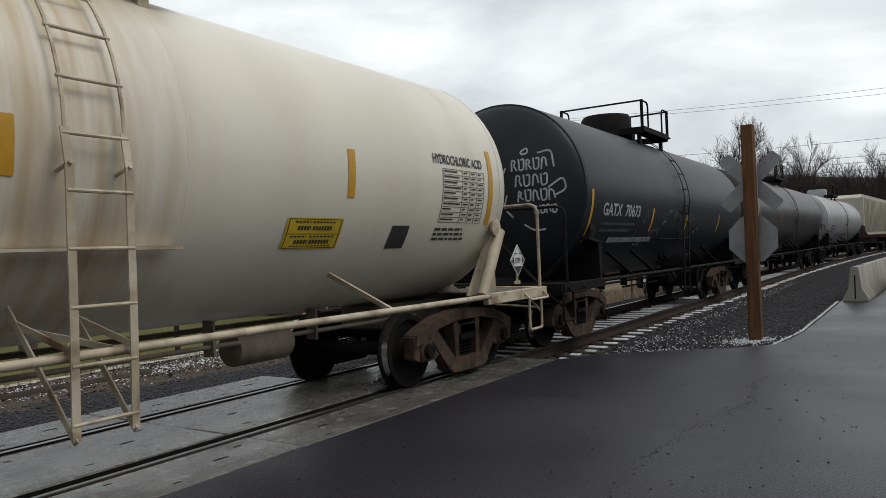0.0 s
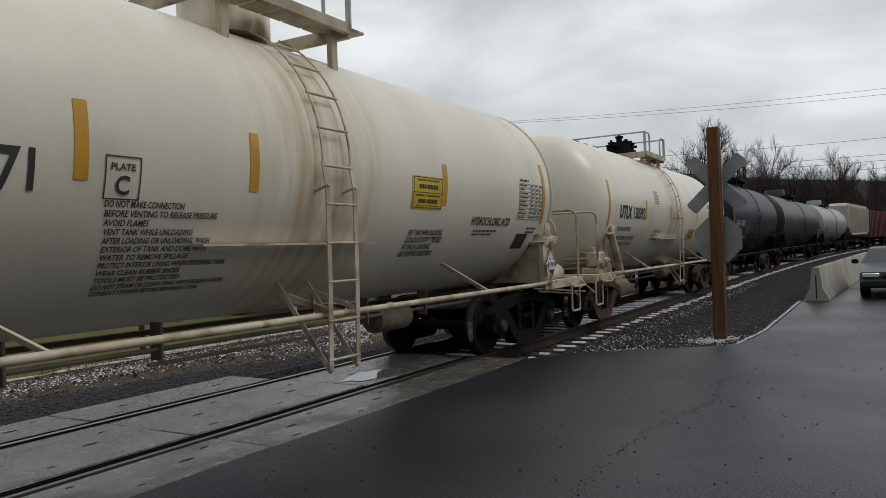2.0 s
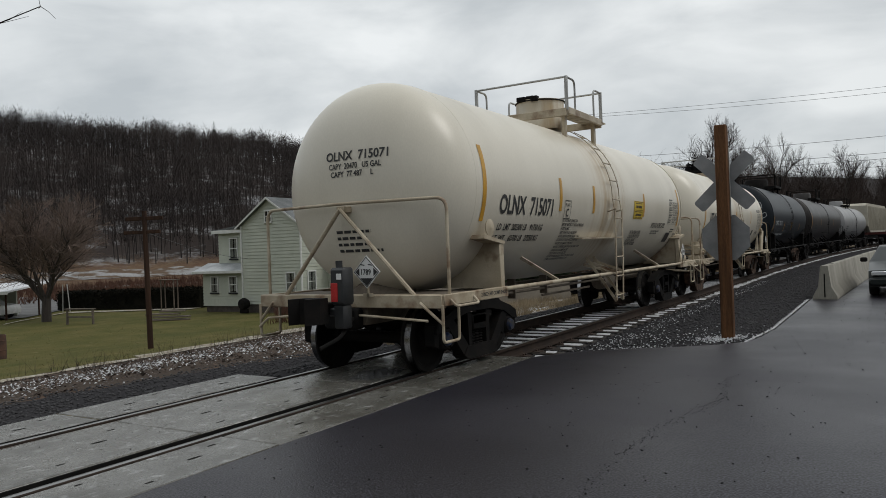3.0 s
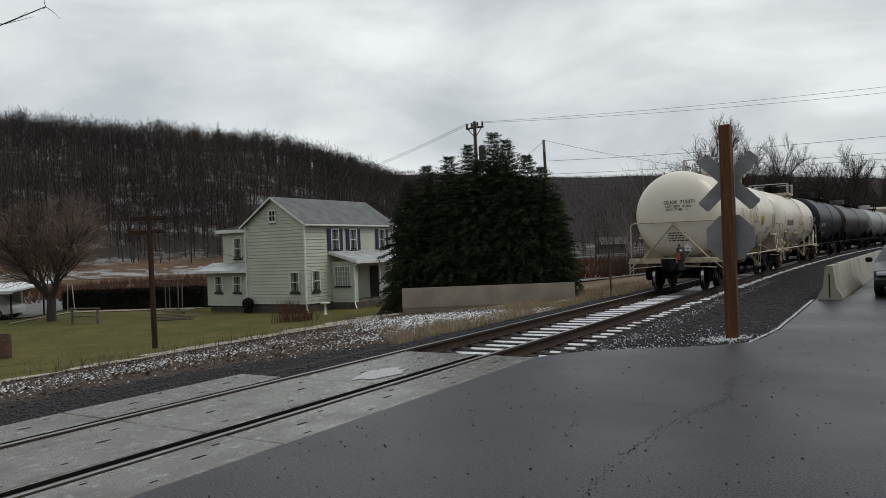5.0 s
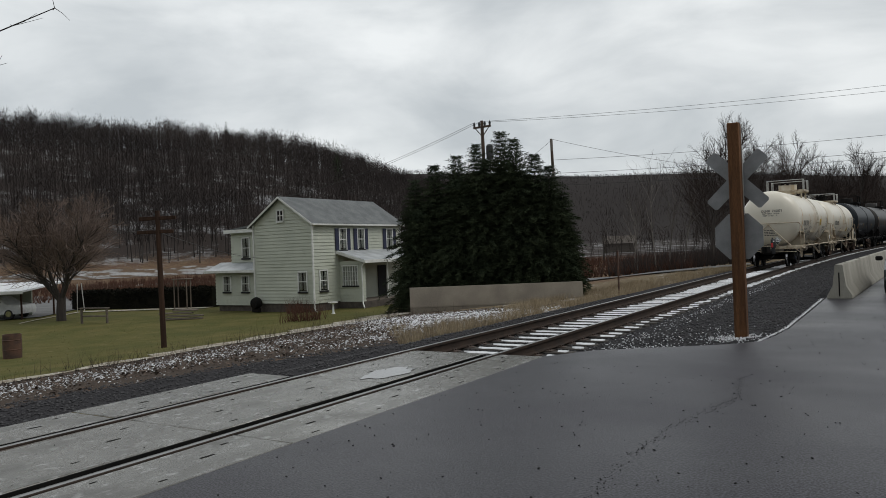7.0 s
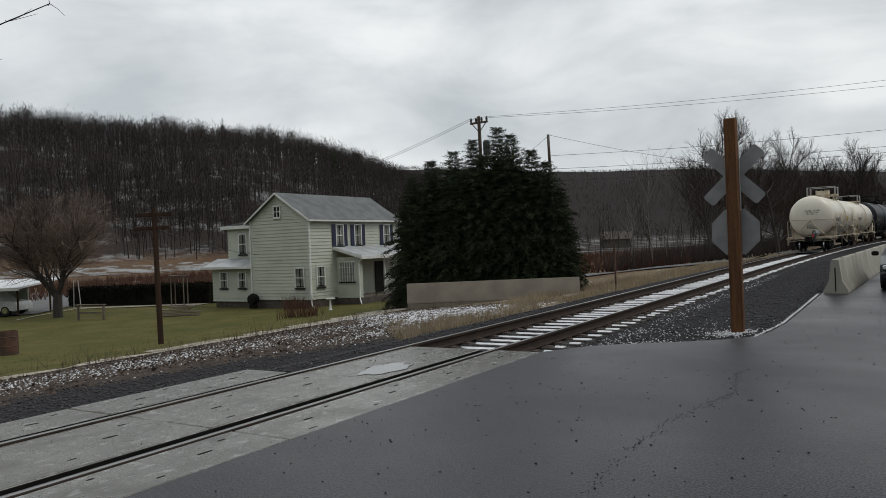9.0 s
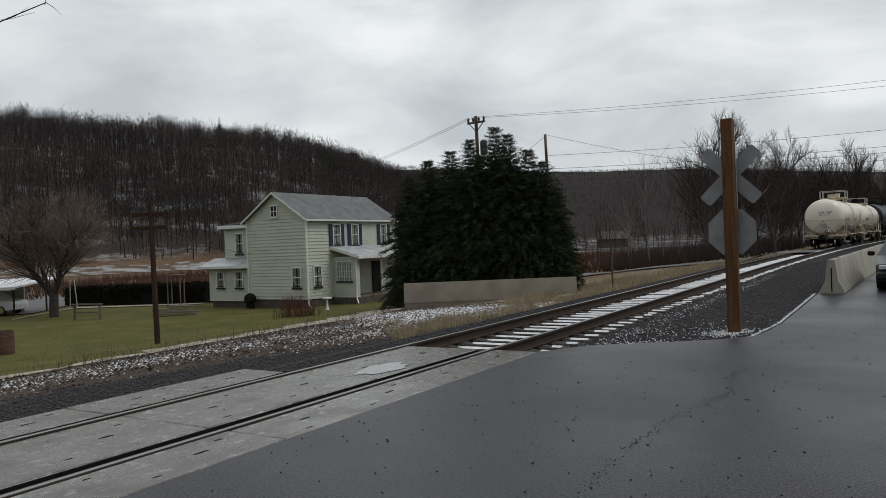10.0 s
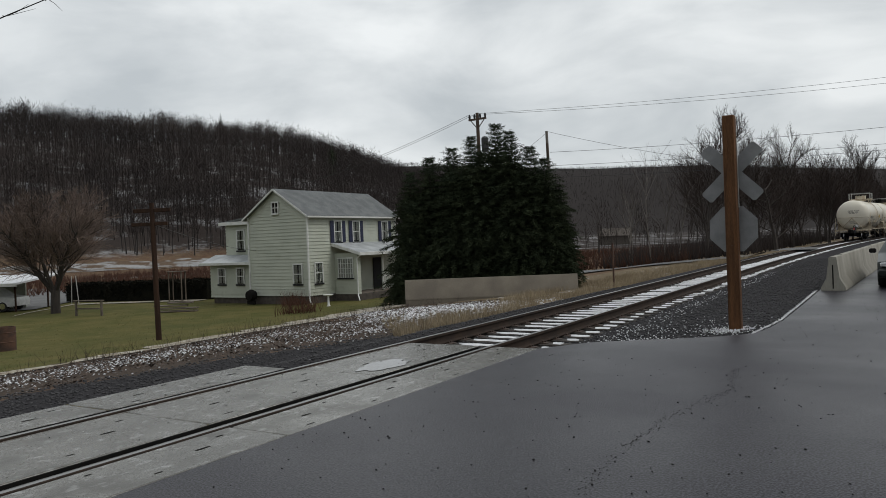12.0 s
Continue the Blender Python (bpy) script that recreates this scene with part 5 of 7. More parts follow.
    lettering(car, bars_on_head(tk, -0.22, 1.82, 4, 0.66, 0.035, 0.08))
    lettering(car, letters("2 INCH HF COMP SHOES", 0.066, lambda a, b: (1.4525, 0.70 + a, 0.935 + b), cuts=0))
    diamond(car, (0.40, -0.25, 1.30), 0)
    diamond(car, (1.49, 11.18, 1.27), 90)
    # end-of-train device on the rear coupler
    s = Shape().box(0.12, 0.42, -0.66, -0.46, 0.98, 1.42, 0.03)
    s.box(0.16, 0.38, -0.64, -0.48, 0.70, 0.98, 0.02).tube([(0.22, -0.56, 1.42), (0.22, -0.56, 1.50)], 0.05, 12).box(0.0, 0.3, -0.60, -0.50, 0.84, 0.94, 0.02)
    s.v = [(0.27 + (x - 0.27) * 0.72, y, z - 0.05) for x, y, z in s.v]
    eot = part("end_of_train_device", s, M_GREYBOX, car, "grey end-of-train box with a red panel")
    part("red_panel", Shape().box(0.18, 0.28, -0.668, -0.658, 0.97, 1.19, 0.003), M_RED, eot)
    part("data_plate", Shape().box(0.27, 0.34, -0.668, -0.658, 1.23, 1.30, 0.002), M_PLAC, eot)
    # hand brake at the front end
    c = Vector((0.95, 12.0, 1.79))
    brake = part("hand_brake", Shape().box(0.80, 1.06, 12.03, 12.16, 1.45, 2.0, 0.03), M_WHITE2, car)
    part("brake_wheel", Shape().tube([c + Vector((0.285 * math.cos(a), 0, 0.28 * math.sin(a))) for a in np.linspace(0, 2 * math.pi, 33)], 0.018, 8), M_WHITE2, brake, "spoked hand brake wheel")
    for a in np.linspace(0, 2 * math.pi, 6, endpoint=False):
        part("spoke", Shape().tube([c, c + Vector((0.28 * math.cos(a), 0, 0.28 * math.sin(a)))], 0.013, 6), M_WHITE2, brake)
    part("wheel_hub", Shape().lathe([(0.0, 11.97), (0.07, 11.98), (0.08, 12.03)], 14, "y", (0.95, 0, 1.79)), M_WHITE2, brake)
    part("brake_drum", Shape().lathe([(0.0, 12.12), (0.13, 12.14), (0.13, 12.30), (0.0, 12.32)], 14, "y", (1.0, 0, 1.62)), M_WHITE2, brake)
    part("brake_guard", Shape().tube(bent([(1.2, 11.9, 1.0), (1.2, 11.9, 1.75), (1.0, 11.9, 1.95)], 0.1), 0.022, 8), M_WHITE2, brake)
    for x in (0.86, 0.96):
        part("brake_leg", Shape().box(x, x + 0.06, 12.0, 12.06, 1.0, 1.5), M_WHITE2, brake)
    s = Shape().lathe([(0.0, 11.24), (0.12, 11.26), (0.16, 11.32), (0.16, 12.02), (0.12, 12.09), (0.0, 12.12)], 22, "y", (1.20, 0, 1.10))
    part("air_reservoir", s, M_WHITE2, car, "cream painted air reservoir")
    return car


def build_second_car():
    car, tk, mid = tank_car("tank_car", "cream white tank car with black lettering and rusty trucks", 13.65, 12.55, M_WHITE, M_WHITE2, M_RUST, M_BLACK, "pipe_post")
    stripes(car, tk, [(0.69, -0.50, 0.42), (3.27, -0.30, 0.12), (5.50, -0.30, 0.06), (8.58, -0.30, 0.15), (11.2, -0.53, 0.38)])
    lettering(car, tk.words("UTLX", 1.40, -0.30, 0.345, 0.80, bold=0.05), apart=True)
    lettering(car, tk.words("130392", 2.31, -0.30, 0.335, 0.86, bold=0.035), apart=True)
    lettering(car, tk.words("THE TANK CAR PEOPLE", 1.42, -0.575, 0.125, 0.93))
    lettering(car, tk.words("LD LMT  204200 LB   92 650 KG", 1.41, -0.775, 0.125, 1.39))
    lettering(car, tk.words("LT  WT    58800 LB   26 650 KG", 1.40, -0.92, 0.125, 1.42))
    lettering(car, tk.lines(4.05, 0.36, 7, 0.44, 0.016, 0.045))
    for i, line in enumerate(("CONDUCTIVITY TESTED", "AT EACH LOADING", "SEE SHIPPERS RECORDS")):
        lettering(car, tk.words(line, 4.19, -0.60 - 0.10 * i, 0.085, (0.66, 0.52, 0.66)[i]))
    sign_panel(car, tk, 7.87, -0.50, 0.72, 0.30)
    lettering(car, tk.words("HYDROCHLORIC ACID", 10.0, 0.14, 0.15, 1.05))
    table(car, tk, 10.18, 0.09, 0.90, 0.60, 10, 4)
    lettering(car, tk.lines(10.15, -0.58, 3, 0.70, 0.03, 0.06))
    part("seal_label", tk.patch(9.36, 9.66, -0.82, -0.56, 0.006, 4), M_INK, car, "square dark label")
    lettering(car, tk.head_words("UTLX 130392", -0.59, 2.92, 0.18, 1.08))
    for line, x, z, w in (("CAPY  20850 GAL US", -0.39, 2.83, 0.60), ("78 926 LITERS", -0.25, 2.74, 0.42), ("SPRG D-5 7 OUTER 6 INNER", -0.41, 2.65, 0.76), ('36" WHLS', -0.41, 2.56, 0.26)):
        lettering(car, tk.head_words(line, x, z, 0.072, w))
    lettering(car, letters("2 INCH HF COMP SHOES", 0.066, lambda a, b: (1.4525, 0.82 + a, 0.935 + b), cuts=0))
    diamond(car, (0.04, -0.34, 1.36), 0)
    diamond(car, (1.49, 11.75, 1.40), 90)
    s = Shape().box(1.02, 1.32, 0.10, 0.60, 1.0, 1.12, 0.02).box(1.08, 1.36, 0.20, 0.50, 1.12, 1.42, 0.03)
    s.lathe([(0.0, 0.0), (0.10, 0.0), (0.10, 0.14), (0.06, 0.16), (0.0, 0.16)], 14, "y", (1.30, 0.50, 1.22)).lathe([(0.09, 0.02), (0.09, 0.14), (0.0, 0.16)], 14, "y", (1.30, 0.04, 1.25))
    s.tube(bent([(1.1, 0.3, 1.4), (0.6, 0.4, 1.45), (0.3, 0.8, 1.15)], 0.15), 0.02, 6).lathe([(0.08, 1.42), (0.08, 1.50), (0, 1.51)], 12, "z", (1.2, 0.3, 0))
    valve = part("brake_valve", s, M_WHITE2, car, "cream painted air brake valve")
    for z, y in ((1.12, 0.34), (1.22, 0.30), (1.30, 0.22)):
        part("air_pipe", Shape().tube(bent([(1.12, y, z), (0.4, y + 0.05, z - 0.02), (-1.0, y - 0.12, z - 0.04)], 0.2), 0.017, 8), M_WHITE2, valve)
    for q in (0.08, 0.24, 0.40, 0.56):
        part("valve_cap", Shape().lathe([(0.0, 1.35), (0.035, 1.36), (0.04, 1.40), (0.03, 1.43), (0.0, 1.43)], 10, "x", (0, q, 1.20 + 0.05 * (q > 0.3))), M_WHITE2, valve)
    return car


def fine_points(tk, pts):
    """A stroke's path, laid close on the dished end."""
    path = bent([(0.70 + 0.62 * a, 0, 2.0 + 0.80 * (b - 2.0) + 0.05) for a, b in pts], 0.08, 4)
    out = []
    for a, b in zip(path, path[1:]):
        n = max(1, int((b - a).length / 0.03))
        out += [a.lerp(b, i / n) for i in range(n)]
    return [tk.head(p.x, p.z, 0.010) for p in out + [path[-1]]]


def chalk_marks(car, tk):
    """White sprayed scrawls on the dished end: bare strokes."""
    rr = random.Random(4)

    def stroke(pts, w=0.028):
        pts = fine_points(tk, pts)
        part("scrawl_stroke", Shape().strip(pts, w, 0.004, (0, 1, 0)), M_CHALK, car)

    for row, (z, n, x0, dx) in enumerate(((2.92, 5, -0.55, 0.20), (2.60, 4, -0.45, 0.23), (2.30, 5, -0.40, 0.21), (2.05, 4, 0.05, 0.15))):
        for k in range(n):
            x = x0 + k * dx
            h = 0.24 if row < 3 else 0.17
            pts = [(x + rr.uniform(0, 0.03), z), (x + rr.uniform(0, 0.05), z + h), (x + dx * 0.6, z + h * rr.uniform(0.6, 1)), (x + dx * rr.uniform(0.2, 0.7), z + h * 0.5), (x + dx * 0.75, z + rr.uniform(0, 0.06))]
            if k % 2:
                pts = [(x, z + h), (x + dx * 0.1, z), (x + dx * 0.7, z + 0.02), (x + dx * 0.72, z + h), (x + dx * 0.3, z + h * 0.9)]
            stroke(pts)
    stroke([(-0.72, 3.0), (-0.85, 2.8), (-0.78, 2.55)])
    stroke([(-0.70, 2.45), (-0.80, 2.2), (-0.55, 2.0)])
    stroke([(0.15, 3.25), (0.50, 3.3), (0.58, 2.95)])
    stroke([(0.42, 2.55), (0.80, 2.75), (0.88, 2.5), (0.60, 2.4)])
    stroke([(-0.25, 1.85), (0.0, 1.72), (0.30, 1.74)])
    stroke([(-0.30, 3.30), (-0.12, 3.38), (-0.10, 3.26), (-0.28, 3.24), (-0.30, 3.30)])
    for k in range(16):
        y = 3.4 + 0.28 * k + rr.uniform(-0.1, 0.1)
        b = rr.uniform(-0.9, -0.3)
        pts = [tk.flank(y + q * 0.08, b + rr.uniform(-0.15, 0.2), 0.006) for q in range(5)]
        part("scrawl_stroke", Shape().strip(pts, 0.02, 0.004, (1, 0, 0)), M_FAINT, car)


M_FAINT = mat("faded_spray", (0.10, 0.11, 0.12), (0.06, 0.065, 0.07), rough=0.6, scale=6, bump=0.0)


def build_dark_cars():
    car, tk, mid = tank_car("tank_car", "dark blue-black tank car with white scrawls on its end", 27.05, 13.1, M_NAVY, M_BLACK, M_RUST, M_BLACK, "dark")
    stripes(car, tk, [(0.97, -0.90, 0.0), (4.17, -0.68, -0.22), (6.66, -0.68, -0.23), (9.72, -0.68, -0.23)], 0.085)
    lettering(car, tk.words("GATX  70673", 1.50, -0.40, 0.29, 1.90), M_CHALK, apart=True)
    lettering(car, tk.lines(1.55, -0.52, 2, 1.9, 0.05, 0.12), M_FAINT)
    lettering(car, tk.lines(2.15, -0.80, 1, 2.5, 0.10, 0.13), M_CHALK)
    chalk_marks(car, tk)
    car, tk, mid = tank_car("tank_car", "long dark umber tank car with a dull sheen", 41.5, 17.6, M_UMBER, M_BLACK, M_BLACK, M_BLACK, "dark")
    stripes(car, tk, [(1.0, -0.5, 0.4), (5.2, -0.3, 0.1), (12.0, -0.3, 0.1)], 0.085)
    lettering(car, tk.lines(2.2, -0.3, 3, 1.5, 0.10, 0.17), M_FAINT)
    car, tk, mid = tank_car("tank_car", "long grey weathered tank car", 60.2, 17.2, M_SILVER, M_BLACK, M_BLACK, M_BLACK, "dark")
    lettering(car, tk.lines(2.2, -0.3, 3, 1.5, 0.10, 0.17), M_FAINT)


def build_box_wagons():
    for name, label, cat, off, L, body, h, ribs in (("hopper_car", "beige ribbed covered hopper car", "hopper car", 78.6, 17.0, M_CREAMBOX, 4.5, 22), ("box_car", "oxide red box car", "box car", 96.6, 16.5, M_REDCAR, 4.4, 14), ("box_car", "oxide red box car", "box car", 114.0, 16.5, M_REDCAR, 4.4, 14)):
        car = thing(name, label, cat, "wagons of the train")
        s = Shape()
        if cat == "hopper car":
            s.prism([(0.4, h - 0.25), (0.4, 2.2), (2.2, 1.5), (L - 2.2, 1.5), (L - 0.4, 2.2), (L - 0.4, h - 0.25)], "x", -1.42, 1.42)
            s.prism([(0.4, h - 0.25), (0.8, h), (L - 0.8, h), (L - 0.4, h - 0.25)], "x", -1.3, 1.3)
        else:
            s.box(-1.42, 1.42, 0.3, L - 0.3, 1.1, h - 0.2, 0.04)
            s.prism([(-1.45, h - 0.2), (0, h), (1.45, h - 0.2)], "y", 0.3, L - 0.3)
        part("body", s, body, car)
        for i in range(ribs):
            y = 0.9 + (L - 1.8) * i / (ribs - 1)
            for side in (-1, 1):
                a, b = sorted((side * 1.42, side * 1.50))
                part("rib", Shape().box(a, b, y - 0.05, y + 0.05, 1.7 if cat == "hopper car" else 1.1, h - 0.3, 0.01), body, car)
        part("under_frame", Shape().box(-0.4, 0.4, -0.3, L + 0.3, 0.75, 1.12, 0.02).box(-1.4, 1.4, 0.0, 0.3, 1.0, 1.2, 0.02).box(-1.4, 1.4, L - 0.3, L, 1.0, 1.2, 0.02), M_BLACK, car)
        part("coupler", Shape().box(-0.12, 0.12, -0.8, -0.3, 0.78, 0.98, 0.02).box(-0.12, 0.12, L + 0.3, L + 0.8, 0.78, 0.98, 0.02), M_BLACK, car)
        truck(car, 1.6, M_BLACK, M_BLACK)
        truck(car, L - 1.6, M_BLACK, M_BLACK)
        CARS.append((car, off, L))


def motions():
    """The train rolls on along the track at one speed; its wheels turn."""
    times = [i * 0.5 for i in range(25)]
    for car, off, L in CARS:
        rows = []
        for t in times:
            y = REAR + SPEED * t + off + lerp_table(t, [(0, -0.15), (0.5, 0.06), (1.0, 0.09), (1.5, 0.04), (2.5, 0.06), (3.0, 0.0), (5.0, 0.0), (12, 0.0)])
            ya, yb = y + 1.45, y + L - 1.45
            xa, xb, za, zb = track_x(ya), track_x(yb), track_z(ya), track_z(yb)
            turn = math.atan2(xb - xa, yb - ya)
            tilt = math.atan2(zb - za, yb - ya)
            rows.append((t, pose(xa - math.sin(turn) * 1.45, ya - math.cos(turn) * 1.45, za - tilt * 1.45, math.degrees(tilt), 0, -math.degrees(turn))))
        walk(car, rows)
    step = 2 / FPS
    for ob, y, r in AXLES:
        rows = [(i * step, pose(0, y, r, -math.degrees(SPEED * i * step / r) % 360)) for i in range(int(12.0 / step) + 1)]
        walk(ob, rows)


build_rear_car()
build_second_car()
build_dark_cars()
build_box_wagons()

# ---------------- beside the track ----------------
def build_sign_post():
    post = thing("crossing_sign", "brown timber post with crossbuck and octagonal sign backs", "sign post", m=pose(3.56, 12.48, 0))
    part("post", Shape().box(-0.092, 0.092, -0.092, 0.092, -0.35, 3.37, 0.012), M_POST, post)
    cross = None
    for k, turn in enumerate((45, -45)):
        s = Shape()
        w, h, c = 0.575, 0.11, 0.03
        out = [(-w + c, -h), (w - c, -h), (w, -h + c), (w, h - c), (w - c, h), (-w + c, h), (-w, h - c), (-w, -h + c)]
        a = radians(turn)
        s.prism([(x * math.cos(a) - z * math.sin(a), 2.47 + x * math.sin(a) + z * math.cos(a)) for x, z in out], "y", 0.096 + 0.006 * k, 0.100 + 0.006 * k)
        part("crossbuck_blade", s, M_SIGNBACK, post, "grey back of a crossbuck blade")
    r = 0.365 / math.cos(math.pi / 8)
    out = [(r * math.cos(math.pi / 8 + i * math.pi / 4), 1.56 + r * math.sin(math.pi / 8 + i * math.pi / 4)) for i in range(8)]
    part("octagon_plate", Shape().prism(out, "y", 0.096, 0.101), M_SIGNBACK, post, "grey back of an octagonal sign")
    s = Shape()
    for z in (1.30, 1.80, 2.47):
        s.tube([(0, -0.098, z), (0, 0.11, z)], 0.008, 8)
    part("bolt", s, M_RUSTBIN, post)
    part("conduit", Shape().box(0.092, 0.104, 0.05, 0.085, 1.9, 3.0, 0.003), M_GALV, post)


def jersey(L):
    """One precast barrier, lying along y from 0 to L."""
    prof = [(-0.29, 0.0), (0.29, 0.0), (0.29, 0.07), (0.155, 0.30), (0.09, 0.79), (0.07, 0.81), (-0.07, 0.81), (-0.09, 0.79), (-0.155, 0.30), (-0.29, 0.07)]
    return Shape().prism([(a * 0.92, b) for a, b in prof], "y", 0.0, L)


def build_barriers():
    x, y, turn = 4.47, 19.85, 2.7
    for k in range(3):
        d = k * 6.09
        m = pose(x + math.sin(radians(turn)) * d, y + math.cos(radians(turn)) * d, 0.004, 0, 0, -turn)
        b = thing("concrete_barrier", "weathered precast concrete road barrier on the asphalt edge", "barrier", "road barriers", m=m)
        part("body", jersey(6.08), M_BARRIER, b)
        part("end_slot", Shape().box(-0.014, 0.014, -0.003, 0.004, 0.05, 0.62), M_GAP, b, "dark steel joint slot")
        # Lifting pockets are flat dark pads, with the recess shade as colour.
        s = Shape()
        for q in (1.5, 4.5):
            s.box(-0.05, 0.05, q - 0.09, q + 0.09, 0.808, 0.813)
        part("lifting_pocket", s, M_GAP, b)
    a = math.degrees(math.atan2(-5.48 + 11.44, 28.7 - 24.87))
    for k in range(1):
        d = k * 3.56
        px, py = -11.44 + math.sin(radians(a)) * d, 24.87 + math.cos(radians(a)) * d
        b = thing("concrete_barrier", "long brownish concrete barrier before the spruces", "barrier", "road barriers", m=pose(px, py, -0.80, 0, 0, -a))
        part("body", jersey(7.1), M_BARRIER2, b)
        part("footing", Shape().box(-0.26, 0.26, 0.01, 7.09, -0.55, -0.002, 0.01), M_BARRIER2, b)
    t = thing("fence_stake", "thin rusty steel stake in dry grass", "stake", m=pose(-3.58, 27.71, land(-3.58, 27.71)))
    part("shaft", Shape().box(-0.03, 0.03, -0.03, 0.03, -0.2, 1.75, 0.006), M_RUSTBIN, t)


M_BARRIER2 = mat("brownish_concrete", (0.20, 0.175, 0.14), (0.15, 0.13, 0.105), rough=0.9, scale=1.3, fine=30, bump=0.1, depth=0.02)


def build_parked_car():
    car = thing("parked_car", "dark green saloon car standing beside the barrier", "car", m=pose(6.27, 20.6, 0) @ Matrix.Diagonal((1.04, 1, 0.85, 1)))
    hw = 0.86
    s = Shape()
    side = [(0.0, 0.28), (0.02, 0.62), (0.12, 0.74), (1.15, 0.92), (1.55, 0.96), (2.15, 1.36), (2.6, 1.43), (3.5, 1.40), (4.1, 1.02), (4.55, 0.95), (4.65, 0.55), (4.6, 0.28)]
    for w, push in ((-hw, 0), (-hw * 0.93, 0.02), (0, 0.035), (hw * 0.93, 0.02), (hw, 0)):
        for y, z in side:
            squeeze = 1.0 if z < 0.97 else 1.0 - 0.55 * (z - 0.97)
            s.v.append((w * squeeze, y - (0.10 * (1 - abs(w) / hw) if y < 0.2 else 0), z + push))
    m = len(side)
    for i in range(4):
        for j in range(m):
            a, b = i * m + j, i * m + (j + 1) % m
            s.f.append((a, b, b + m, a + m))
    s.f += [tuple(range(m)), tuple(range(5 * m - 1, 4 * m - 1, -1))]
    body = part("body", s, M_CARPAINT, car)
    part("windscreen", Shape().add([(-0.74, 1.60, 0.995), (0.74, 1.60, 0.995), (0.60, 2.12, 1.355), (-0.60, 2.12, 1.355), (-0.74, 1.61, 0.985), (0.74, 1.61, 0.985), (0.60, 2.13, 1.345), (-0.60, 2.13, 1.345)], [(0, 1, 2, 3), (7, 6, 5, 4), (0, 4, 5, 1), (1, 5, 6, 2), (2, 6, 7, 3), (3, 7, 4, 0)]), M_CARGLASS, car)
    for sx in (-1, 1):
        s = Shape().box(min(sx * 0.46, sx * 0.80), max(sx * 0.46, sx * 0.80), -0.075, 0.02, 0.62, 0.74, 0.02)
        part("headlight", s, M_LENS, body, "clear headlight")
        s = Shape().box(min(sx * 0.90, sx * 1.06), max(sx * 0.90, sx * 1.06), 1.52, 1.62, 0.96, 1.10, 0.03)
        part("wing_mirror", s, M_BLACK, body)
    s = Shape()
    for k in range(4):
        s.box(-0.42, 0.42, -0.10, -0.06, 0.62 + k * 0.03, 0.635 + k * 0.03, 0.003)
    part("grille", s, M_BLACK, body)
    part("bumper", Shape().box(-0.86, 0.86, -0.14, 0.05, 0.34, 0.55, 0.04), M_CARPAINT, body)
    part("number_plate", Shape().box(-0.16, 0.16, -0.150, -0.142, 0.40, 0.52, 0.003), M_PLAC, body, "pale blank plate")
    for y in (0.85, 3.75):
        for sx in (-1, 1):
            w = part("wheel", Shape().lathe([(0.20, sx * 0.66), (0.31, sx * 0.67), (0.32, sx * 0.72), (0.32, sx * 0.82), (0.30, sx * 0.865), (0.20, sx * 0.87)], 24, "x", (0, y, 0.32)), M_TYRE, car)
            part("rim", Shape().lathe([(0.0, sx * 0.855), (0.19, sx * 0.86), (0.20, sx * 0.875)], 20, "x", (0, y, 0.32)), M_CHROME, w)


M_CARGLASS = mat("tinted_windscreen", (0.03, 0.035, 0.04), rough=0.05, bump=0.0, depth=0.002)


# ---------------- house ----------------
def boards(house, name, x0, x1, y0, y1, z0, z1, course=0.205):
    """A wall block clad in lapped boards, each course a piece."""
    wall = part(name, Shape().box(x0 + 0.004, x1 - 0.004, y0 + 0.004, y1 - 0.004, z0, z1), M_SIDING, house)
    n = int(round((z1 - z0) / course))
    for i in range(n):
        a, b = z0 + (z1 - z0) * i / n, z0 + (z1 - z0) * (i + 1) / n
        o = 0.034
        s = Shape().add([(x0 - o, y0 - o, a), (x1 + o, y0 - o, a), (x1 + o, y1 + o, a), (x0 - o, y1 + o, a), (x0, y0, b), (x1, y0, b), (x1, y1, b), (x0, y1, b), (x0, y0, a), (x1, y0, a), (x1, y1, a), (x0, y1, a)],
                        [(0, 1, 5, 4), (1, 2, 6, 5), (2, 3, 7, 6), (3, 0, 4, 7), (0, 8, 9, 1), (1, 9, 10, 2), (2, 10, 11, 3), (3, 11, 8, 0)])
        part("clapboard", s, M_SIDING, wall, smooth=False)


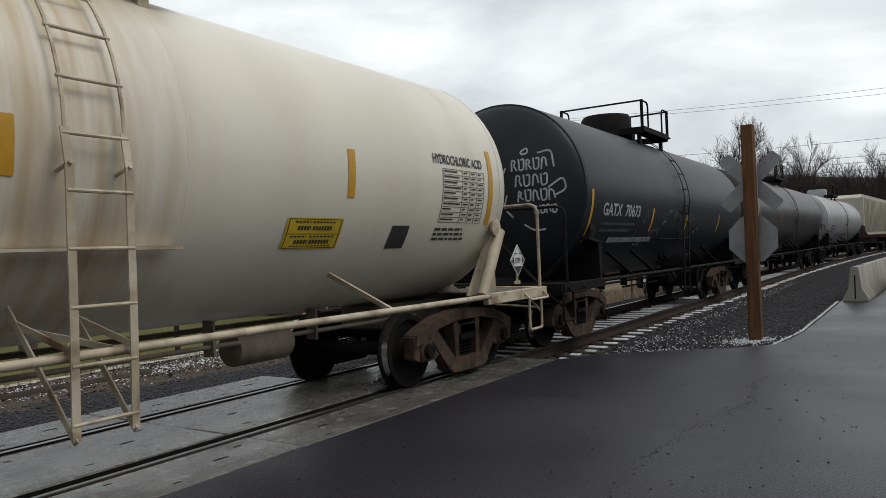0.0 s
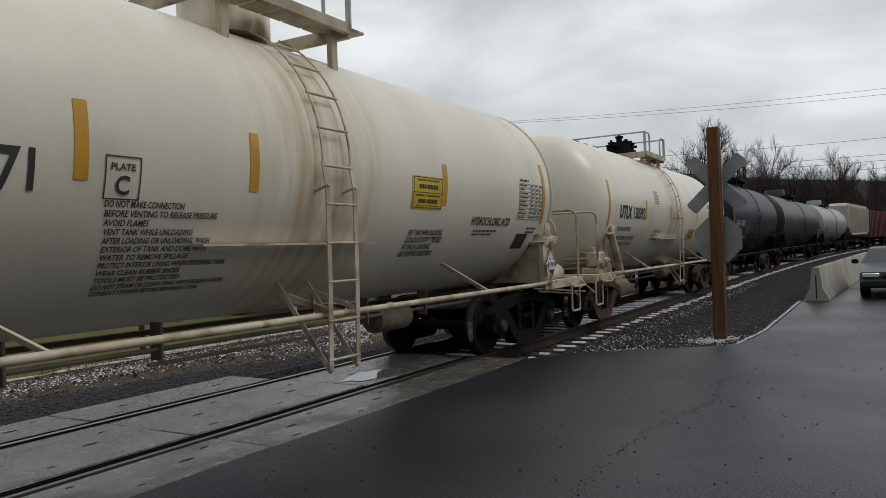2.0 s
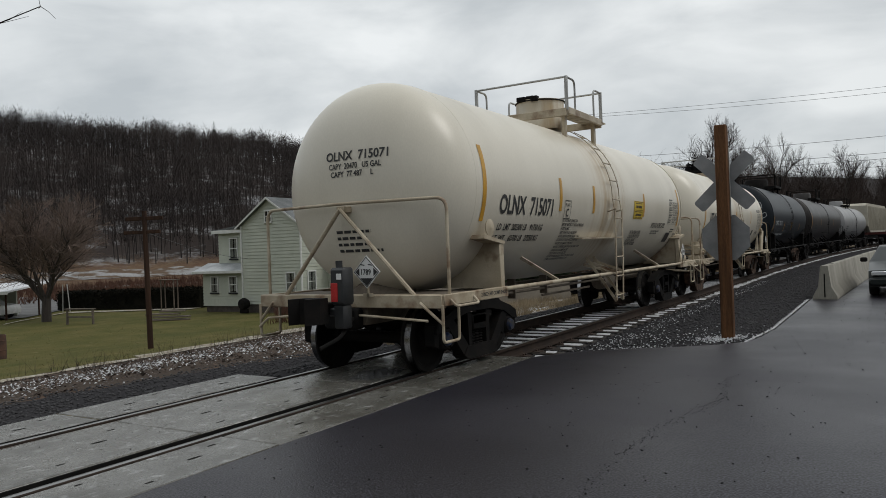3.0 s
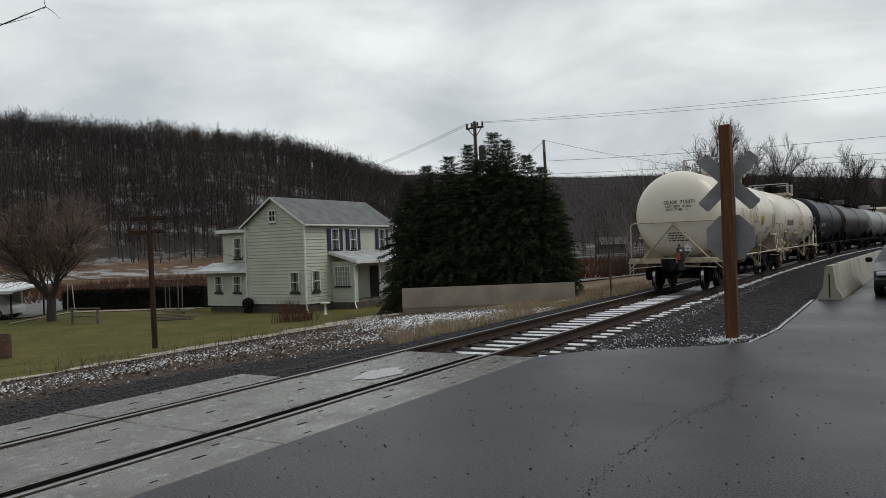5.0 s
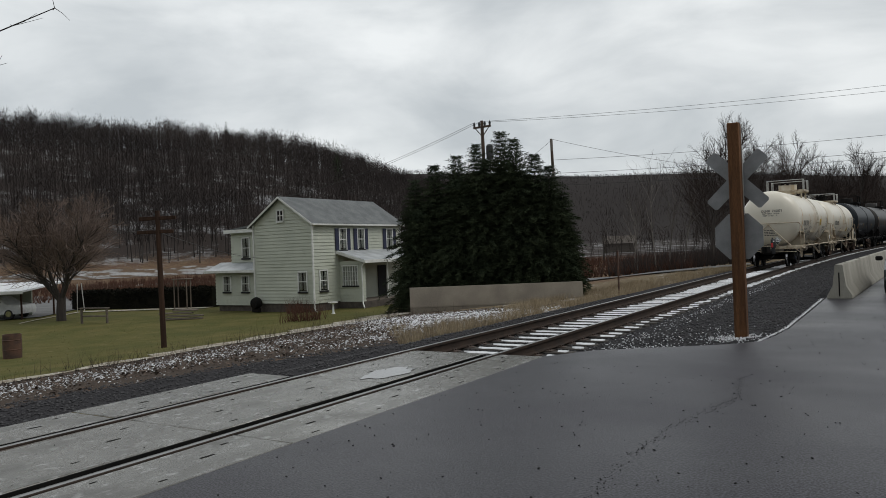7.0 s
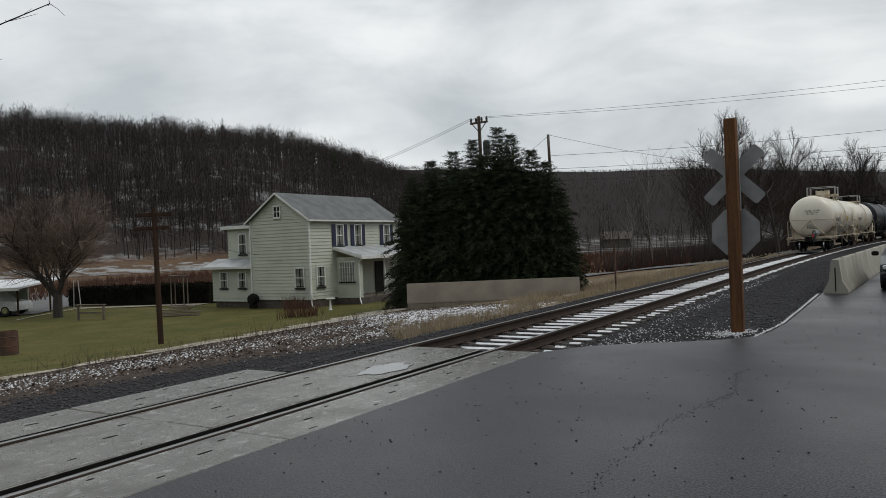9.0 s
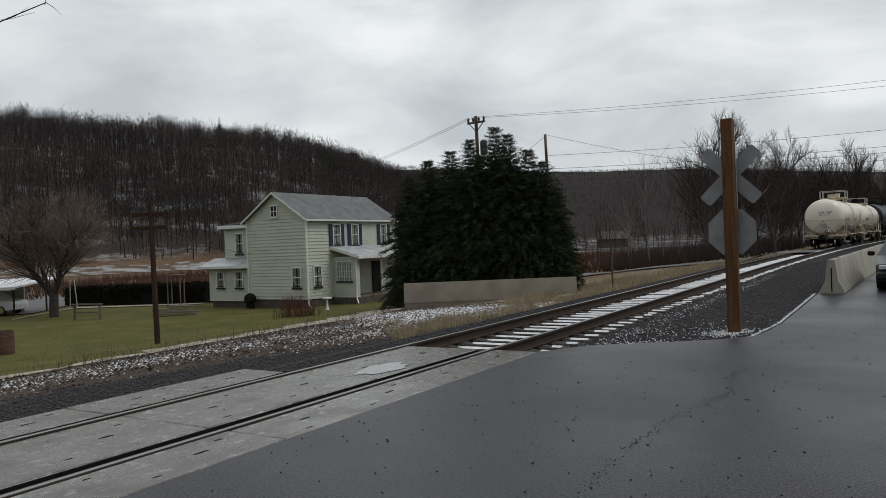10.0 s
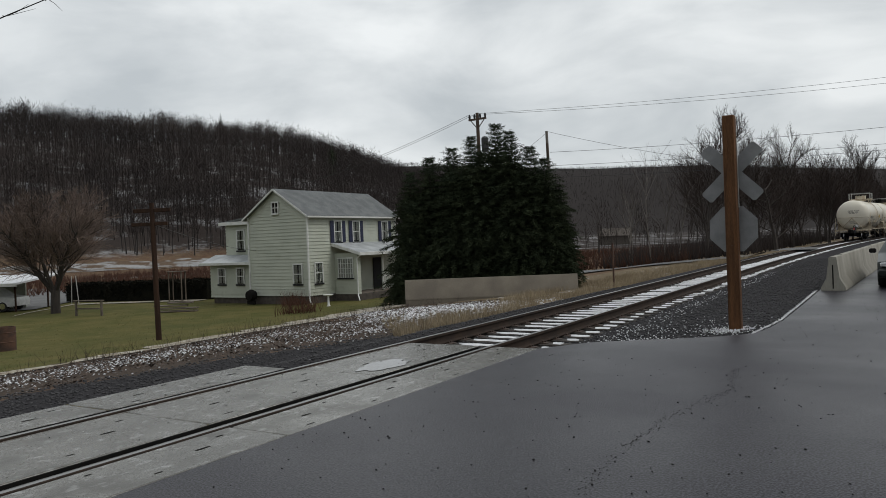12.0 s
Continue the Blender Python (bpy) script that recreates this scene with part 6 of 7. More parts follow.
def sash_window(house, at, w, h, turn, shutters=False, attic=False):
    """A sash window on a wall; it faces -y before its turn."""
    m = pose(*at, 0, 0, turn)

    def put(s):
        s.v = [tuple(m @ Vector(p)) for p in s.v]
        return s

    f = 0.075
    win = part("window", put(Shape().box(-w / 2 - f, w / 2 + f, -0.065, 0.02, h, h + f, 0.008)), M_TRIM, house, "white framed sash window")
    for sx in (-1, 1):
        a, b = sorted((sx * w / 2, sx * (w / 2 + f)))
        part("jamb", put(Shape().box(a, b, -0.06, 0.02, -f, h, 0.008)), M_TRIM, win)
    part("meeting_rail", put(Shape().box(-w / 2, w / 2, -0.045, 0.02, h / 2 - 0.025, h / 2 + 0.025, 0.005)), M_TRIM, win)
    if attic:
        part("glazing_bar", put(Shape().box(-0.02, 0.02, -0.05, 0.02, 0, h, 0.004)), M_TRIM, win)
    part("sill", put(Shape().box(-w / 2 - f, w / 2 + f, -0.10, 0.02, -0.13, -0.03, 0.01)), M_DARKROOM if not attic else M_TRIM, win)
    part("pane", put(Shape().box(-w / 2, w / 2, -0.022, -0.016, 0, h)), M_GLASSDK, win)
    if not attic:
        part("curtain", put(Shape().box(-w / 2, -w * 0.08, -0.006, 0.0, h * 0.05, h).box(w * 0.1, w / 2, -0.006, 0.0, h * 0.05, h)), M_CURTAIN, win)
    part("dark_room", put(Shape().box(-w / 2, w / 2, 0.001, 0.012, 0, h)), M_DARKROOM, win)
    if shutters:
        for sx in (-1, 1):
            c = sx * (w / 2 + f + 0.17)
            sh = Shape().box(c - 0.165, c + 0.165, -0.055, -0.02, -0.05, h + 0.05, 0.008)
            for k in range(9):
                sh.box(c - 0.12, c + 0.12, -0.065, -0.05, 0.06 + k * h / 9.6, 0.06 + k * h / 9.6 + h / 16, 0.003)
            part("shutter", put(sh), M_SHUTTER, win, "navy blue louvred shutter")


def build_house():
    house = thing("farmhouse", "two-storey house with pale green lapped siding and navy shutters", "house")
    x0, x1, y0, y1, z0, ez, rz = -28.54, -23.73, 32.73, 41.6, -1.84, 3.46, 5.02
    part("foundation", Shape().box(x0 + 0.04, x1 - 0.04, y0 + 0.04, y1 - 0.04, -2.3, -1.36, 0.02).box(-32.6, -28.4, 33.3, 39.2, -2.3, -1.45, 0.02).box(-23.8, -21.80, 35.06, 41.0, -2.3, -1.42, 0.02), M_STONEBASE, house)
    boards(house, "wall", x0, x1, y0, y1, -1.38, ez)
    xm = (x0 + x1) / 2
    n = 8
    gable = part("gable", Shape().prism([(x0, ez), (x1, ez), (xm, rz)], "y", y0 + 0.004, y1 - 0.004), M_SIDING, house)
    for i in range(n):
        a, b = ez + (rz - ez) * i / n, ez + (rz - ez) * (i + 1) / n
        wa, wb = (x1 - x0) / 2 * (1 - i / n), (x1 - x0) / 2 * (1 - (i + 1) / n)
        for yy, o in ((y0, -0.034), (y1, 0.034)):
            part("clapboard", Shape().add([(xm - wa, yy + o, a), (xm + wa, yy + o, a), (xm + wb, yy, b), (xm - wb, yy, b), (xm + wa, yy, a), (xm - wa, yy, a)], [(0, 1, 2, 3), (0, 5, 4, 1)]), M_SIDING, gable, smooth=False)
    s = Shape()
    ov, th = 0.28, 0.10
    sl = (rz - ez) / ((x1 - x0) / 2)
    for sg in (-1, 1):
        e = xm + sg * ((x1 - x0) / 2 + ov)
        ze = ez - ov * sl
        s.add([(xm, y0 - ov, rz + th), (e, y0 - ov, ze + th), (e, y1 + ov, ze + th), (xm, y1 + ov, rz + th), (xm, y0 - ov, rz), (e, y0 - ov, ze), (e, y1 + ov, ze), (xm, y1 + ov, rz)],
              [(0, 1, 2, 3), (7, 6, 5, 4), (0, 4, 5, 1), (1, 5, 6, 2), (2, 6, 7, 3)])
    part("roof", s, M_ROOF, house, "grey shingle gable roof")
    s = Shape()
    for sg in (-1, 1):
        e = xm + sg * ((x1 - x0) / 2 + ov)
        s.strip([(xm, y0 - ov - 0.015, rz + 0.03), (e, y0 - ov - 0.015, ez - ov * sl + 0.03)], 0.10, 0.03, (0, 1, 0))
        s.box(e - 0.05, e + 0.05, y0 - ov, y1 + ov, ez - ov * sl - 0.03, ez - ov * sl + 0.07, 0.01)
    for yy in (y0 - 0.025, y1 + 0.025):
        for xx in (x0 - 0.025, x1 + 0.025):
            s.box(xx - 0.05, xx + 0.05, yy - 0.05, yy + 0.05, -1.36, ez, 0.008)
    part("trim", s, M_TRIM, house, "white barge boards and corner trim")
    part("downpipe", Shape().tube(bent([(x1 + 0.25, y0 - 0.1, ez - 0.1), (x1 + 0.08, y0 - 0.1, ez - 0.5), (x1 + 0.08, y0 - 0.1, -1.6), (x1 + 0.6, y0 - 0.5, -1.8)], 0.2), 0.045, 8), M_TRIM, house)
    # side wing and lean-to
    boards(house, "wing_wall", -32.0, -28.5, 34.0, 39.0, -1.45, 3.25)
    part("wing_roof", Shape().prism([(-32.3, 3.22), (-28.4, 3.62), (-28.4, 3.74), (-32.3, 3.34)], "y", 33.7, 39.3), M_ROOF, house)
    part("wing_eave", Shape().box(-32.35, -28.56, 33.66, 33.72, 3.12, 3.34, 0.01), M_TRIM, house)
    boards(house, "lean_to_wall", -32.7, -28.9, 33.2, 34.1, -1.55, 0.55)
    part("lean_to_roof", Shape().prism([(32.75, 0.62), (34.1, 1.15), (34.1, 1.22), (32.75, 0.70)], "x", -33.2, -28.56), M_PORCHROOF, house, "frosted lean-to roof")
    part("lean_to_eave", Shape().box(-33.22, -28.56, 32.70, 32.76, 0.55, 0.72, 0.01), M_TRIM, house)
    # porch on the long side
    boards(house, "porch_wall", -23.70, -21.95, 35.1, 35.35, -1.45, 1.05)
    part("porch_floor", Shape().box(-23.70, -21.9, 35.4, 41.4, -1.55, -1.38, 0.02), M_WOODGREY, house)
    part("porch_roof", Shape().prism([(-23.72, 1.62), (-21.5, 1.00), (-21.5, 1.10), (-23.72, 1.72)], "y", 34.8, 41.7), M_PORCHROOF, house, "frosted metal porch roof")
    part("porch_fascia", Shape().box(-21.55, -21.47, 34.78, 41.72, 0.90, 1.10, 0.01).strip([(-23.72, 34.78, 1.62), (-21.5, 34.78, 1.0)], 0.16, 0.03, (0, 1, 0)), M_TRIM, house)
    for y in (37.7, 39.5, 41.3):
        part("porch_post", Shape().box(-22.05, -21.95, y - 0.05, y + 0.05, -1.4, 1.05, 0.01), M_TRIM, house)
    s = Shape()
    for k in range(16):
        s.box(-22.02, -21.98, 37.9 + k * 0.21, 37.93 + k * 0.21, -1.3, -0.5)
    s.box(-22.04, -21.96, 37.7, 41.3, -0.52, -0.46, 0.008)
    part("porch_railing", s, M_TRIM, house)
    part("porch_door", Shape().box(-23.68, -23.64, 38.9, 39.8, -1.38, 0.66, 0.01), M_DARKROOM, house)
    part("porch_downpipe", Shape().tube(bent([(-21.5, 34.85, 0.95), (-21.9, 35.0, 0.75), (-21.9, 35.0, -1.5), (-21.4, 34.5, -1.75)], 0.15), 0.04, 8), M_TRIM, house)
    sash_window(house, (-26.2, y0 - 0.036, 3.66), 0.46, 0.60, 0, attic=True)
    sash_window(house, (-24.55, y0 - 0.036, -0.62), 0.62, 1.10, 0)
    sash_window(house, (x1 + 0.036, 33.55, -0.62), 0.62, 1.15, 90)
    for y in (35.45, 37.25, 40.35):
        sash_window(house, (x1 + 0.036, y, 1.78), 0.62, 1.25, 90, shutters=True)
    sash_window(house, (-30.6, 33.965, 1.5), 0.62, 1.25, 0)
    for x in (-31.6, -29.9):
        sash_window(house, (x, 33.165, -0.65), 0.60, 0.95, 0)
    # big divided window of the porch
    a, b, c, d = -23.42, -22.28, -0.45, 0.72
    win = part("window", Shape().box(a - 0.07, b + 0.07, 35.0, 35.08, d, d + 0.08, 0.01), M_TRIM, house, "wide porch window of small panes")
    part("sill", Shape().box(a - 0.07, b + 0.07, 34.98, 35.08, c - 0.08, c, 0.01), M_DARKROOM, win)
    for i in range(7):
        q = a + (b - a) * i / 6
        part("mullion", Shape().box(q - 0.016, q + 0.016, 35.02, 35.08, c, d), M_TRIM, win)
    for i in range(1, 4):
        q = c + (d - c) * i / 4
        part("glazing_bar", Shape().box(a, b, 35.024, 35.078, q - 0.014, q + 0.014), M_TRIM, win)
    part("pane", Shape().box(a, b, 35.060, 35.066, c, d), M_GLASSDK, win)
    part("dark_room", Shape().box(a, b, 35.069, 35.076, c, d), M_CURTAIN, win)
    t = thing("gas_tank", "dark round tank leaning beside the house wall", "tank", m=pose(-28.0, 32.2, -1.82))
    part("body", Shape().lathe([(0.0, -0.25), (0.3, -0.22), (0.38, 0.0), (0.3, 0.22), (0.0, 0.25)], 18, "y", (0, 0, 0.5)), M_BLACK, t)
    part("stand", Shape().box(-0.3, 0.3, -0.1, 0.1, -0.05, 0.2, 0.02), M_BLACK, t)


# ---------------- poles and wires ----------------
def build_poles():
    spec = (("utility_pole", "tall wooden utility pole with crossarm and transformer", -16.2, 40.55, -1.0, 9.5, True), ("utility_pole", "grey wooden utility pole leaning slightly", -16.1, 51.2, -1.2, 9.5, False))
    for name, label, x, y, zb, zt, arm in spec:
        p = thing(name, label, "utility pole", "utility poles", m=pose(x, y, 0, 0, -0.8 if arm else -1.2, 0))
        part("shaft", Shape().tube([(0, 0, zb - 1), (0, 0, zt)], 0.16, 12, 0.10), M_POLE if arm else M_GREYPOLE, p)
        if arm:
            part("crossarm", Shape().box(-0.62, 0.62, -0.05, 0.05, zt - 0.45, zt - 0.33, 0.01).strip([(-0.5, 0, zt - 0.42), (0, 0, zt - 1.0)], 0.05, 0.03, (0, 1, 0)).strip([(0.5, 0, zt - 0.42), (0, 0, zt - 1.0)], 0.05, 0.03, (0, 1, 0)), M_POLE, p)
            for q in (-0.55, -0.2, 0.2, 0.55):
                part("insulator", Shape().lathe([(0.05, zt - 0.33), (0.08, zt - 0.2), (0.05, zt - 0.08), (0, zt - 0.05)], 8, "z", (q, 0, 0)), M_GREYBOX, p)
            part("transformer", Shape().lathe([(0.0, zt - 2.5), (0.22, zt - 2.48), (0.22, zt - 1.65), (0.14, zt - 1.55), (0.0, zt - 1.5)], 16, "z", (0.45, 0, 0)), M_GREYBOX, p)
        else:
            part("riser_guard", Shape().box(-0.05, 0.12, -0.14, -0.05, zt - 2.0, zt - 0.9, 0.02), M_POLE, p)
    p = thing("wood_pole", "short brown wooden pole with a crossarm on the lawn", "utility pole", m=pose(-16.74, 16.98, land(-16.74, 16.98), 0, -0.7, 32) @ Matrix.Scale(1.195, 4))
    part("shaft", Shape().tube([(0, 0, -0.3), (0, 0, 4.1)], 0.085, 12, 0.07), M_POSTDARK, p)
    part("crossarm", Shape().box(-0.55, 0.55, -0.05, 0.05, 3.82, 3.93, 0.008).box(-0.62, 0.45, -0.05, 0.05, 3.42, 3.52, 0.008), M_POSTDARK, p)
    for q in (-0.5, -0.1, 0.3, 0.5):
        part("insulator", Shape().lathe([(0.02, 3.93), (0.03, 3.98), (0.015, 4.02), (0, 4.03)], 8, "z", (q, 0, 0)), M_GREYBOX, p)


M_POSTDARK = mat("dark_brown_pole", (0.062, 0.036, 0.025), (0.036, 0.023, 0.018), spec=0.1, rough=0.9, scale=2.5, fine=45, bump=0.3, depth=0.03, stretch=(5, 5, 0.35))


def wire(a, b, sag, r=0.012):
    pts = []
    for i in range(17):
        t = i / 16
        p = Vector(a).lerp(Vector(b), t)
        p.z -= sag * 4 * t * (1 - t)
        pts.append(p)
    w = new("overhead_wire", Shape().tube(pts, r, 5).mesh("overhead_wire", M_WIRE))
    tagged(w, "dark overhead cable strung between poles", "cable", "overhead wires")


def build_wires():
    top = (-16.4, 40.5, 9.45)
    wire(top, (22, 52.0, 10.5), 0.5, 0.009)
    wire((-15.9, 40.8, 9.40), (24, 53.0, 10.3), 0.6, 0.009)
    wire(top, (-60, 62, 8.2), 1.1)
    wire((-16.7, 40.3, 9.40), (-62, 61, 7.7), 1.1)
    wire((-16.2, 51.2, 9.45), (-30, 62, 6.5), 0.4)
    wire((-16.2, 51.2, 9.45), (-2, 61, 6.2), 0.3)
    for z0, z1, s in ((7.9, 9.3, 0.6), (6.9, 7.9, 0.5), (6.5, 7.5, 0.5), (6.0, 7.0, 0.5)):
        wire((-16.1, 51.2, z0), (26, 63, z1), s, 0.013)
    wire((-17.2, 16.9, 2.7), (-29, 34.2, 1.4), 0.25, 0.01)


# ---------------- trees ----------------
def grow(seed, height, spread, trunk_r, levels=4, kids=(7, 6, 5, 4), start=0.22, upward=0.55):
    """A bare tree: trunk and limbs in one shape, twigs in another."""
    rr = random.Random(seed)
    wood_, twig_ = Shape(), Shape()

    def limb(p, d, length, r, level):
        n = 4 if level < 2 else 3
        pts, q = [p.copy()], p.copy()
        dd = d.copy()
        for i in range(n):
            dd = (dd + Vector((rr.gauss(0, 0.10), rr.gauss(0, 0.10), rr.gauss(0.03, 0.06)))).normalized()
            q = q + dd * (length / n)
            pts.append(q.copy())
        target = wood_ if level < 2 else twig_
        target.tube(pts, r, 7 if level == 0 else 5 if level == 1 else 3, r * (0.30 if level else 0.25), caps=False)
        if level >= levels:
            return
        for k in range(kids[level]):
            t = start + (1 - start) * (k + rr.random()) / kids[level] if level == 0 else 0.2 + 0.8 * (k + rr.random()) / kids[level]
            i = min(int(t * n), n - 1)
            base = pts[i].lerp(pts[i + 1], t * n - i)
            axis = (pts[i + 1] - pts[i]).normalized()
            side = axis.orthogonal().normalized()
            side.rotate(Matrix.Rotation(rr.uniform(0, 6.28) if level else k * 2.4 + rr.uniform(-0.4, 0.4), 3, axis))
            nd = (side * spread + axis * upward + Vector((0, 0, 0.18))).normalized()
            limb(base, nd, length * rr.uniform(0.42, 0.62) * (1.15 - 0.45 * t), r * (0.48 if level else 0.32), level + 1)

    limb(Vector((0, 0, -0.2)), Vector((0, 0, 1)), height, trunk_r, 0)
    return wood_, twig_


def bare_tree(seed, label, x, y, height, spread=0.8, trunk_r=0.16, z=None, **kw):
    t = thing("bare_tree", label, "tree", "bare trees", m=pose(x, y, land(x, y) if z is None else z))
    a, b = grow(seed, height, spread, trunk_r, **kw)
    part("trunk", a, M_BARK, t)
    part("crown", b, M_TWIG, t, "crown of fine bare twigs")
    return t


def yard_tree():
    """Low-forking yard tree with a broad twiggy crown."""
    t = thing("bare_tree", "low-forking bare yard tree with a broad twiggy crown", "tree", "bare trees", m=pose(-39.6, 26.67, land(-39.6, 26.67)) @ Matrix.Diagonal((1.25, 1.25, 1.42, 1)))
    w, g = Shape(), Shape()
    w.tube([(0, 0, -0.2), (0.02, 0, 0.5), (0, 0.05, 1.1)], 0.24, 10, 0.20, caps=False)
    rr = random.Random(8)
    for k in range(6):
        a = k * 1.05 + rr.uniform(-0.2, 0.2)
        d = Vector((math.cos(a) * 0.55, math.sin(a) * 0.55, 0.95)).normalized()
        wa, tw = grow(20 + k, 3.8, 0.70, 0.11, levels=3, kids=(16, 11, 9), start=0.18, upward=0.75)
        m = d.to_track_quat("Z", "Y").to_matrix().to_4x4()
        m.translation = (0, 0, 0.9)
        w.add([m @ Vector(p) for p in wa.v], wa.f)
        g.add([m @ Vector(p) for p in tw.v], tw.f)
    part("trunk", w, M_BARK, t)
    part("crown", g, M_YARDTWIG, t, "crown of fine bare twigs")


M_YARDTWIG = mat("grey_brown_twigs", (0.185, 0.138, 0.116), (0.130, 0.100, 0.086), spec=0.1, rough=0.95, scale=0.7, bump=0.0, depth=0.02)


def build_bare_trees():
    yard_tree()
    bare_tree(3, "large bare tree with a rounded crown behind the track", -8.2, 66, 9.6, 0.62, 0.17, kids=(18, 10, 7, 5), start=0.12, upward=0.85)
    bare_tree(5, "tall bare tree with open crown behind the track", -5.4, 74, 8.3, 0.62, 0.20, kids=(17, 10, 7, 4), start=0.15, upward=0.85)
    bare_tree(11, "leaning bare tree with drooping limbs", -3.4, 72, 6.0, 1.0, 0.20, kids=(9, 7, 5, 4), start=0.2, upward=0.4)
    protos = []
    for k, (h, sp) in enumerate(((11.0, 0.65), (12.5, 0.6), (9.5, 0.8), (13.2, 0.55))):
        protos.append(bare_tree(40 + k, "slender bare woodland tree beyond the crossing", -3.2 + k * 1.3, 93 + (k % 2) * 5, h * 0.66, sp, 0.13, kids=(18, 10, 7, 3), start=0.12, upward=0.95))
    spots = [(-10.8, 80), (-6.5, 82), (-3.6, 86), (-4.4, 79), (-1.2, 100), (-2.0, 108), (0.8, 112), (3.0, 118), (-5.5, 92), (-6.5, 102), (1.2, 122), (5.0, 126), (-3.0, 118), (7.5, 134), (4.2, 138), (11, 142), (9, 150), (14.5, 150), (0, 132), (-5, 128), (6, 145), (13, 160), (17, 160), (2, 150)]
    rr = random.Random(2)
    for k, (x, y) in enumerate(spots):
        m = pose(x, y, land(x, y), rr.uniform(-3, 3), rr.uniform(-3, 3), rr.uniform(0, 360)) @ Matrix.Scale(1, 4)
        copy_thing(protos[k % 4], m)
    # pale birches beside the far road
    for k, (x, y, h) in enumerate(((-14.0, 69.5, 8.5), (-13.2, 71.0, 7.5), (-16.2, 70, 6.5), (-15.4, 68, 6.0), (-11.7, 70.5, 8.0))):
        t = thing("birch_tree", "thin pale birch with few twigs", "tree", "birches", m=pose(x, y, land(x, y), 0, rr.uniform(-4, 4), rr.uniform(0, 360)))
        a, b = grow(70 + k, h, 0.45, 0.07, levels=3, kids=(8, 5, 3), start=0.35, upward=0.9)
        part("trunk", a, M_BIRCH, t)
        part("crown", b, M_TWIG, t)
    # twigs that hang into the top of the view
    t = thing("bare_tree", "bare tree whose twig tips reach over the track", "tree", "bare trees", m=pose(-7.6, 3.2, land(-7.6, 3.2)))
    s = Shape().tube([(0, 0, -0.3), (0.1, 0, 3.0), (0.3, 0.2, 6.0)], 0.16, 8, 0.07, caps=False)
    part("trunk", s, M_BARK, t)
    rr2 = random.Random(6)
    s = Shape()
    for z0, L, dz in ((5.1, 4.7, 0.0), (4.8, 4.0, -0.35)):
        p0 = Vector((0.25, 0.15, z0))
        tip = Vector((4.66, 2.0, 5.33)) if dz == 0 else Vector((4.25, 1.45, 4.55))
        pts = [p0.lerp(tip, i / 8) + Vector((0, 0, 0.18 * math.sin(i * 0.9))) for i in range(9)]
        s.tube(pts, 0.022, 5, 0.006, caps=False)
        for i in range(4, 9):
            for _ in range(3):
                d = Vector((rr2.uniform(0.1, 0.5), rr2.uniform(-0.3, 0.3), rr2.uniform(-0.25, 0.15)))
                s.tube([pts[i], pts[i] + d * 0.5, pts[i] + d + Vector((0, 0, rr2.uniform(-0.05, 0.05)))], 0.005, 3, 0.002, caps=False)
    part("twig", s, M_TWIG, t)


M_BIRCH = mat("pale_birch_bark", (0.20, 0.18, 0.16), (0.13, 0.115, 0.10), rough=0.8, scale=4, bump=0.1, depth=0.03)


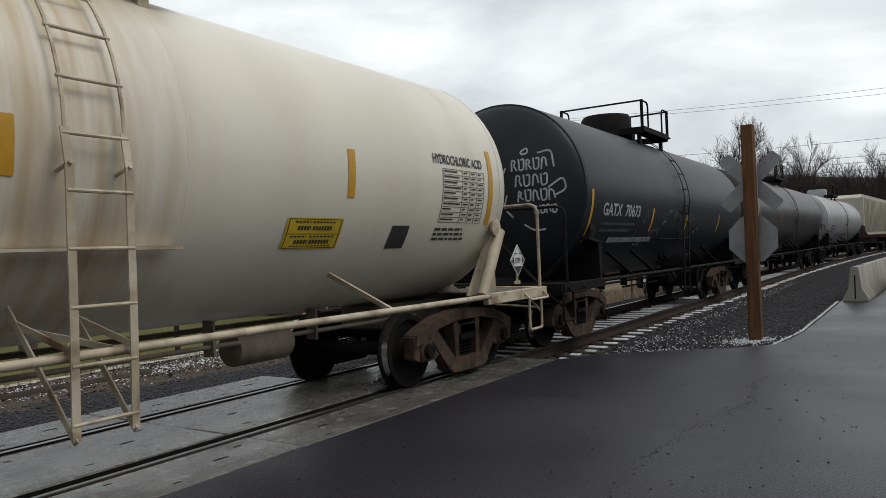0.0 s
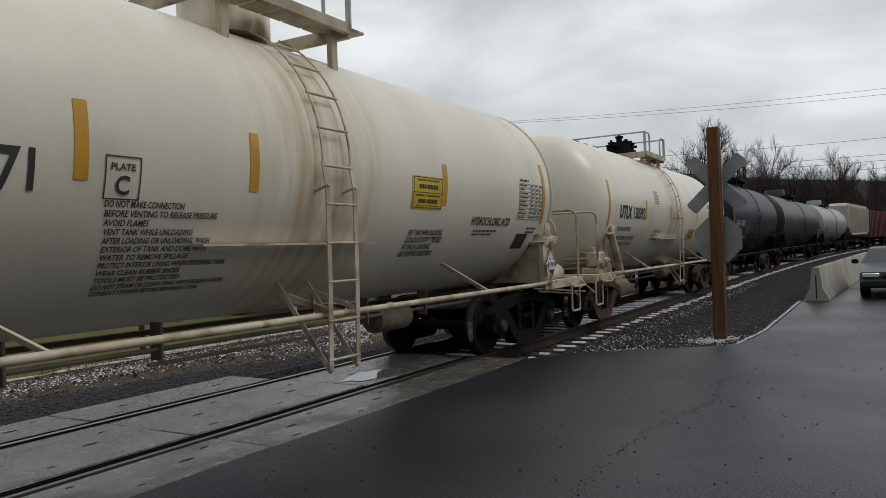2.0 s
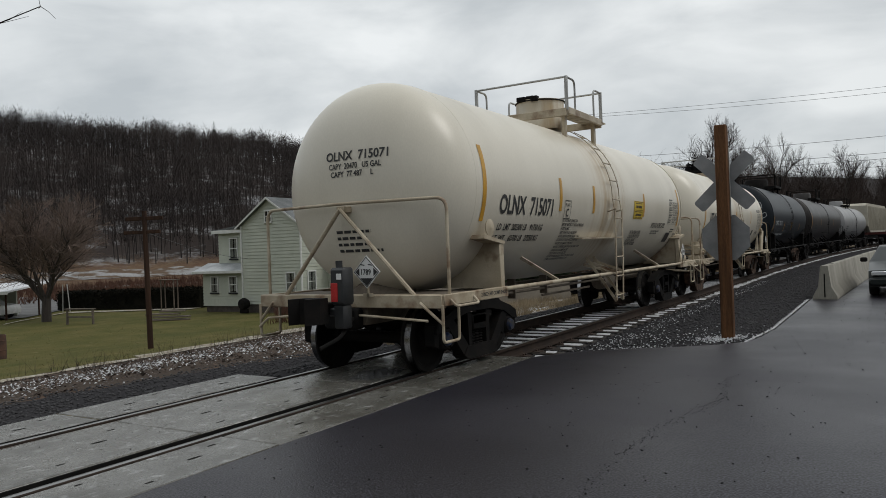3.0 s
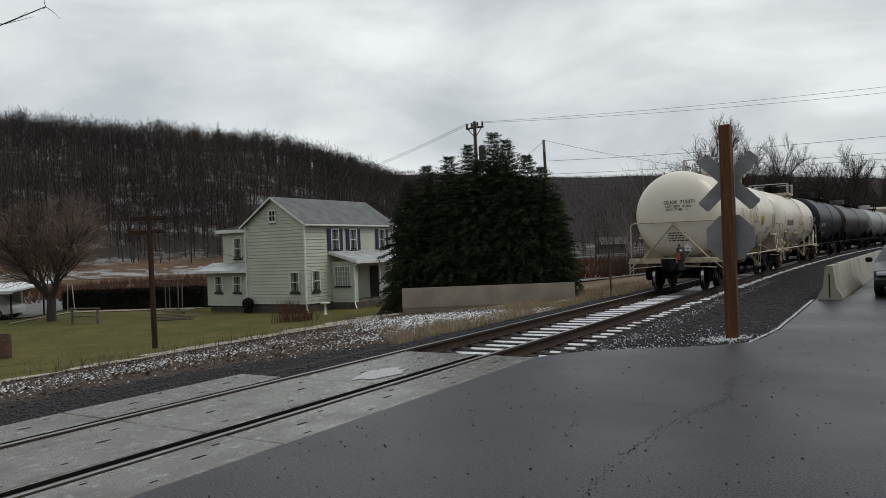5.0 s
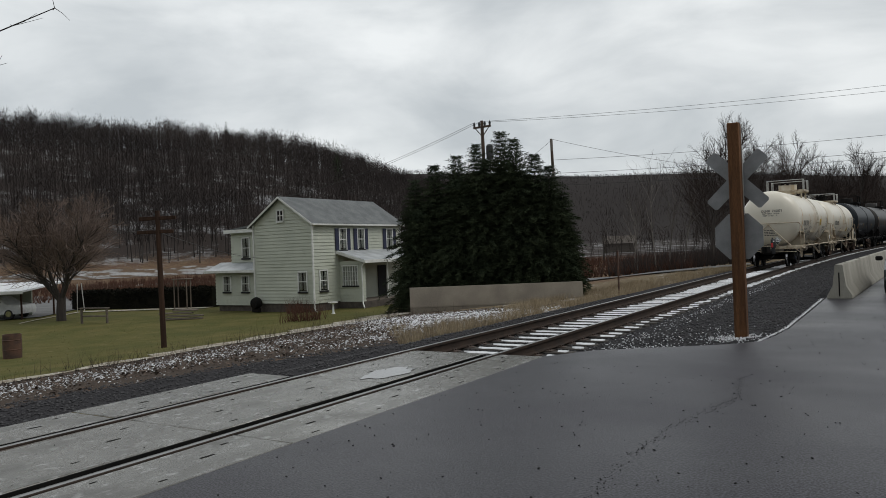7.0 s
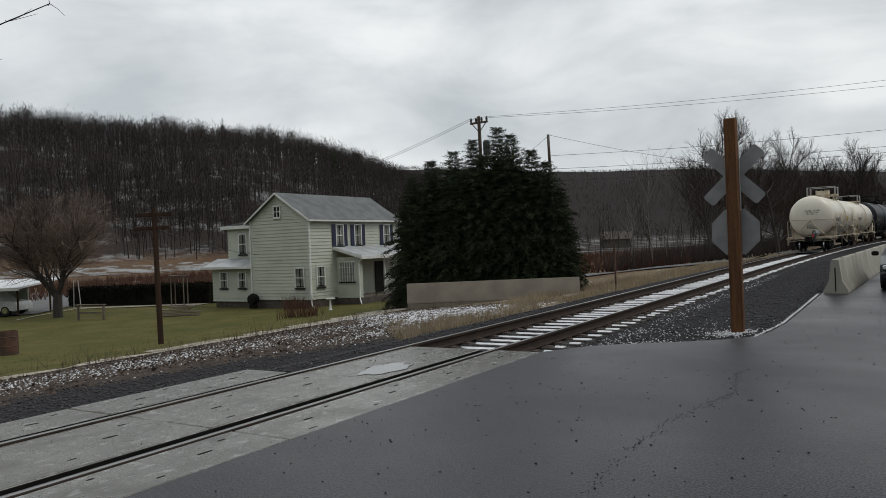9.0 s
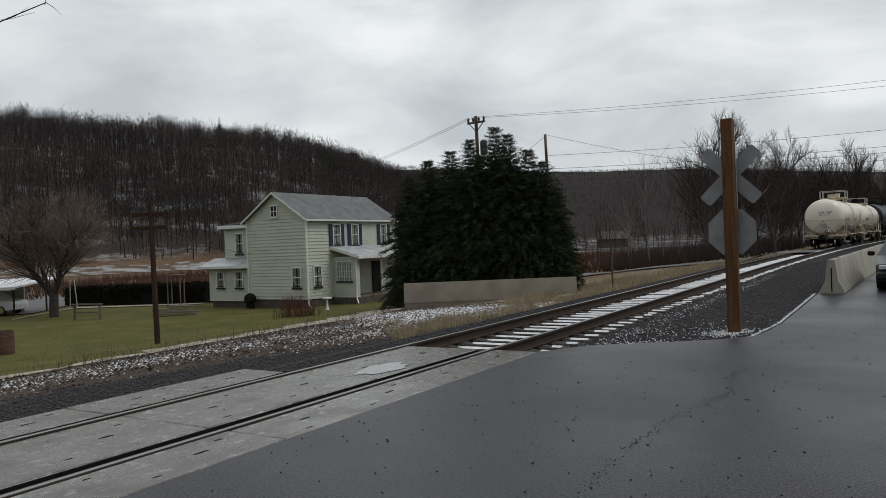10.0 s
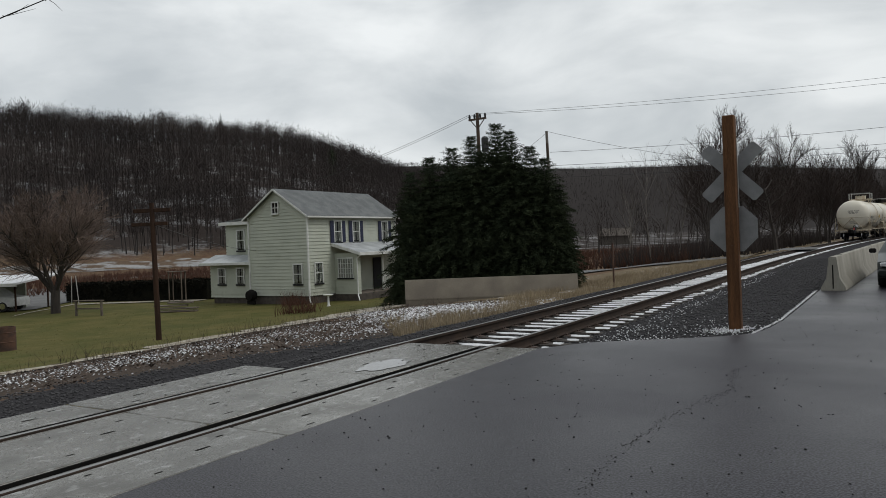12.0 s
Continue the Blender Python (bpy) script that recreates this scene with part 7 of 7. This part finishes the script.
def spruce(seed, label, x, y, height, width, sprays=10):
    """A conifer: trunk, and whorls of drooping needled sprays."""
    t = thing("spruce_tree", label, "tree", "spruces", m=pose(x, y, land(x, y)))
    part("trunk", Shape().tube([(0, 0, -0.2), (0, 0, height * 0.9)], 0.14, 8, 0.012), M_BARK, t)
    rng = np.random.default_rng(seed)
    dark, young = [], []
    z = 0.12
    while z < height - 0.05:
        f = z / height
        reach = width * min(1.0, (1 - f) ** 0.64 * 1.12) * (0.9 if f > 0.06 else 0.75) * (0.74 + 0.5 * rng.random()) + 0.10
        n = max(8, int(20 * (1 - f) + 7))
        for k in range(n):
            a = 6.2832 * k / n + rng.uniform(-0.3, 0.3)
            L = reach * rng.uniform(0.5, 1.28)
            m = max(3, int(L / 0.10))
            u = (np.arange(m) + 1) / m
            c, sn = np.cos(a), np.sin(a)
            rise = 0.12 + 0.55 * f * f
            p = np.c_[c * L * u, sn * L * u, z + L * (rise * u - (0.55 - 0.30 * f) * u * u)]
            for _ in range(sprays):
                q = p + rng.normal(0, 0.035, p.shape)
                size = (0.23 - 0.08 * u)[:, None] * (0.75 if f > 0.8 else 1.0) * rng.uniform(0.7, 1.5, (m, 1))
                d = np.c_[c + rng.uniform(-1.2, 1.2, m), sn + rng.uniform(-1.2, 1.2, m), rng.uniform(-1.0, 0.35, m)]
                d = d / np.linalg.norm(d, axis=1)[:, None] * size
                w = np.cross(d, rng.normal(0, 1, (m, 3)))
                w = w / (np.linalg.norm(w, axis=1)[:, None] + 1e-6) * size * 0.085
                (young if f > 0.88 or rng.random() < 0.22 else dark).append(np.stack([q - w, q + w, q + d], 1).reshape(-1, 3))
        z += 0.15 + 0.05 * rng.random()
    for name, rows, mtl, lab in (("needles", dark, M_NEEDLE, ""), ("leader", young, M_NEEDLE2, "paler young top")):
        v = np.concatenate(rows)
        ob = new(name, raw(name, v, np.arange(len(v)).reshape(-1, 3), mtl))
        ob.parent = t
        tagged(ob, lab, kind="stuff")
    core = Shape().lathe([(width * 0.45 * (1 - i / 8 * 0.9), 0.15 + height * 0.74 * i / 8) for i in range(9)], 12)
    core.v = [(px * (1 + 0.5 * noise.noise((px * 1.7, py * 1.7, pz * 1.3 + seed))), py * (1 + 0.5 * noise.noise((px * 1.7, py * 1.7, pz * 1.3 + seed))), pz) for px, py, pz in core.v]
    part("inner_crown", core, M_NEEDLE, t)


def build_spruces():
    clump = ((-13.5, 28.6, 6.1, 1.35), (-12.6, 28.9, 6.6, 1.5), (-11.6, 29.3, 6.9, 1.6), (-10.5, 29.2, 7.2, 1.55), (-9.45, 29.6, 7.6, 1.6), (-8.65, 29.3, 7.1, 1.5), (-7.85, 29.7, 6.4, 1.45), (-7.15, 29.6, 5.7, 1.25), (-6.65, 29.9, 4.4, 0.9), (-13.0, 28.0, 4.6, 1.15), (-11.2, 28.6, 5.8, 1.4), (-9.95, 29.0, 6.5, 1.45), (-8.2, 29.4, 5.2, 1.3))
    for k, (x, y, h, w) in enumerate(clump):
        spruce(90 + k, "dense dark green spruce behind the concrete barrier" if k < 8 else "smaller dark spruce at the edge of the clump", x, y, h, w)
    for k, (x, y, h, w) in enumerate(((-161.2, 199.3, 13.0, 3.6), (-254.7, 233.8, 17.0, 2.6))):
        spruce(120 + k, "lone dark conifer among the bare hillside woods", x, y, h, w, sprays=2)


M_FARWOODS = mat("distant_bare_woods", (0.034, 0.029, 0.028), (0.024, 0.021, 0.021), spec=0.05, rough=1.0, scale=0.01, fine=0.2, bump=0.0, depth=0.02)


def build_forest():
    """Bare woods over the hillsides: straight grey trunks under rounded crowns of fine twigs, past counting."""
    # The "back" woods are unseen, added to dim light from behind.
    spec = (("hill", "dense bare winter forest on the hillside", 7000, 163, 372, 24, 74, (8, 13), 84, 1.0), ("ridge", "distant bare forest on the far ridge", 9000, 560, 960, -3, 42, (2, 4), 12, 2.2), ("valley", "thin bare woods on the valley floor", 80, 105, 190, 6, 24, (5, 9), 70, 0.8), ("back", "unseen bare woods added behind the lot", 500, 62, 120, 95, 300, (9, 14), 40, 1.0))
    for place, label, n, r0, r1, a0, a1, hh, twigs, thick in spec:
        q = RNG.random((n, 2))
        a = np.radians(a0 + (a1 - a0) * q[:, 0])
        r = r0 + (r1 - r0) * q[:, 1] ** (0.72 if place != "valley" else 1.0)
        x, y = 5.8 - np.sin(a) * r, np.cos(a) * r
        z = np.array([land(i, j) for i, j in zip(x, y)]) - 0.3
        h = RNG.uniform(*hh, n) * np.array([1 + 0.22 * noise.noise((i * 0.03, j * 0.03, 2.0)) + 0.12 * noise.noise((i * 0.11, j * 0.11, 5.0)) for i, j in zip(x, y)])
        base = np.stack([x, y, z], 1)
        top = base + np.c_[RNG.normal(0, 0.4, n), RNG.normal(0, 0.4, n), h * 0.92]
        right = np.c_[np.cos(a), np.sin(a), np.zeros(n)]
        ahead = np.c_[-np.sin(a), np.cos(a), np.zeros(n)]
        w = (h * RNG.uniform(0.005, 0.013, n) * thick)[:, None]
        trunk = []
        for s0, s1 in ((right, ahead), (ahead, -right), (-right, -ahead)):
            trunk.append(np.stack([base + s0 * w, base + s1 * w, top], 1))
        hub = base + (top - base) * 0.72
        half = np.c_[h * RNG.uniform(0.15, 0.24, n), h * RNG.uniform(0.15, 0.24, n), h * RNG.uniform(0.26, 0.36, n)]
        v = []
        for k in range(twigs):
            d = RNG.normal(0, 1, (n, 3))
            d /= np.linalg.norm(d, axis=1)[:, None]
            p = hub + d * half * (RNG.random(n) ** 0.45)[:, None]
            if k % 7 == 0:
                stem = base + (top - base) * RNG.uniform(0.35, 0.8, n)[:, None]
                v.append(np.stack([stem - right * 0.05 * thick, stem + right * 0.05 * thick, p], 1))
            d = d * 0.7 + RNG.normal(0, 0.35, (n, 3)) + np.array([0, 0, 0.3])
            tip = p + d * (h * RNG.uniform(0.04, 0.10, n))[:, None]
            ww = RNG.uniform(0.03, 0.065, n)[:, None] * thick
            v.append(np.stack([p - right * ww, p + right * ww, tip], 1))
        for name, rows, mtl in ((place + "_forest", v, M_FARWOODS if place == "ridge" else M_FOREST), (place + "_trunks", trunk, M_FARWOODS if place == "ridge" else M_FOREST_TRUNK)):
            v3 = np.concatenate(rows).reshape(-1, 3)
            tagged(new(name, raw(name, v3, np.arange(len(v3)).reshape(-1, 3), mtl)), label if rows is v else "grey bare trunks among the woods", "forest", kind="stuff")


def build_brush():
    s = []
    for _ in range(11000):
        a = math.radians(RNG.uniform(8, 66))
        r = RNG.uniform(54, 146)
        x, y = 5.8 - math.sin(a) * r, math.cos(a) * r
        if x < -9 and not (y < 47 and x > -64) and noise.noise((x * 0.04, y * 0.04, 7.0)) > -0.25 and not (53 < y < 63 and x > -40):
            s.append((x, y, land(x, y) - 0.05))
    scatter_blades("valley_brush", "red-brown leafless brush on the valley floor", "brush", s, 0.4, 1.5, 0.03, 0.6, M_BRUSH, 7)
    s = []
    for _ in range(2600):
        x, y = RNG.uniform(-18, 8), RNG.uniform(64, 125)
        if x > track_x(y) - 5.5 - 0.04 * (y - 64):
            continue
        s.append((x, y, land(x, y) - 0.05))
    scatter_blades("wood_edge_brush", "dark leafless undergrowth at the wood's edge", "brush", s, 0.6, 2.6, 0.03, 0.5, M_FOREST, 7)
    s = []
    for cx, cy, n, sp in ((-19.2, 27.0, 60, 0.6), (-24.3, 32.0, 50, 0.30)):
        for _ in range(n):
            x, y = cx + RNG.normal(0, sp), cy + RNG.normal(0, sp)
            s.append((x, y, land(x, y)))
    scatter_blades("bare_shrubs", "bare twiggy shrubs near the house", "shrub", s, 0.3, 1.15, 0.012, 0.8, M_BRUSH, 6)


def build_snow_field():
    """Thin old snow over the open field before the hill."""
    v, f = [], []
    n, m = 60, 8
    for i in range(n + 1):
        a = math.radians(46 + 32 * i / n)
        for j in range(m + 1):
            w = 2.5 * noise.noise((i * 0.35, 0.0, 3.0))
            r = 150 + w + (11 + 3 * noise.noise((i * 0.3, 9.0, 0))) * j / m
            x, y = 5.8 - math.sin(a) * r, math.cos(a) * r
            v.append((x, y, land(x, y) + 0.12))
    for i in range(n):
        for j in range(m):
            k = i * (m + 1) + j
            f.append((k, k + 1, k + m + 2, k + m + 1))
    tagged(new("snow_field", raw("snow_field", v, f, M_FIELDSNOW)), "thin patchy snow over the open field", "snow", kind="stuff")


M_FIELDSNOW = mat("patchy_field_snow", (0.32, 0.32, 0.32), (0.20, 0.19, 0.18), spec=0.05, rough=0.9, scale=0.15, fine=2.0, bump=0.0, depth=0.03, c=(0.12, 0.085, 0.06), clo=0.46, chi=0.54, cscale=0.30)


# ---------------- the yard ----------------
def build_yard():
    h = thing("hedge", "long dark clipped hedge behind the lawn", "hedge")
    a, b = Vector((-50.6, 34.6, 0)), Vector((-36.6, 36.7, 0))
    s = Shape()
    n = 30
    v = []
    for _ in range(15000):
        t = RNG.random()
        p = a.lerp(b, t)
        u = RNG.uniform(-0.7, 0.7)
        z = 1.50 * RNG.random() ** 0.6
        e = 0.10 * noise.noise((t * 9, z, 0))
        x, y = p.x + u * 0.2, p.y + u * 0.9
        c = Vector((x + e, y + e, land(x, y) + z))
        d = Vector(RNG.normal(0, 0.09, 3))
        w = Vector(RNG.normal(0, 0.05, 3))
        v += [c - w, c + w, c + d]
    ob = new("foliage", raw("foliage", [tuple(p) for p in v], np.arange(len(v)).reshape(-1, 3), M_HEDGE))
    ob.parent = h
    core = Shape()
    for i in range(n + 1):
        p = a.lerp(b, i / n)
        zz = land(p.x, p.y)
        core.v += [(p.x, p.y - 0.55, zz - 0.1), (p.x, p.y + 0.55, zz - 0.1), (p.x, p.y + 0.5, zz + 1.32 + 0.06 * math.sin(i * 2.3)), (p.x, p.y - 0.5, zz + 1.30 + 0.06 * math.sin(i * 1.7))]
    for i in range(n):
        for j in range(4):
            q, r = i * 4 + j, i * 4 + (j + 1) % 4
            core.f.append((q, r, r + 4, q + 4))
    core.f += [(0, 1, 2, 3), (4 * n + 3, 4 * n + 2, 4 * n + 1, 4 * n)]
    part("core", core, M_HEDGE, h)
    # carport with a car under it
    c = thing("carport", "flat carport with a snow-white roof edge on thin posts", "carport", m=pose(-44.9, 27.05, land(-44.9, 27.05), 0, 0, 30.8))
    g = part("roof", Shape().prism([(-0.7, 1.86), (4.7, 2.30), (4.7, 2.42), (-0.7, 1.98)], "x", -7.0, 0.5), M_SNOW, c, "frosted white carport roof")
    part("fascia", Shape().box(-7.05, 0.56, -0.76, -0.70, 1.76, 1.97, 0.01), M_TRIM, c)
    for x, y, h in ((0.0, 0.0, 1.92), (-3.6, 0.0, 1.92), (0.0, 3.96, 2.24), (-3.6, 3.96, 2.24)):
        part("post", Shape().box(x - 0.05, x + 0.05, y - 0.05, y + 0.05, -0.5, h, 0.008), M_POSTDARK, c)
    part("back_wall", Shape().box(-7.0, -1.6, 3.9, 4.05, -0.1, 2.22, 0.01), M_SIDING, c)
    v = thing("parked_car", "pale car standing under the carport", "car", m=pose(-47.7, 26.8, land(-47.7, 26.8) + 0.07, 0, 0, 30.8) @ Matrix.Scale(1.12, 4))
    side = [(-2.1, 0.3), (-2.15, 0.75), (-1.5, 0.9), (-1.0, 1.35), (0.6, 1.38), (1.15, 0.95), (1.95, 0.82), (2.05, 0.6), (2.0, 0.3)]
    s = Shape()
    for w, q in ((-0.85, 0.93), (-0.75, 1.0), (0.75, 1.0), (0.85, 0.93)):
        for x, z in side:
            s.v.append((x, w * (1 if z < 0.96 else 0.8), z * q if z > 0.9 else z))
    m = len(side)
    for i in range(3):
        for j in range(m):
            p, q = i * m + j, i * m + (j + 1) % m
            s.f.append((p, q, q + m, p + m))
    s.f += [tuple(range(m)), tuple(range(4 * m - 1, 3 * m - 1, -1))]
    part("body", s, M_CARWHITE, v)
    part("side_glass", Shape().prism([(-0.95, 0.95), (-0.75, 1.27), (0.5, 1.29), (0.9, 0.95)], "y", -0.80, 0.80), M_CARGLASS, v)
    for x in (-1.35, 1.3):
        for sy in (-1, 1):
            wob = part("wheel", Shape().lathe([(0.18, sy * 0.66), (0.31, sy * 0.68), (0.31, sy * 0.84), (0.18, sy * 0.87)], 18, "y", (x, 0, 0.31)), M_TYRE, v)
            part("rim", Shape().lathe([(0.0, sy * 0.85), (0.18, sy * 0.872)], 14, "y", (x, 0, 0.31)), M_CHROME, wob)
    # bench-like frame and pale swing frame on the lawn
    t = thing("yard_bench", "grey wooden bench frame on the lawn", "bench", m=pose(-34.4, 25.6, land(-34.4, 25.6), 0, 0, 12))
    for x in (-0.95, 0.95):
        part("leg", Shape().box(x - 0.05, x + 0.05, -0.06, 0.06, -0.1, 0.86, 0.01), M_WOODGREY, t)
    part("top_board", Shape().box(-1.08, 1.08, -0.11, 0.11, 0.86, 0.92, 0.01), M_WOODGREY, t)
    part("lower_rail", Shape().box(-0.95, 0.95, -0.03, 0.03, 0.38, 0.47, 0.008), M_WOODGREY, t)
    t = thing("swing_frame", "thin pale poles of a swing frame on the lawn", "swing", m=pose(-47.0, 32.6, land(-47.0, 32.6)))
    part("pole", Shape().tube([(-0.52, 0, -0.1), (-0.42, 0, 2.1)], 0.035, 8), M_GALV, t)
    part("pole", Shape().tube([(0.42, 0, -0.1), (0.12, 0, 2.15)], 0.035, 8), M_GALV, t)
    t = thing("garden_arbor", "weathered wooden garden arbor beside the hedge", "arbor", m=pose(-38.0, 34.7, land(-38.0, 34.7), 0, 0, 22) @ Matrix.Scale(1.15, 4))
    for x in (-0.42, 0.42):
        part("upright", Shape().box(x - 0.03, x + 0.03, -0.27, -0.21, -0.1, 1.85, 0.01).box(x - 0.03, x + 0.03, 0.21, 0.27, -0.1, 1.85, 0.01), M_WOODGREY, t)
    part("lintel", Shape().box(-0.55, 0.55, -0.32, 0.32, 1.85, 1.89, 0.01), M_WOODGREY, t)
    t = thing("lumber_pile", "low pile of weathered boards on the lawn", "lumber", m=pose(-29.7, 28.0, land(-29.7, 28.0), 0, 0, 30) @ Matrix.Scale(1.6, 4))
    for k, (dx, z, L) in enumerate(((0, 0.06, 1.5), (0.1, 0.16, 1.35), (-0.2, 0.26, 1.2), (0.15, 0.36, 0.9))):
        part("board", Shape().box(dx - L / 2, dx + L / 2, -0.16 + 0.03 * k, 0.14, z - 0.05, z, 0.008), M_WOODGREY, t)
    t = thing("burn_barrel", "rusty brown steel barrel at the lawn's edge", "barrel", m=pose(-22.2, 14.55, land(-22.2, 14.55)) @ Matrix.Scale(1.57, 4))
    part("body", Shape().lathe([(0.0, 0.0), (0.20, 0.0), (0.205, 0.2), (0.215, 0.21), (0.205, 0.22), (0.205, 0.42), (0.215, 0.43), (0.20, 0.44), (0.20, 0.56), (0.185, 0.56), (0.18, 0.05), (0.0, 0.05)], 20), M_RUSTBIN, t)
    t = thing("bird_bath", "small white bird bath on the lawn", "bird bath", m=pose(-21.0, 31.2, land(-21.0, 31.2)))
    part("bowl", Shape().lathe([(0.0, 0.55), (0.05, 0.55), (0.28, 0.62), (0.28, 0.66), (0.0, 0.6)], 16), M_TRIM, t)
    part("stem", Shape().lathe([(0.14, -0.05), (0.06, 0.1), (0.05, 0.55)], 12), M_TRIM, t)
    # far barn beyond the field
    t = thing("far_barn", "small dark barn far across the valley field", "barn", m=pose(-60, 196, land(-60, 196), 0, 0, 20))
    part("wall", Shape().box(-4.2, 4.2, -3, 3, -1, 2.4, 0.03), M_STONEBASE, t)
    part("roof", Shape().prism([(-3.4, 2.3), (0, 4.3), (3.4, 2.3), (3.4, 2.45), (0, 4.5), (-3.4, 2.45)], "x", -4.5, 4.5), M_STONEBASE, t)


build_sign_post()
build_barriers()
build_parked_car()
build_house()
build_poles()
build_wires()
build_bare_trees()
build_spruces()
build_forest()
build_brush()
build_snow_field()
build_yard()
build_seam()
build_ties()
build_stones()
build_growth()
motions()
